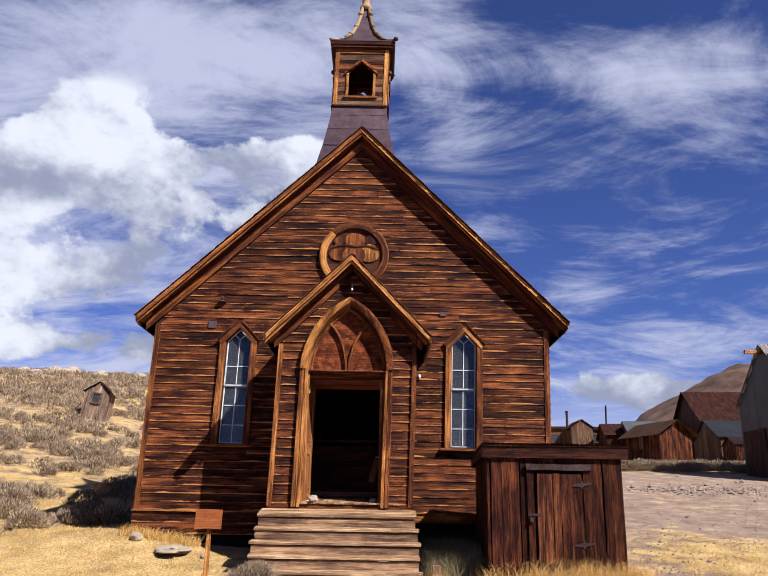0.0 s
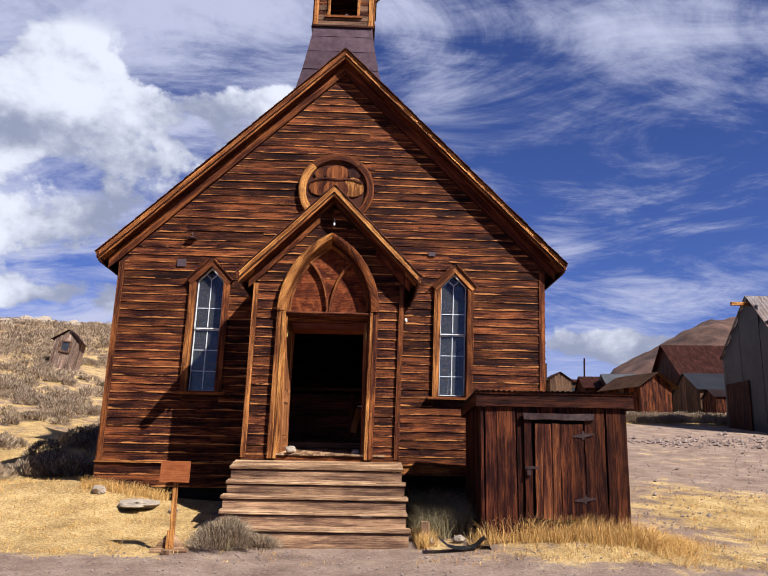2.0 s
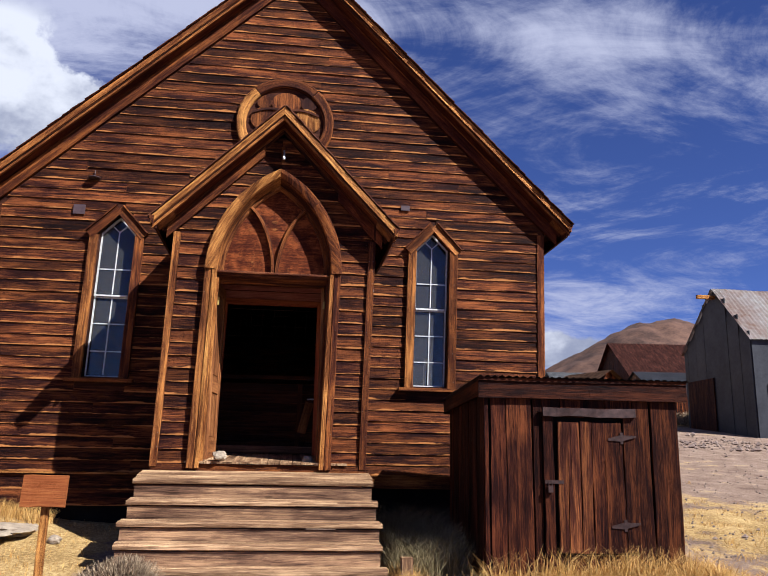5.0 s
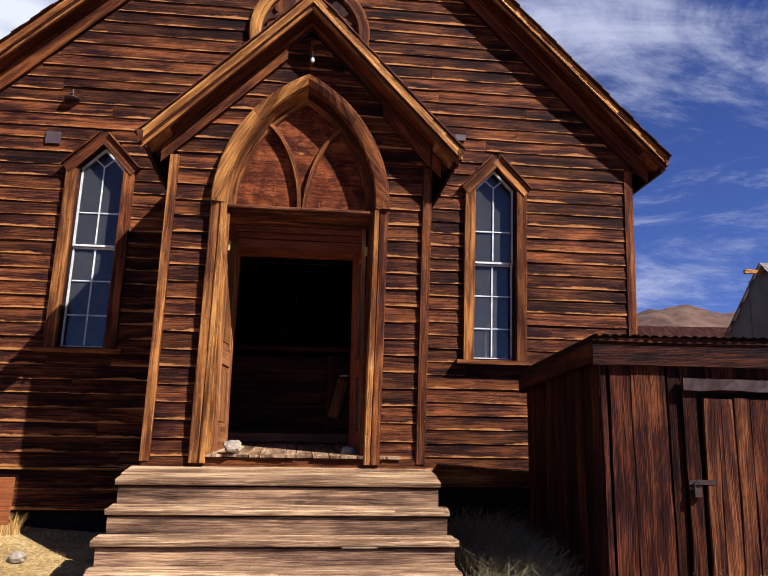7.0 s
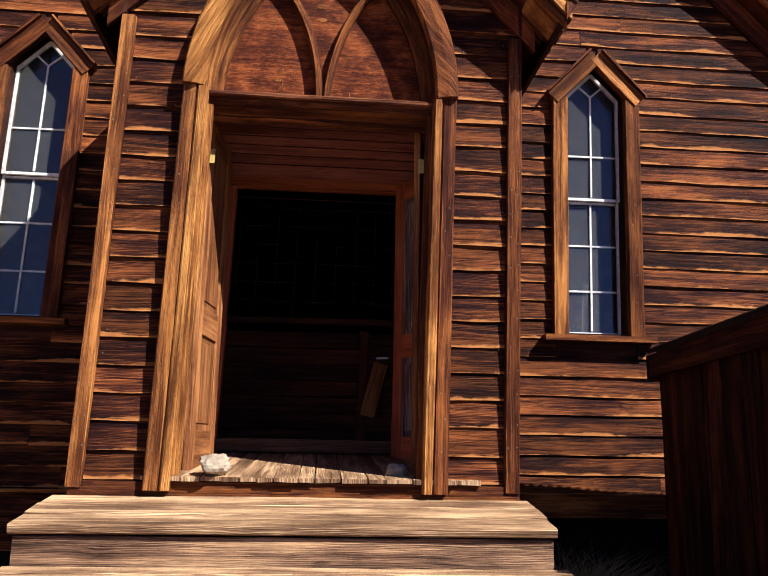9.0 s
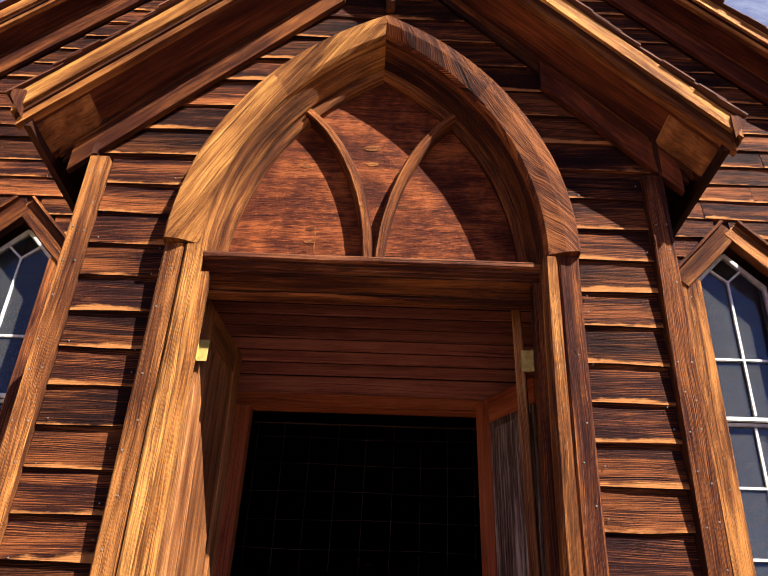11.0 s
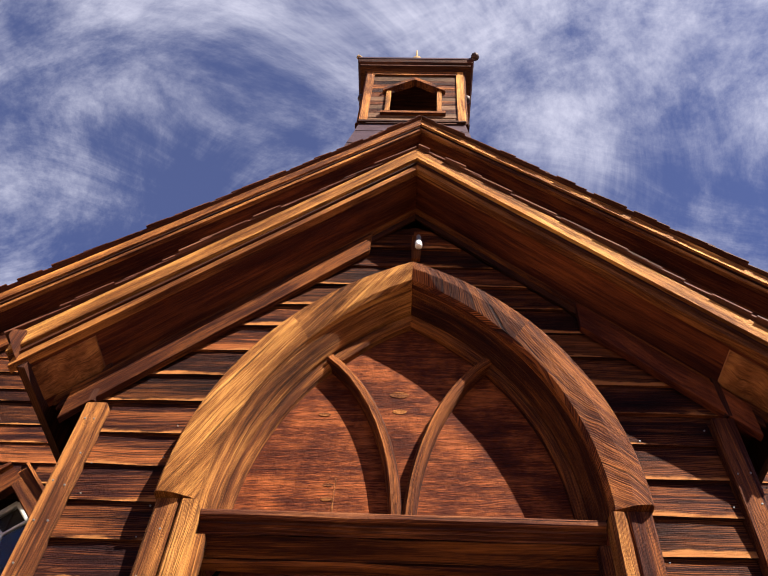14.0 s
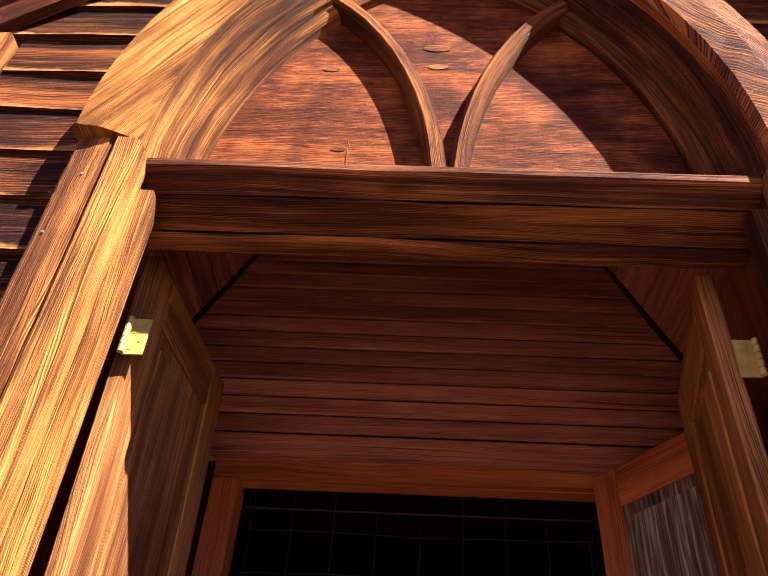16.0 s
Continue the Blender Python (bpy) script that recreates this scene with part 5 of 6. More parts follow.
            if op > 0.02:
                board("belfry_board", [(-h + 0.08, z), (-op, z), (-op, zt - 0.004), (-h + 0.08, zt - 0.004)], -0.012 - rng.uniform(0, 0.008), 0.015, mt)
                board("belfry_board", [(op, z), (h - 0.08, z), (h - 0.08, zt - 0.004), (op, zt - 0.004)], -0.012 - rng.uniform(0, 0.008), 0.015, mt)
            else:
                board("belfry_board", [(-h + 0.08, z), (h - 0.08, z), (h - 0.08, zt - 0.004), (-h + 0.08, zt - 0.004)], -0.012 - rng.uniform(0, 0.008), 0.015, mt)
            z = zt
        for s in (-1, 1):
            a, b = sorted((s * (h + 0.012), s * (h - 0.082)))
            board("belfry_post", [(a, z0 + 0.03), (b, z0 + 0.03), (b, z1), (a, z1)], -0.035, 0.03, ("pale" if s > 0 else "honey") if front else "trim", "z")
            a, b = sorted((s * ow, s * (ow + 0.055)))
            board("opening_casing", [(a, ob), (b, ob), (b, osh + 0.02), (a, osh + 0.02)], -0.045, 0.02, "pale", "z")
            board("opening_hood", [(s * (ow + 0.10), osh - 0.02), (s * (ow + 0.085), osh + 0.055), (0, ot + 0.075), (0, ot - 0.005)], -0.07, 0.02, "trim")
        board("opening_sill", [(-ow - 0.1, ob - 0.05), (ow + 0.1, ob - 0.05), (ow + 0.1, ob), (-ow - 0.1, ob)], -0.06, 0.03, "trim")
        board("belfry_base_board", [(-h - 0.01, z0 + 0.0), (h + 0.01, z0 + 0.0), (h + 0.01, z0 + 0.035), (-h - 0.01, z0 + 0.035)], -0.05, -0.036, "dark")
        board("belfry_frieze", [(-h + 0.07, z1 - 0.10), (h - 0.07, z1 - 0.10), (h - 0.07, z1 - 0.01), (-h + 0.07, z1 - 0.01)], -0.036, -0.02, "honey" if front else "trim")

    for k in range(4):
        m = Matrix.Translation((cx, cy, 0)) @ pose(0, 0, 0, 0, 0, 90 * k) @ Matrix.Translation((0, -h, 0))
        side(m, k == 0)
    # cornice and concave tin roof
    def stack(name, prof, mat, label):
        bm = bmesh.new()
        rings = [[bm.verts.new(S(cx + a * r, cy + b * r, z)) for a, b in ((-1, -1), (1, -1), (1, 1), (-1, 1))] for r, z in prof]
        for a, b in zip(rings, rings[1:]):
            for i in range(4):
                bm.faces.new((a[i], a[(i + 1) % 4], b[(i + 1) % 4], b[i]))
        bm.faces.new(rings[0][::-1]), bm.faces.new(rings[-1])
        bmesh.ops.recalc_face_normals(bm, faces=bm.faces)
        uv_world(bm)
        return part(name, bm, mat, bel, label)

    stack("belfry_cornice", ((0.61, 11.40), (0.65, 11.43), (0.70, 11.44), (0.70, 11.48), (0.725, 11.50), (0.735, 11.57)), "dark", "dark wooden cornice")
    roof = stack("belfry_roof", ((0.742, 11.572), (0.745, 11.60), (0.60, 11.68), (0.42, 11.83), (0.27, 12.06), (0.165, 12.38), (0.10, 12.70), (0.07, 12.92), (0.045, 13.02)), "tin", "concave pointed tin roof")
    bm = bmesh.new()
    lathe(bm, S(cx + 0.755, cy - 0.755, 11.585), [(0.02, 0), (0.055, 0.025), (0.05, 0.07), (0.015, 0.10)], 8)
    part("corner_knob", bm, "iron", roof, smooth=True)
    # hip rolls with crockets, and the pale finial
    prof = ((0.745, 11.60), (0.60, 11.69), (0.42, 11.845), (0.27, 12.075), (0.165, 12.395), (0.10, 12.715), (0.07, 12.95))
    for a, b in ((-1, -1), (1, -1), (1, 1), (-1, 1)):
        bm = bmesh.new()
        tube(bm, [S(cx + a * r, cy + b * r, z + 0.01) for r, z in prof], 0.030, 6)
        tube(bm, [S(cx + a * r * 1.02, cy + b * r * 1.02, z + 0.02) for r, z in prof[2:]], 0.042, 6)
        for r, z, k in ((0.31, 12.04, 0.06), (0.20, 12.32, 0.055), (0.12, 12.72, 0.06)):
            lathe(bm, S(cx + a * r, cy + b * r, z - 0.03), [(0.01, 0), (k, 0.03), (k, 0.07), (0.012, 0.11)], 8)
        part("hip_roll", bm, "bone" if b < 0 else "tin", bel, "carved pale hip moulding", smooth=True)
    bm = bmesh.new()
    lathe(bm, S(cx, cy, 12.98), [(0.13, -0.06), (0.15, 0.02), (0.10, 0.07), (0.095, 0.14), (0.095, 0.30), (0.11, 0.34), (0.06, 0.40), (0.02, 0.62), (0.008, 0.85)], 10)
    part("finial", bm, "bone", bel, "bleached wooden finial", smooth=True)
    # bell hanging inside
    bm = bmesh.new()
    lathe(bm, S(cx, cy, 10.28), [(0.20, 0), (0.19, 0.03), (0.15, 0.12), (0.115, 0.25), (0.08, 0.32), (0.02, 0.35)], 14)
    part("bell", bm, "iron", bel, "small dark bell", smooth=True)
    # knob brackets on the sides
    for s in (-1, 1):
        bm = bmesh.new()
        lathe(bm, S(cx + s * (h + 0.05), y0 + 0.10, 10.84), [(0.02, 0), (0.05, 0.03), (0.05, 0.08), (0.02, 0.11)], 8)
        part("bracket_knob", bm, "iron", bel, smooth=True)


build_belfry()


# ---- small fittings on the front ----
def plaque(x, z, w, h):
    prism("plaque", [(x - w / 2, z - h / 2), (x + w / 2, z - h / 2), (x + w / 2, z + h / 2), (x - w / 2, z + h / 2)], FY - 0.045, FY - 0.026, "plaque", church, label="small faded metal plate")


plaque(-2.83, 4.87, 0.16, 0.14)
plaque(1.83, 5.17, 0.13, 0.075)
bm = bmesh.new()
lathe(bm, S(1.38, FY - 0.06, 3.84), [(0.012, 0), (0.026, 0.02), (0.026, 0.06), (0.01, 0.08)], 8)
part("wire_insulator", bm, "porcelain", church, "white porcelain wire insulator", smooth=True)
bm = bmesh.new()
lathe(bm, S(-2.68, FY - 0.055, 5.34), [(0.085, 0), (0.09, 0.008), (0.02, 0.035)], 12)
tube(bm, [S(-2.68, FY - 0.04, 5.37), S(-2.68, FY - 0.04, 5.47)], 0.008)
part("lamp_shade", bm, "plaque", church, "small disused enamel lamp shade", smooth=True)


def build_wire_screen():
    """Coarse wire netting across the inner doorway."""
    y = FY + 0.10
    bm = bmesh.new()
    tube(bm, [S(-0.65, y, 3.56), S(0.65, y, 3.56)], 0.004, 5)
    net = part("wire_screen", bm, "iron", church, "coarse wire netting across the inner doorway")
    for i in range(9):
        bm = bmesh.new()
        tube(bm, [S(-0.62 + i * 0.155 + 0.006 * math.sin(k + i), y, 1.45 + k * 0.74) for k in range(4)], 0.0012, 4)
        part("wire", bm, "iron", net)
    for i in range(14):
        bm = bmesh.new()
        tube(bm, [S(-0.65 + k * 0.325, y, 1.5 + i * 0.152 + 0.005 * math.sin(k * 2 + i)) for k in range(5)], 0.0012, 4)
        part("wire", bm, "iron", net)


build_wire_screen()


def build_barrier():
    """The boarded barrier inside the nave, with a leaning board and a post."""
    # rail and boards in shaded wood, so the unlit nave stays nearly black
    bar = plank("barrier_rail", (-1.5, 15.90, 2.655), (1.5, 15.90, 2.675), (0, 0, 1), 0.05, 0.06, "dark", church, True, "low boarded barrier just inside the nave")
    for k in range(8):
        plank("barrier_board", (-1.5, 15.92, 1.52 + k * 0.14), (1.5, 15.92, 1.52 + k * 0.14), (0, 0, 1), 0.132, 0.02, "dark", bar, True)
    plank("barrier_post", (0.45, 15.84, 1.43), (0.45, 15.84, 2.58), (1, 0, 0), 0.075, 0.06, "dark", bar, True)
    plank("leaning_board", (0.50, 15.80, 1.85), (0.60, 15.80, 2.30), (1, 0, -0.2), 0.12, 0.02, "door", bar, True)
    plank("barrier_cap", (0.56, 15.78, 2.345), (0.66, 15.78, 2.347), (0, 1, 0), 0.05, 0.016, "white", bar, True)
    plank("doorsill", (-0.66, FY + 0.05, 1.60), (0.66, FY + 0.05, 1.60), (0, 0, 1), 0.09, 0.12, "barnwood", church, True)


build_barrier()

# ---- steps ----
def build_steps():
    st = empty("entrance_steps", (0.0, 12.6, 0.15), "wide weathered grey-brown plank steps up to the porch", "steps")
    noses = ((13.08, 1.24), (12.84, 1.03), (12.61, 0.83), (12.38, 0.635), (12.17, 0.43))
    prev = PY - 0.05
    for i, (y, z) in enumerate(noses):
        half = 1.305 + i * 0.008
        x0, x1 = -half + rng.uniform(-0.02, 0.02), half + rng.uniform(-0.02, 0.03)
        depth = prev - y + 0.02
        cuts = [0.5, 0.5] if i else [0.34, 0.33, 0.33]
        yy = y
        for k, c in enumerate(cuts):
            w = depth * c - 0.008
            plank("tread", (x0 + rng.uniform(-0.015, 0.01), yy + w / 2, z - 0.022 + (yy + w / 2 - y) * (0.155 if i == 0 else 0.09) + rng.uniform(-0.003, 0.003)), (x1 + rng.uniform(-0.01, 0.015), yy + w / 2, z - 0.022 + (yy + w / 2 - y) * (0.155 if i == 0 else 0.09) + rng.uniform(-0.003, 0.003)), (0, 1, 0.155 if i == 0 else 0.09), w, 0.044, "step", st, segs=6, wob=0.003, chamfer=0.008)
            yy += w + 0.008
        low = noses[i + 1][1] if i < len(noses) - 1 else 0.12
        h = z - 0.047 - low - 0.012
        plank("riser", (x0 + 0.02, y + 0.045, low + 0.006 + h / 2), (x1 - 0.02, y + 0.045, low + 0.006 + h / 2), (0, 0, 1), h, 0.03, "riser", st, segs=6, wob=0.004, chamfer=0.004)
        prev = y
    # stringers
    for x in (-1.24, 0.0, 1.24):
        bm = bmesh.new()
        ring = [(12.22, 0.05), (PY - 0.06, 0.05), (PY - 0.06, 1.19), (13.13, 1.19)]
        for (ya, za), (yb, zb) in zip(noses, noses[1:]):
            ring += [(ya + 0.08, zb - 0.05), (yb + 0.08, zb - 0.05)]
        ring[-1] = (12.22, noses[-1][1] - 0.05)
        f = [bm.verts.new((x - 0.02, y, z)) for y, z in ring]
        g = [bm.verts.new((x + 0.02, y, z)) for y, z in ring]
        bm.faces.new(f), bm.faces.new(g[::-1])
        for i in range(len(f)):
            bm.faces.new((f[i], g[i], g[(i + 1) % len(f)], f[(i + 1) % len(f)]))
        bmesh.ops.recalc_face_normals(bm, faces=bm.faces)
        uv_world(bm, "x")
        part("stringer", bm, "dark", st)


build_steps()


def boulder(name, c, r, seed, label, category, mat="stone", squash=0.7, kind="", group="", stretch=1.0):
    bm = bmesh.new()
    bmesh.ops.create_icosphere(bm, subdivisions=3, radius=1)
    for v in bm.verts:
        d = 1 + 0.34 * noise.noise(v.co * 1.3 + Vector((seed, 0, 0))) + 0.14 * noise.noise(v.co * 3.4 + Vector((0, seed, 0)))
        v.co = Vector((v.co.x * d * r * stretch, v.co.y * d * r * 0.8, v.co.z * d * r * squash))
    return part(name, bm, mat, m=pose(*c, 0, 0, seed * 40), label=label, category=category, group=group, kind=kind)


boulder("rock", S(-0.47, 13.72, 1.50), 0.095, 2, "pale rough rock lying on the porch threshold", "rock", stretch=1.3)
boulder("rock", S(0.57, 13.86, 1.47), 0.07, 5, "grey rough rock against the open door", "rock")
boulder("stone_slab", (-2.98, 14.5, ground_z(-2.98, 14.5) + 0.01), 0.44, 7, "flat pale stone lying in dry grass", "stone", squash=0.16, stretch=1.35)
boulder("rock", (-3.75, 14.75, ground_z(-3.75, 14.75) + 0.04), 0.14, 3, "small grey stone in dry grass by the wall", "rock", squash=0.6)
boulder("rock", (-2.35, 14.2, ground_z(-2.35, 14.2) + 0.03), 0.09, 8, "small dark stone in dry grass", "rock", squash=0.6)
boulder("rock", (1.62, 12.25, ground_z(1.62, 12.25) + 0.05), 0.07, 11, "small grey stone beside the steps", "rock")
boulder("rock", (2.02, 12.20, ground_z(2.02, 12.2) + 0.05), 0.08, 13, "rough pale stone beside bent metal sheet", "rock")


def build_sign():
    x, y = -1.81, 11.80
    g = ground_z(x, y)
    sg = empty("sign_post", (x, y, g), "blank orange-brown wooden sign board on a short post", "sign")
    plank("post", (x + 0.015, y, g + 0.02), (x + 0.015, y, 1.06), (1, 0, 0), 0.062, 0.055, "pale", sg, chamfer=0.005)
    plank("sign_board", (x - 0.185, y - 0.055, 1.165), (x + 0.20, y - 0.055, 1.165), (0, 0.12, 1), 0.275, 0.024, "sign", sg, segs=5, wob=0.004, chamfer=0.003, label="faded orange-brown board, its writing worn away")
    plank("cleat", (x - 0.02, y - 0.05, g + 0.02), (x - 0.01, y - 0.05, g + 0.28), (1, 0, 0), 0.05, 0.03, "pale", sg)
    for a, b in (((x - 0.24, y - 0.03), (x + 0.24, y - 0.03)), ((x, y - 0.24), (x, y + 0.24))):
        plank("foot", (*a, g + 0.025), (*b, g + 0.025), (b[1] - a[1], a[0] - b[0], 0), 0.10, 0.05, "step", sg)
    for s in (-1, 1):
        bm = bmesh.new()
        box_bm(bm, (min(s * 0.03, s * 0.2), -0.015, 0.05), (max(s * 0.03, s * 0.2), 0.015, 0.06))
        for v in bm.verts:
            if abs(v.co.x) < 0.1 and v.co.z > 0.055:
                v.co.z = 0.24
        bmesh.ops.recalc_face_normals(bm, faces=bm.faces)
        uv_world(bm)
        part("brace", bm, "step", sg, m=pose(x, y, g))


build_sign()


def build_debris():
    """A bent strip of sheet metal on the ground."""
    bm = bmesh.new()
    prof = [(-0.33, 0.17), (-0.27, 0.10), (-0.18, 0.035), (-0.08, 0.015), (0.06, 0.015), (0.18, 0.045), (0.28, 0.13), (0.31, 0.145), (0.38, 0.015)]
    a = [bm.verts.new((x, -0.12, z)) for x, z in prof]
    b = [bm.verts.new((x + 0.03, 0.14, z + 0.02)) for x, z in prof]
    for i in range(len(prof) - 1):
        bm.faces.new((a[i], a[i + 1], b[i + 1], b[i]))
    bmesh.ops.solidify(bm, geom=list(bm.faces), thickness=0.006)
    bmesh.ops.recalc_face_normals(bm, faces=bm.faces)
    x, y = 1.98, 11.72
    part("metal_scrap", bm, "corr", m=pose(x, y, ground_z(x, y) + 0.01, 0, 0, 4), label="bent grey sheet-metal strip lying on the dirt", category="scrap metal")
    x, y = 1.57, 12.42
    plank("stake", (x, y, ground_z(x, y) - 0.05), (x, y, ground_z(x, y) + 0.28), (1, 0, 0), 0.12, 0.09, "step", None, label="short sawn grey post stub beside the steps", category="post", chamfer=0.006)


build_debris()


# ---- the shed ----
def build_shed():
    ang = -2.5
    W, D = 2.06, 2.12
    base = (2.33, 12.20, 0.30)
    sh = empty("tool_shed", base, "low dark plank shed with padlocked door and corrugated lid", "shed", turn=ang)
    m0 = WORLD[sh]

    def up(name, x, y, z0, z1, w, t=0.028, nx=0, mat="shed", lean=0.0, par=None, lab=""):
        """An upright board; nx 0: on the front or back, 1: on a side."""
        a, b = m0 @ Vector((x, y, z0)), m0 @ Vector((x + lean, y, z1))
        d = m0.to_3x3() @ Vector((0, 1, 0) if nx else (1, 0, 0))
        return plank(name, a, b, d, w, t, mat, par or sh, wob=0.005, segs=5, chamfer=0.003, label=lab)

    # near-black core fills the shed, so the gaps between boards look dark
    inner = bmesh.new()
    box_bm(inner, (0.04, 0.04, -0.2), (W - 0.04, D - 0.04, 1.84))
    for v in inner.verts:
        if v.co.z > 1 and v.co.y > 1:
            v.co.z -= 0.05
    part("lining", inner, "black_fill", sh, m=m0)
    H = 1.93
    # front boards around the door
    dx0, dx1 = 0.71, 1.45
    x = 0.0
    for w in (0.055, 0.17, 0.28, 0.10):
        up("wall_board", x + w / 2, rng.uniform(-0.012, 0.004), -0.15, H, w - 0.012, lean=rng.uniform(-0.012, 0.012), mat="sheddoor" if w > 0.2 else "shed")
        x += w
    x = 0.60
    for w in (0.20, 0.26, 0.22, 0.30):
        up("wall_board", x + w / 2, 0.0, 1.66, H, w - 0.008)
        up("wall_board", x + w / 2, 0.004, -0.15, 0.29, w - 0.014, mat="sheddoor")
        x += w
    for w in (0.18, W - x - 0.18):
        up("wall_board", x + w / 2, rng.uniform(-0.008, 0.004), -0.15, H, w - 0.012, lean=rng.uniform(-0.012, 0.02), mat="sheddoor")
        x += w
    for sx in (0.0, W):
        y = 0.03
        while y < D - 0.02:
            w = min(rng.choice((0.14, 0.2, 0.24, 0.17)), D - y)
            up("wall_board", sx + (0.012 if sx == 0 else -0.012), y + w / 2, -0.2, H - 0.05 * (y + w / 2) / D, w - 0.010, nx=1, lean=rng.uniform(-0.01, 0.01))
            y += w
    x = 0.0
    while x < W - 0.02:
        w = min(0.22, W - x)
        up("wall_board", x + w / 2, D, -0.2, H - 0.06, w - 0.01)
        x += w
    # door of four boards, post, lintel strip, straps and hasp
    bm = bmesh.new()
    box_bm(bm, (dx0 + 0.05, -0.012, 0.32), (dx1 - 0.02, 0.0, 1.60))
    uv_world(bm, "z")
    door = part("door", bm, "shed", sh, "warped plank door held by a padlock", m0)
    x = dx0 + 0.035
    for w, mt in ((0.11, "goldshed"), (0.13, "goldshed"), (0.125, "goldshed"), (0.14, "sheddoor"), (0.20, "sheddoor")):
        up("door_board", x + w / 2, -0.034, 0.31 + rng.uniform(0, 0.02), 1.615 + rng.uniform(-0.02, 0.01), w - 0.008, 0.026, par=door, lean=rng.uniform(-0.012, 0.012), mat=mt)
        x += w
    up("door_post", dx0 - 0.05, -0.026, 0.30, 1.67, 0.105, 0.034, mat="shed")
    up("door_post", dx1 + 0.075, -0.024, 0.33, 1.67, 0.135, 0.032, mat="sheddoor")
    a, b = m0 @ Vector((dx0 - 0.11, -0.06, 1.705)), m0 @ Vector((dx1 + 0.14, -0.06, 1.71))
    plank("lintel_strip", a, b, (0, 0, 1), 0.085, 0.04, "iron", sh, wob=0.007, segs=7, label="crumpled metal flashing over the door")
    for z in (1.45, 0.58):
        bm = bmesh.new()
        ring = [(dx1 - 0.16, z - 0.022), (dx1 - 0.03, z - 0.030), (dx1 - 0.03, z - 0.055), (dx1 + 0.0, z - 0.055), (dx1 + 0.0, z - 0.024), (dx1 + 0.14, z + 0.014), (dx1 + 0.14, z + 0.030), (dx1 + 0.0, z + 0.034), (dx1 + 0.0, z + 0.062), (dx1 - 0.03, z + 0.062), (dx1 - 0.03, z + 0.034), (dx1 - 0.16, z - 0.002)]
        f = [bm.verts.new((x, -0.058, zz)) for x, zz in ring]
        g = [bm.verts.new((x, -0.048, zz)) for x, zz in ring]
        bm.faces.new(f), bm.faces.new(g[::-1])
        for i in range(len(f)):
            bm.faces.new((f[i], g[i], g[(i + 1) % len(f)], f[(i + 1) % len(f)]))
        bmesh.ops.recalc_face_normals(bm, faces=bm.faces)
        part("strap_hinge", bm, "iron", door, "rusty strap hinge", m0)
    bm = bmesh.new()
    box_bm(bm, (dx0 - 0.10, -0.052, 0.985), (dx0 + 0.10, -0.046, 1.02))
    box_bm(bm, (dx0 - 0.075, -0.085, 0.90), (dx0 - 0.025, -0.055, 0.965))
    tube(bm, [(dx0 - 0.068, -0.07, 0.96), (dx0 - 0.068, -0.07, 1.0), (dx0 - 0.05, -0.07, 1.018), (dx0 - 0.032, -0.07, 1.0), (dx0 - 0.032, -0.07, 0.96)], 0.005)
    part("padlock", bm, "iron", door, "old padlock and hasp", m0)
    # eaves board and rafters, corrugated lid
    for y0, zz in ((-0.055, 1.925), (D + 0.03, 1.875)):
        plank("eaves_board", m0 @ Vector((-0.07, y0, zz)), m0 @ Vector((W + 0.10, y0, zz)), (0, 0, 1), 0.17, 0.03, "shed", sh, wob=0.004, segs=5)
    plank("eaves_strip", m0 @ Vector((-0.07, -0.075, 2.030)), m0 @ Vector((W + 0.10, -0.075, 2.030)), (0, 0, 1), 0.032, 0.02, "sheddoor", sh, wob=0.004, segs=6)
    for x in (-0.05, W + 0.07):
        plank("eaves_board", m0 @ Vector((x, -0.04, 1.94)), m0 @ Vector((x, D + 0.05, 1.885)), (0, 0, 1), 0.15, 0.03, "shed", sh, wob=0.004, segs=5)
    bm = bmesh.new()
    nx, ny = 110, 5
    vs = []
    for j in range(ny):
        for i in range(nx):
            x = -0.09 + (W + 0.22) * i / (nx - 1)
            y = -0.11 + (D + 0.22) * j / (ny - 1)
            z = 2.056 - 0.026 * y + 0.011 * math.sin(x * 2 * math.pi / 0.076) + 0.006 * noise.noise((x * 3, y * 2, 0))
            vs.append(bm.verts.new((x, y, z)))
    for j in range(ny - 1):
        for i in range(nx - 1):
            bm.faces.new((vs[j * nx + i], vs[j * nx + i + 1], vs[(j + 1) * nx + i + 1], vs[(j + 1) * nx + i]))
    bmesh.ops.solidify(bm, geom=list(bm.faces), thickness=0.004)
    part("lid", bm, "iron", sh, "rusty corrugated metal lid", m0, smooth=True)


build_shed()

# ---- buildings of the town ----
def gabled(name, corner, L, D, wall_h, rise, turn, label, wall="barnwood", roof="shingle", board=0.25, over=0.25, category="building", metal=False, doors=(), windows=(), asym=0.5):
    """A gabled house: x along the ridge from the corner, y back; walls of boards, roof slopes with thickness."""
    b = empty(name, corner, label, category, turn=turn)
    m0 = WORLD[b]
    bm = bmesh.new()
    yr = D * asym
    prof = [(0, -0.6), (0, wall_h), (yr, wall_h + rise), (D, wall_h), (D, -0.6)]
    f = [bm.verts.new((0, y, z)) for y, z in prof]
    g = [bm.verts.new((L, y, z)) for y, z in prof]
    bm.faces.new(f), bm.faces.new(g[::-1])
    for i in range(5):
        j = (i + 1) % 5
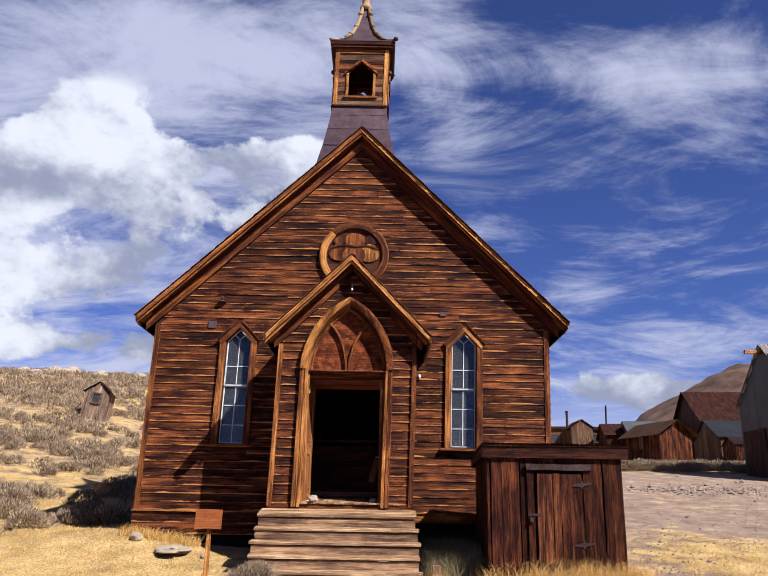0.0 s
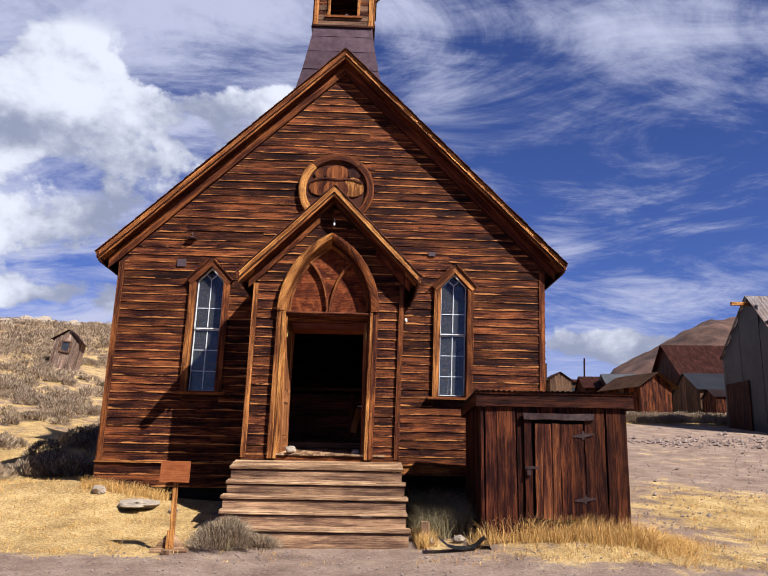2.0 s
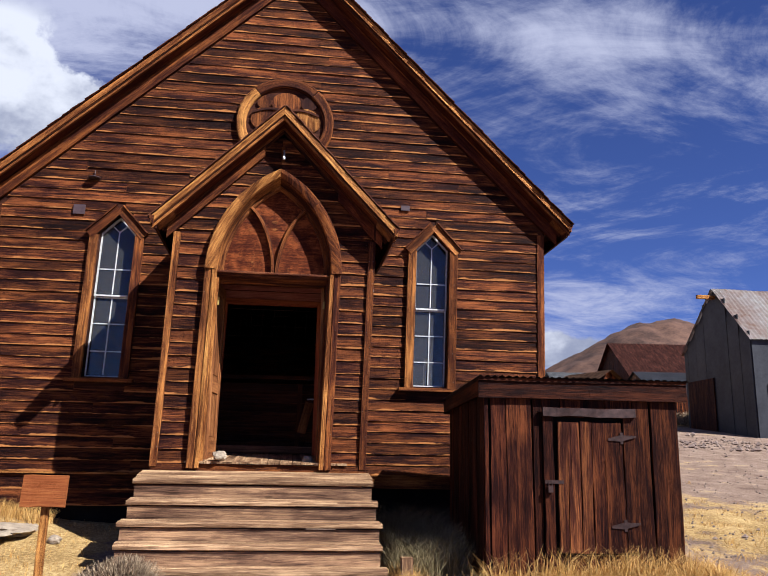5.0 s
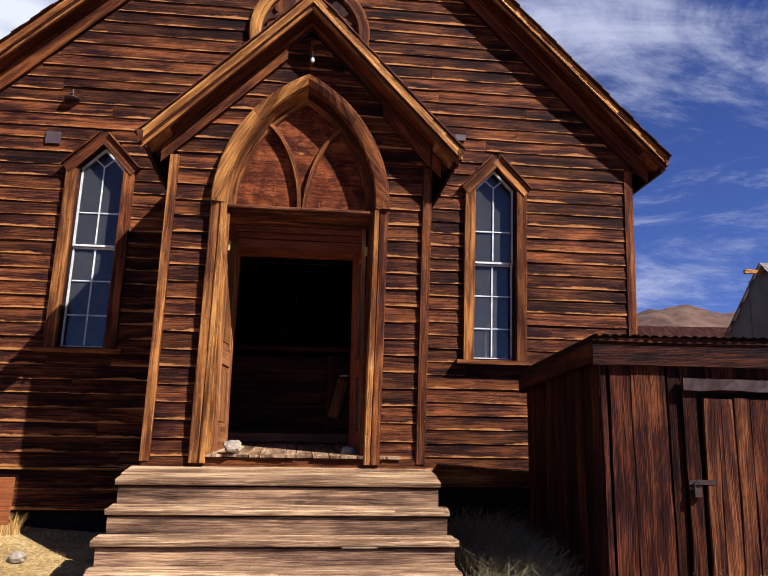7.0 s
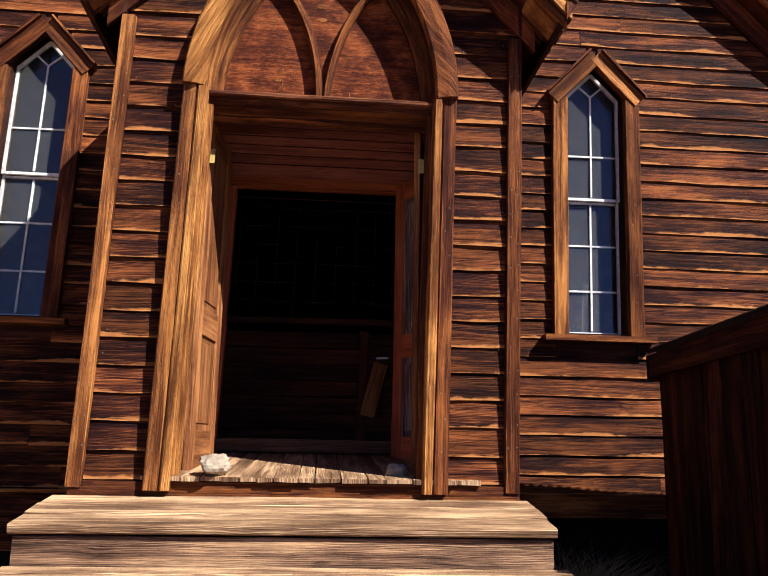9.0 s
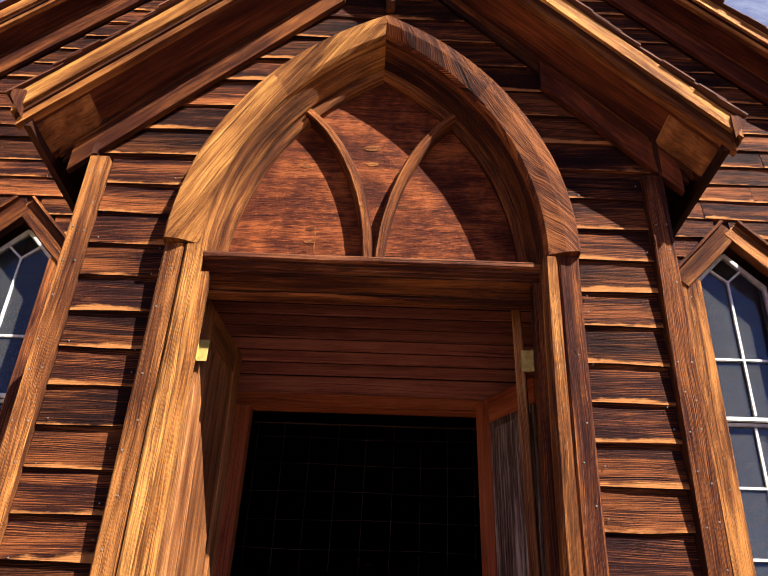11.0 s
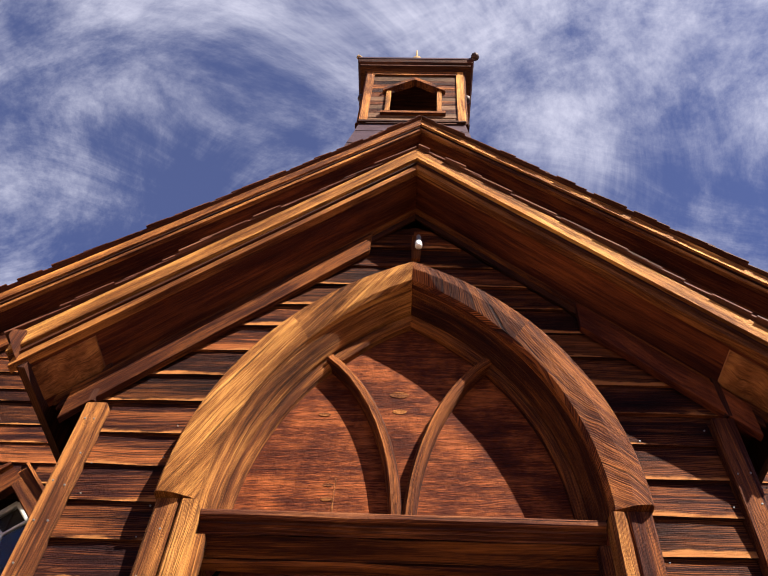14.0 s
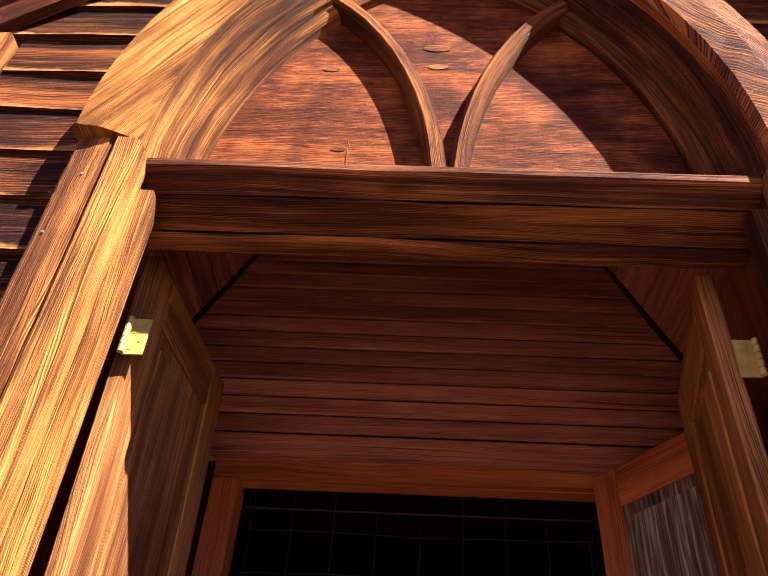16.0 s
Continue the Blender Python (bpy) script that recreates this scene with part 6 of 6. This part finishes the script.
        bm.faces.new((f[i], g[i], g[j], f[j]))
    bmesh.ops.recalc_face_normals(bm, faces=bm.faces)
    uv_world(bm, "z")
    body = part("wall", bm, wall, b, m=m0)
    # upright boards or sheets on the two sides towards the path
    if board:
        y = 0.0
        while y < D:
            w = min(board * rng.uniform(0.8, 1.2), D - y)
            ym = y + w / 2
            top = wall_h + (rise * ym / yr if ym < yr else rise * (D - ym) / (D - yr)) - 0.08
            bb = bmesh.new()
            box_bm(bb, (-0.03 - rng.uniform(0, 0.02), y + 0.01, -0.5), (-0.004, y + w - 0.01, top))
            bmesh.ops.recalc_face_normals(bb, faces=bb.faces)
            uv_world(bb, "z")
            part("board", bb, wall, body, m=m0)
            y += w
        x = 0.0
        while x < L:
            w = min(board * rng.uniform(0.8, 1.2), L - x)
            bb = bmesh.new()
            box_bm(bb, (x + 0.01, -0.03 - rng.uniform(0, 0.02), -0.5), (x + w - 0.01, -0.004, wall_h))
            bmesh.ops.recalc_face_normals(bb, faces=bb.faces)
            uv_world(bb, "z")
            part("board", bb, wall, body, m=m0)
            x += w
    for ya, za, yb, zb in ((-over, wall_h - over * rise / yr, yr, wall_h + rise), (yr, wall_h + rise, D + over, wall_h - over * rise / (D - yr))):
        bm = bmesh.new()
        n = Vector((0, -(zb - za), yb - ya)).normalized()
        cols = int((L + 2 * over) / (0.09 if metal else 0.5)) + 1
        rows = 6
        vs = []
        for i in range(cols + 1):
            for j in range(rows + 1):
                fr = j / rows
                p = Vector((-over + (L + 2 * over) * i / cols, ya + (yb - ya) * fr, za + (zb - za) * fr))
                o = 0.05 + (0.02 if metal and i % 2 else 0.0) + 0.02 * noise.noise((p.x, p.y, 3))
                vs.append(bm.verts.new(p + n * o))
        for i in range(cols):
            for j in range(rows):
                a = i * (rows + 1) + j
                bm.faces.new((vs[a], vs[a + rows + 1], vs[a + rows + 2], vs[a + 1]))
        bmesh.ops.solidify(bm, geom=list(bm.faces), thickness=0.07)
        bmesh.ops.recalc_face_normals(bm, faces=bm.faces)
        uv = bm.loops.layers.uv.verify()
        for fc in bm.faces:
            for l in fc.loops:
                l[uv].uv = (l.vert.co.y * 1.3, l.vert.co.x)
        part("roof_slope", bm, roof, b, m=m0)
    for sd, a, w, z0, z1, mt in doors:
        bb = bmesh.new()
        if sd == "gable":
            box_bm(bb, (-0.09, a, z0), (-0.052, a + w, z1))
        else:
            box_bm(bb, (a, -0.09, z0), (a + w, -0.052, z1))
        bmesh.ops.recalc_face_normals(bb, faces=bb.faces)
        uv_world(bb, "z")
        part("door", bb, mt, b, "plank door", m0)
    for sd, a, w, z0, z1 in windows:
        def bx(lo, hi):
            return (lo, hi) if sd != "gable" else ((lo[1], lo[0], lo[2]), (hi[1], hi[0], hi[2]))
        bb = bmesh.new()
        for lo, hi in (((a - 0.07, -0.11, z0 - 0.07), (a, -0.05, z1 + 0.07)), ((a + w, -0.11, z0 - 0.07), (a + w + 0.07, -0.05, z1 + 0.07)), ((a, -0.11, z1), (a + w, -0.05, z1 + 0.07)), ((a, -0.11, z0 - 0.07), (a + w, -0.05, z0))):
            box_bm(bb, *bx(lo, hi))
        bmesh.ops.recalc_face_normals(bb, faces=bb.faces)
        uv_world(bb)
        fr = part("window", bb, "barnwood", b, "", m0)
        bb = bmesh.new()
        box_bm(bb, *bx((a, -0.075, z0), (a + w, -0.055, z1)))
        part("pane", bb, "darkpane", fr, "", m0)
    return b, m0


M["darkpane"] = plain("dusty_dark_pane", (0.02, 0.022, 0.025), (0.05, 0.052, 0.055), 4, 0.25)
M["roofred"] = wood("red_brown_shingle_roof", (0.018, 0.0066, 0.005), (0.05, 0.017, 0.012), (0.11, 0.042, 0.028), vary=0.2, fine=9)
M["greyroof"] = plain("dark_grey_sheet_roof", (0.030, 0.031, 0.036), (0.052, 0.053, 0.060), 0.8, 0.6, 0.3)
M["rustmetal"] = plain("rust_streaked_metal_roof", (0.20, 0.10, 0.06), (0.42, 0.40, 0.38), 0.55, 0.55, 0.3)

barn, bm0 = gabled("metal_barn", (17.3, 30.3, 2.45), 9.0, 4.75, 3.75, 2.3, 0.0, "tall grey corrugated-metal barn with a dark plank door", "corr", "rustmetal", 0.8, 0.12, "barn", True, doors=(("gable", 2.55, 1.95, 0.3, 2.5, "dark"),), windows=(("front", 0.6, 0.5, 1.4, 2.0),), asym=0.46)
bb = bmesh.new()
box_bm(bb, (-0.75, 2.1, 5.66), (0.4, 2.24, 5.80))
bmesh.ops.recalc_face_normals(bb, faces=bb.faces)
uv_world(bb)
part("hoist_beam", bb, "pale", barn, "projecting pale hoist beam", bm0)
gabled("red_roof_house", (22.9, 52, 4.9), 12, 8, 2.45, 2.65, -6, "long wooden house with a red-brown shingle roof", "dark", "roofred", 0.4, 0.3, "house")
gabled("log_cabin", (15.75, 47.0, 4.45), 3.2, 2.2, 1.40, 0.70, -71, "low wooden cabin with an ochre shingle roof", "clap", "barnwood", 0.35, 0.35, "cabin", windows=(("front", 1.5, 0.2, 0.6, 1.15),))
gabled("lean_shed", (20.9, 45.5, 4.3), 5, 4.5, 1.5, 1.15, -4, "brown plank shed with a dark grey metal roof", "barnwood", "greyroof", 0.3, 0.15, "shed", windows=(("front", 0.9, 0.5, 0.4, 0.95),))
gabled("small_shed", (20.7, 43.2, 4.0), 2.0, 1.8, 1.15, 0.45, -4, "tiny red-brown plank shed with a rusty roof", "clap", "iron", 0.2, 0.1, "shed")
gabled("tin_roof_shed", (19.0, 56, 5.7), 3.6, 4.4, 1.25, 1.05, -8, "small shed under a light metal roof", "dark", "corrlight", 0.3, 0.15, "shed", True)
gabled("dark_cabin", (17.9, 58, 5.7), 5.0, 4.4, 1.3, 1.0, -8, "dark cabin with a red-brown roof", "dark", "roofred", 0.3, 0.2, "cabin")
cab, cm0 = gabled("tan_cabin", (17.95, 62, 6.3), 2.6, 1.75, 1.65, 0.6, 91, "sunlit tan plank cabin with a stove pipe", "barnwood", "shingle", 0.22, 0.15, "cabin")
bb = bmesh.new()
lathe(bb, (0.5, 1.9, 1.4), [(0.10, 0), (0.10, 1.5), (0.13, 1.5), (0.13, 1.6)], 10)
part("stove_pipe", bb, "iron", cab, "rusty stove pipe", cm0)
gabled("long_cabin", (14.0, 64, 6.4), 5.6, 3.0, 1.55, 0.35, -4, "long sunlit plank cabin", "barnwood", "dark", 0.25, 0.2, "cabin", windows=(("front", 4.2, 0.6, 0.5, 1.1), ("front", 0.9, 0.6, 0.5, 1.1)))
bm = bmesh.new()
tube(bm, [(20.25, 66, 6.0), (20.3, 66, 8.6), (20.36, 66, 10.3)], 0.07, 6)
part("utility_pole", bm, "dark", label="thin bare wooden pole among the cabins", category="pole")

M["outwood"] = wood("sunworn_outhouse_wood", (0.05, 0.03, 0.02), (0.17, 0.105, 0.07), (0.36, 0.26, 0.19), vary=0.9, fine=60)

# leaning outhouse on the hillside
oh, om0 = gabled("outhouse", (-13.62, 39.4, ground_z(-14.2, 40) - 0.05), 1.3, 1.18, 1.30, 0.5, 98, "leaning grey plank outhouse among sagebrush", "outwood", "dark", 0.16, 0.14, "outhouse", windows=(("gable", 0.42, 0.36, 0.75, 1.2),))
oh.matrix_basis = WORLD[oh] @ pose(0, 0, 0, 9, 0, 0)


# ---- the far hill ----
def build_hill():
    xs = np.concatenate([np.linspace(90, 330, 130), np.linspace(338, 700, 40)])
    ys = np.linspace(300, 560, 60)
    prof_x = (90, 125, 146, 158, 169, 184, 196, 204, 213, 226, 250, 300, 420, 700)
    prof_z = (8, 34, 52.5, 60, 66.5, 75, 81.5, 84, 84.5, 87.5, 83, 88, 80, 30)
    bm = bmesh.new()
    vs = []
    for y in ys:
        for x in xs:
            xe = x * 420 / y
            f = math.exp(-((y - 420) / 95) ** 2)
            z = 8 + (float(np.interp(xe, prof_x, prof_z)) - 8) * f
            z = 8 + (z - 8) * 0.975 + (4.0 * noise.noise((x * 0.035, y * 0.035, 0)) + 2.6 * noise.noise((x * 0.12, y * 0.12, 3)) + 1.2 * noise.noise((x * 0.3, y * 0.3, 7))) * f * 0.6
            vs.append(bm.verts.new((x, y, z)))
    n = len(xs)
    for j in range(len(ys) - 1):
        for i in range(n - 1):
            bm.faces.new((vs[j * n + i], vs[j * n + i + 1], vs[(j + 1) * n + i + 1], vs[(j + 1) * n + i]))
    part("hill_backdrop", bm, "hill", None, "", smooth=True, kind="structure")
    bpy.data.objects["hill_backdrop"]["label"] = "bare brown rocky hill behind the town"


build_hill()

# ---- plants and loose stones ----
def blades(verts, faces, c, n, h, spread, lean, r, wide=0.006, curl=0.3):
    """Grass blades or twigs round the foot c."""
    for _ in range(n):
        a, d = r.uniform(0, 6.2832), spread * math.sqrt(r.random())
        x, y = c[0] + d * math.cos(a), c[1] + d * math.sin(a)
        z = c[2]
        b = r.uniform(0, 6.2832)
        hh = h * r.uniform(0.45, 1.15)
        ox, oy = lean * hh * math.cos(b) * r.random(), lean * hh * math.sin(b) * r.random()
        w = wide * r.uniform(0.6, 1.3)
        px, py = -math.sin(b + 1.1) * w, math.cos(b + 1.1) * w
        k = len(verts)
        verts += [(x - px, y - py, z - 0.02), (x + px, y + py, z - 0.02), (x + ox * 0.45 + px * 0.7, y + oy * 0.45 + py * 0.7, z + hh * 0.6), (x + ox * 0.45 - px * 0.7, y + oy * 0.45 - py * 0.7, z + hh * 0.6), (x + ox * (1 + curl), y + oy * (1 + curl), z + hh)]
        faces += [(k, k + 1, k + 2, k + 3), (k + 3, k + 2, k + 4)]


def bush(verts, faces, c, r_, h, n, r, leaf=0.03, thin=1.0):
    """A sagebrush clump: stems fanning from the foot, set with small upright leaves."""
    for _ in range(n):
        a = r.uniform(0, 6.2832)
        e = math.acos(1 - r.random() * 0.92)
        d = r_ * (0.55 + 0.45 * r.random()) * (1 + 0.25 * math.sin(3 * a + c[0]))
        x, y, z = c[0] + d * math.sin(e) * math.cos(a), c[1] + d * math.sin(e) * math.sin(a), c[2] + h * (0.15 + 0.85 * math.cos(e) * (0.7 + 0.3 * r.random()))
        b = r.uniform(0, 6.2832)
        l, w = leaf * r.uniform(0.7, 1.6), leaf * r.uniform(0.16, 0.34) * thin
        ux, uy, uz = 0.7 * math.sin(e) * math.cos(a), 0.7 * math.sin(e) * math.sin(a), 0.9
        px, py = math.cos(b) * w, math.sin(b) * w
        k = len(verts)
        verts += [(x - px, y - py, z), (x + px, y + py, z), (x + ux * l + px * 0.4, y + uy * l + py * 0.4, z + uz * l), (x + ux * l - px * 0.4, y + uy * l - py * 0.4, z + uz * l)]
        faces.append((k, k + 1, k + 2, k + 3))


def stuff(name, verts, faces, mat, label, category, kind="stuff", parent=None, m=None):
    me = bpy.data.meshes.new(name)
    me.from_pydata(verts, [], faces)
    me.update()
    return place(name, me, mat, parent, m, label, category, kind=kind)


def build_near_bush():
    x, y = -1.10, 11.98
    g = ground_z(x, y)
    r = random.Random(21)
    b = empty("sagebrush", (x, y, g), "grey-green sagebrush growing beside the steps", "bush")
    v, f = [], []
    for k in range(46):
        a, e = r.uniform(0, 6.2832), r.uniform(0.15, 1.35)
        d = Vector((math.sin(e) * math.cos(a), math.sin(e) * math.sin(a) * 0.8, math.cos(e)))
        blades(v, f, (x + d.x * 0.06, y + d.y * 0.06, g), 1, 0.34 * max(0.35, d.z), 0.02, 0.9, r, 0.006)
    stuff("stems", v, f, "weed", "", "", "", b)
    v, f = [], []
    bush(v, f, (x, y, g - 0.02), 0.42, 0.44, 7000, r, 0.036, 0.30)
    bush(v, f, (x + 0.42, y + 0.0, g - 0.02), 0.32, 0.22, 2600, r, 0.034, 0.30)
    bush(v, f, (x - 0.22, y - 0.08, g - 0.02), 0.30, 0.26, 2600, r, 0.034, 0.30)
    stuff("leaves", v, f, "twig", "", "", "", b)


build_near_bush()


def build_sage_field():
    r = random.Random(33)
    v, f = [], []
    n = 0
    while n < 3600:
        # west hillside, thinning to straw close to the church
        y = 17 + 78 * r.random() ** 1.35
        x = -4.8 - (y * 0.62) * r.random()
        if noise.noise((x * 0.42, y * 0.30, 9)) < (0.06 if y < 24 else (-0.08 if y < 45 else -0.22)):
            n += 1
            continue
        s = r.uniform(0.35, 0.8) * (1.25 if y > 45 else 1)
        k = 420 if y < 30 else (190 if y < 50 else 80)
        bush(v, f, (x, y, ground_z(x, y) - 0.05), s * 0.62, s * 0.62, k, r, 0.06 if y < 30 else (0.09 if y < 50 else 0.15), 0.7)
        n += 1
    # a close clump at the edge of the straw
    for x, y, s in ((-6.4, 16.2, 0.9), (-7.2, 17.0, 1.0), (-6.9, 15.2, 0.7), (-8.2, 16.4, 1.0), (-5.9, 18.0, 0.8), (-7.8, 18.4, 1.0), (-6.5, 19.3, 0.9)):
        bush(v, f, (x, y, ground_z(x, y) - 0.05), s * 0.55, s * 0.52, 2000, r, 0.05, 0.6)
    # along the foot of the town
    for _ in range(230):
        t = r.random()
        x, y = 9.5 + 13 * t + r.uniform(-1, 1), 38 + r.uniform(-1.2, 2.2) - 1.5 * t
        s = r.uniform(0.5, 0.95)
        bush(v, f, (x, y, ground_z(x, y) - 0.05), s * 0.75, s * 0.62, 520, r, 0.05, 1.3)
    for _ in range(60):
        x, y = r.uniform(9, 14), r.uniform(46, 54)
        bush(v, f, (x, y, ground_z(x, y) - 0.05), 0.6, 0.6, 60, r, 0.16)
    stuff("sagebrush_field", v, f, "sage", "grey-brown sagebrush covering the hillside", "shrubs")


build_sage_field()


def build_grass():
    r = random.Random(5)
    v, f = [], []
    for _ in range(5200):
        x, y = r.uniform(-7.5, 9.5), 10.8 + 10 * r.random() ** 1.5
        if abs(x) < 1.45 and 11.9 < y or (-HALF < x < HALF and y > FY) or (2.3 < x < 4.25 and 12.3 < y < 14.4):
            continue
        if r.random() > straw_at(x, y) ** 1.5:
            continue
        blades(v, f, (x, y, ground_z(x, y)), 7, 0.055 if x < 2 else 0.075, 0.09, 1.6, r, 0.0035)
    # taller straw along the foot of the shed, the west wall and the steps
    for _ in range(620):
        t = r.random()
        x, y = 2.15 + 2.35 * t, 12.10 - 0.36 * t - abs(r.gauss(0, 0.05 + 0.10 * t))
        blades(v, f, (x, y, ground_z(x, y)), 9 if t > 0.3 else 4, 0.13 + 0.07 * t if r.random() < 0.75 else 0.34, 0.06, 1.1, r, 0.0032)
    for _ in range(260):
        x, y = 4.35 + abs(r.gauss(0, 0.35)), 11.8 + r.gauss(0, 0.35)
        blades(v, f, (x, y, ground_z(x, y)), 10, 0.17, 0.08, 1.7, r, 0.0032)
    for _ in range(210):
        x, y = r.uniform(-4.1, -2.6), 15.0 - abs(r.gauss(0, 0.10))
        blades(v, f, (x, y, ground_z(x, y)), 8, 0.20, 0.06, 0.9, r, 0.003)
    for _ in range(120):
        x, y = 1.45 + abs(r.gauss(0, 0.12)), 12.3 + r.uniform(-0.25, 0.4)
        blades(v, f, (x, y, ground_z(x, y)), 8, 0.20, 0.06, 0.9, r, 0.003)
    stuff("straw_grass", v, f, "straw", "dry yellow straw grass", "grass")
    v, f = [], []
    for _ in range(420):
        x, y = 1.45 + r.random() * 0.8, 12.5 + r.random() * 2.3
        blades(v, f, (x, y, ground_z(x, y)), 12, 0.40, 0.08, 1.2, r, 0.0035, 0.5)
    stuff("dry_weeds", v, f, "weed", "dry weeds between the steps and shed, toned for shade", "weeds")


build_grass()


def build_stones():
    """Loose road stones, the clearest ones close to the path."""
    r = random.Random(12)
    verts, faces = [], []
    for _ in range(2600):
        if r.random() < 0.55:
            x, y = r.uniform(-6, 9), r.uniform(8.5, 12.0)
            s = r.uniform(0.006, 0.022)
        else:
            y = 12 + 22 * r.random()
            x = 4.6 + (y - 12) * 0.55 * r.uniform(0.1, 1.6)
            s = r.uniform(0.008, 0.03)
            if r.random() < 0.06:
                s *= 2.2
        if abs(x) < 1.4 and y > 12:
            continue
        z = ground_z(x, y)
        k = len(verts)
        for (a, b, c) in ((1, 0, 0), (0, 1, 0), (-1, 0, 0), (0, -1, 0), (0.2, 0.1, 0.8), (-0.2, -0.1, -0.6)):
            q = r.uniform(0.7, 1.3)
            verts.append((x + a * s * q, y + b * s * q, z + 0.3 * s + c * s * q))
        for i in range(4):
            faces.append((k + i, k + (i + 1) % 4, k + 4))
            faces.append((k + (i + 1) % 4, k + i, k + 5))
    stuff("road_stones", verts, faces, "rocks", "loose small stones on the dirt road", "stones")
    # a heap of rubble by the barn
    verts, faces = [], []
    for _ in range(420):
        t = r.random()
        x, y = 9.8 + 6.4 * t + r.gauss(0, 0.5), 27.2 + r.gauss(0, 1.1) * (0.4 + t)
        s = r.uniform(0.02, 0.07) * (1.9 if r.random() < 0.12 else 1)
        z = ground_z(x, y)
        k = len(verts)
        for (a, b, c) in ((1, 0, 0), (0, 1, 0), (-1, 0, 0), (0, -1, 0), (0.2, 0.1, 0.8), (-0.2, -0.1, -0.6)):
            q = r.uniform(0.7, 1.3)
            verts.append((x + a * s * q, y + b * s * q, z + 0.3 * s + c * s * q))
        for i in range(4):
            faces.append((k + i, k + (i + 1) % 4, k + 4))
            faces.append((k + (i + 1) % 4, k + i, k + 5))
    stuff("rubble", verts, faces, "rocks", "line of rubble stones near the metal barn", "rubble")
    # pale outcrops on the ridge
    for i in range(14):
        x, y = -r.uniform(26, 50), r.uniform(78, 93)
        boulder("outcrop", (x, y, ground_z(x, y) + 0.1), r.uniform(0.5, 1.3), 40 + i, "pale rock outcrop on the ridge", "rock", squash=0.6, group="ridge outcrops")


build_stones()
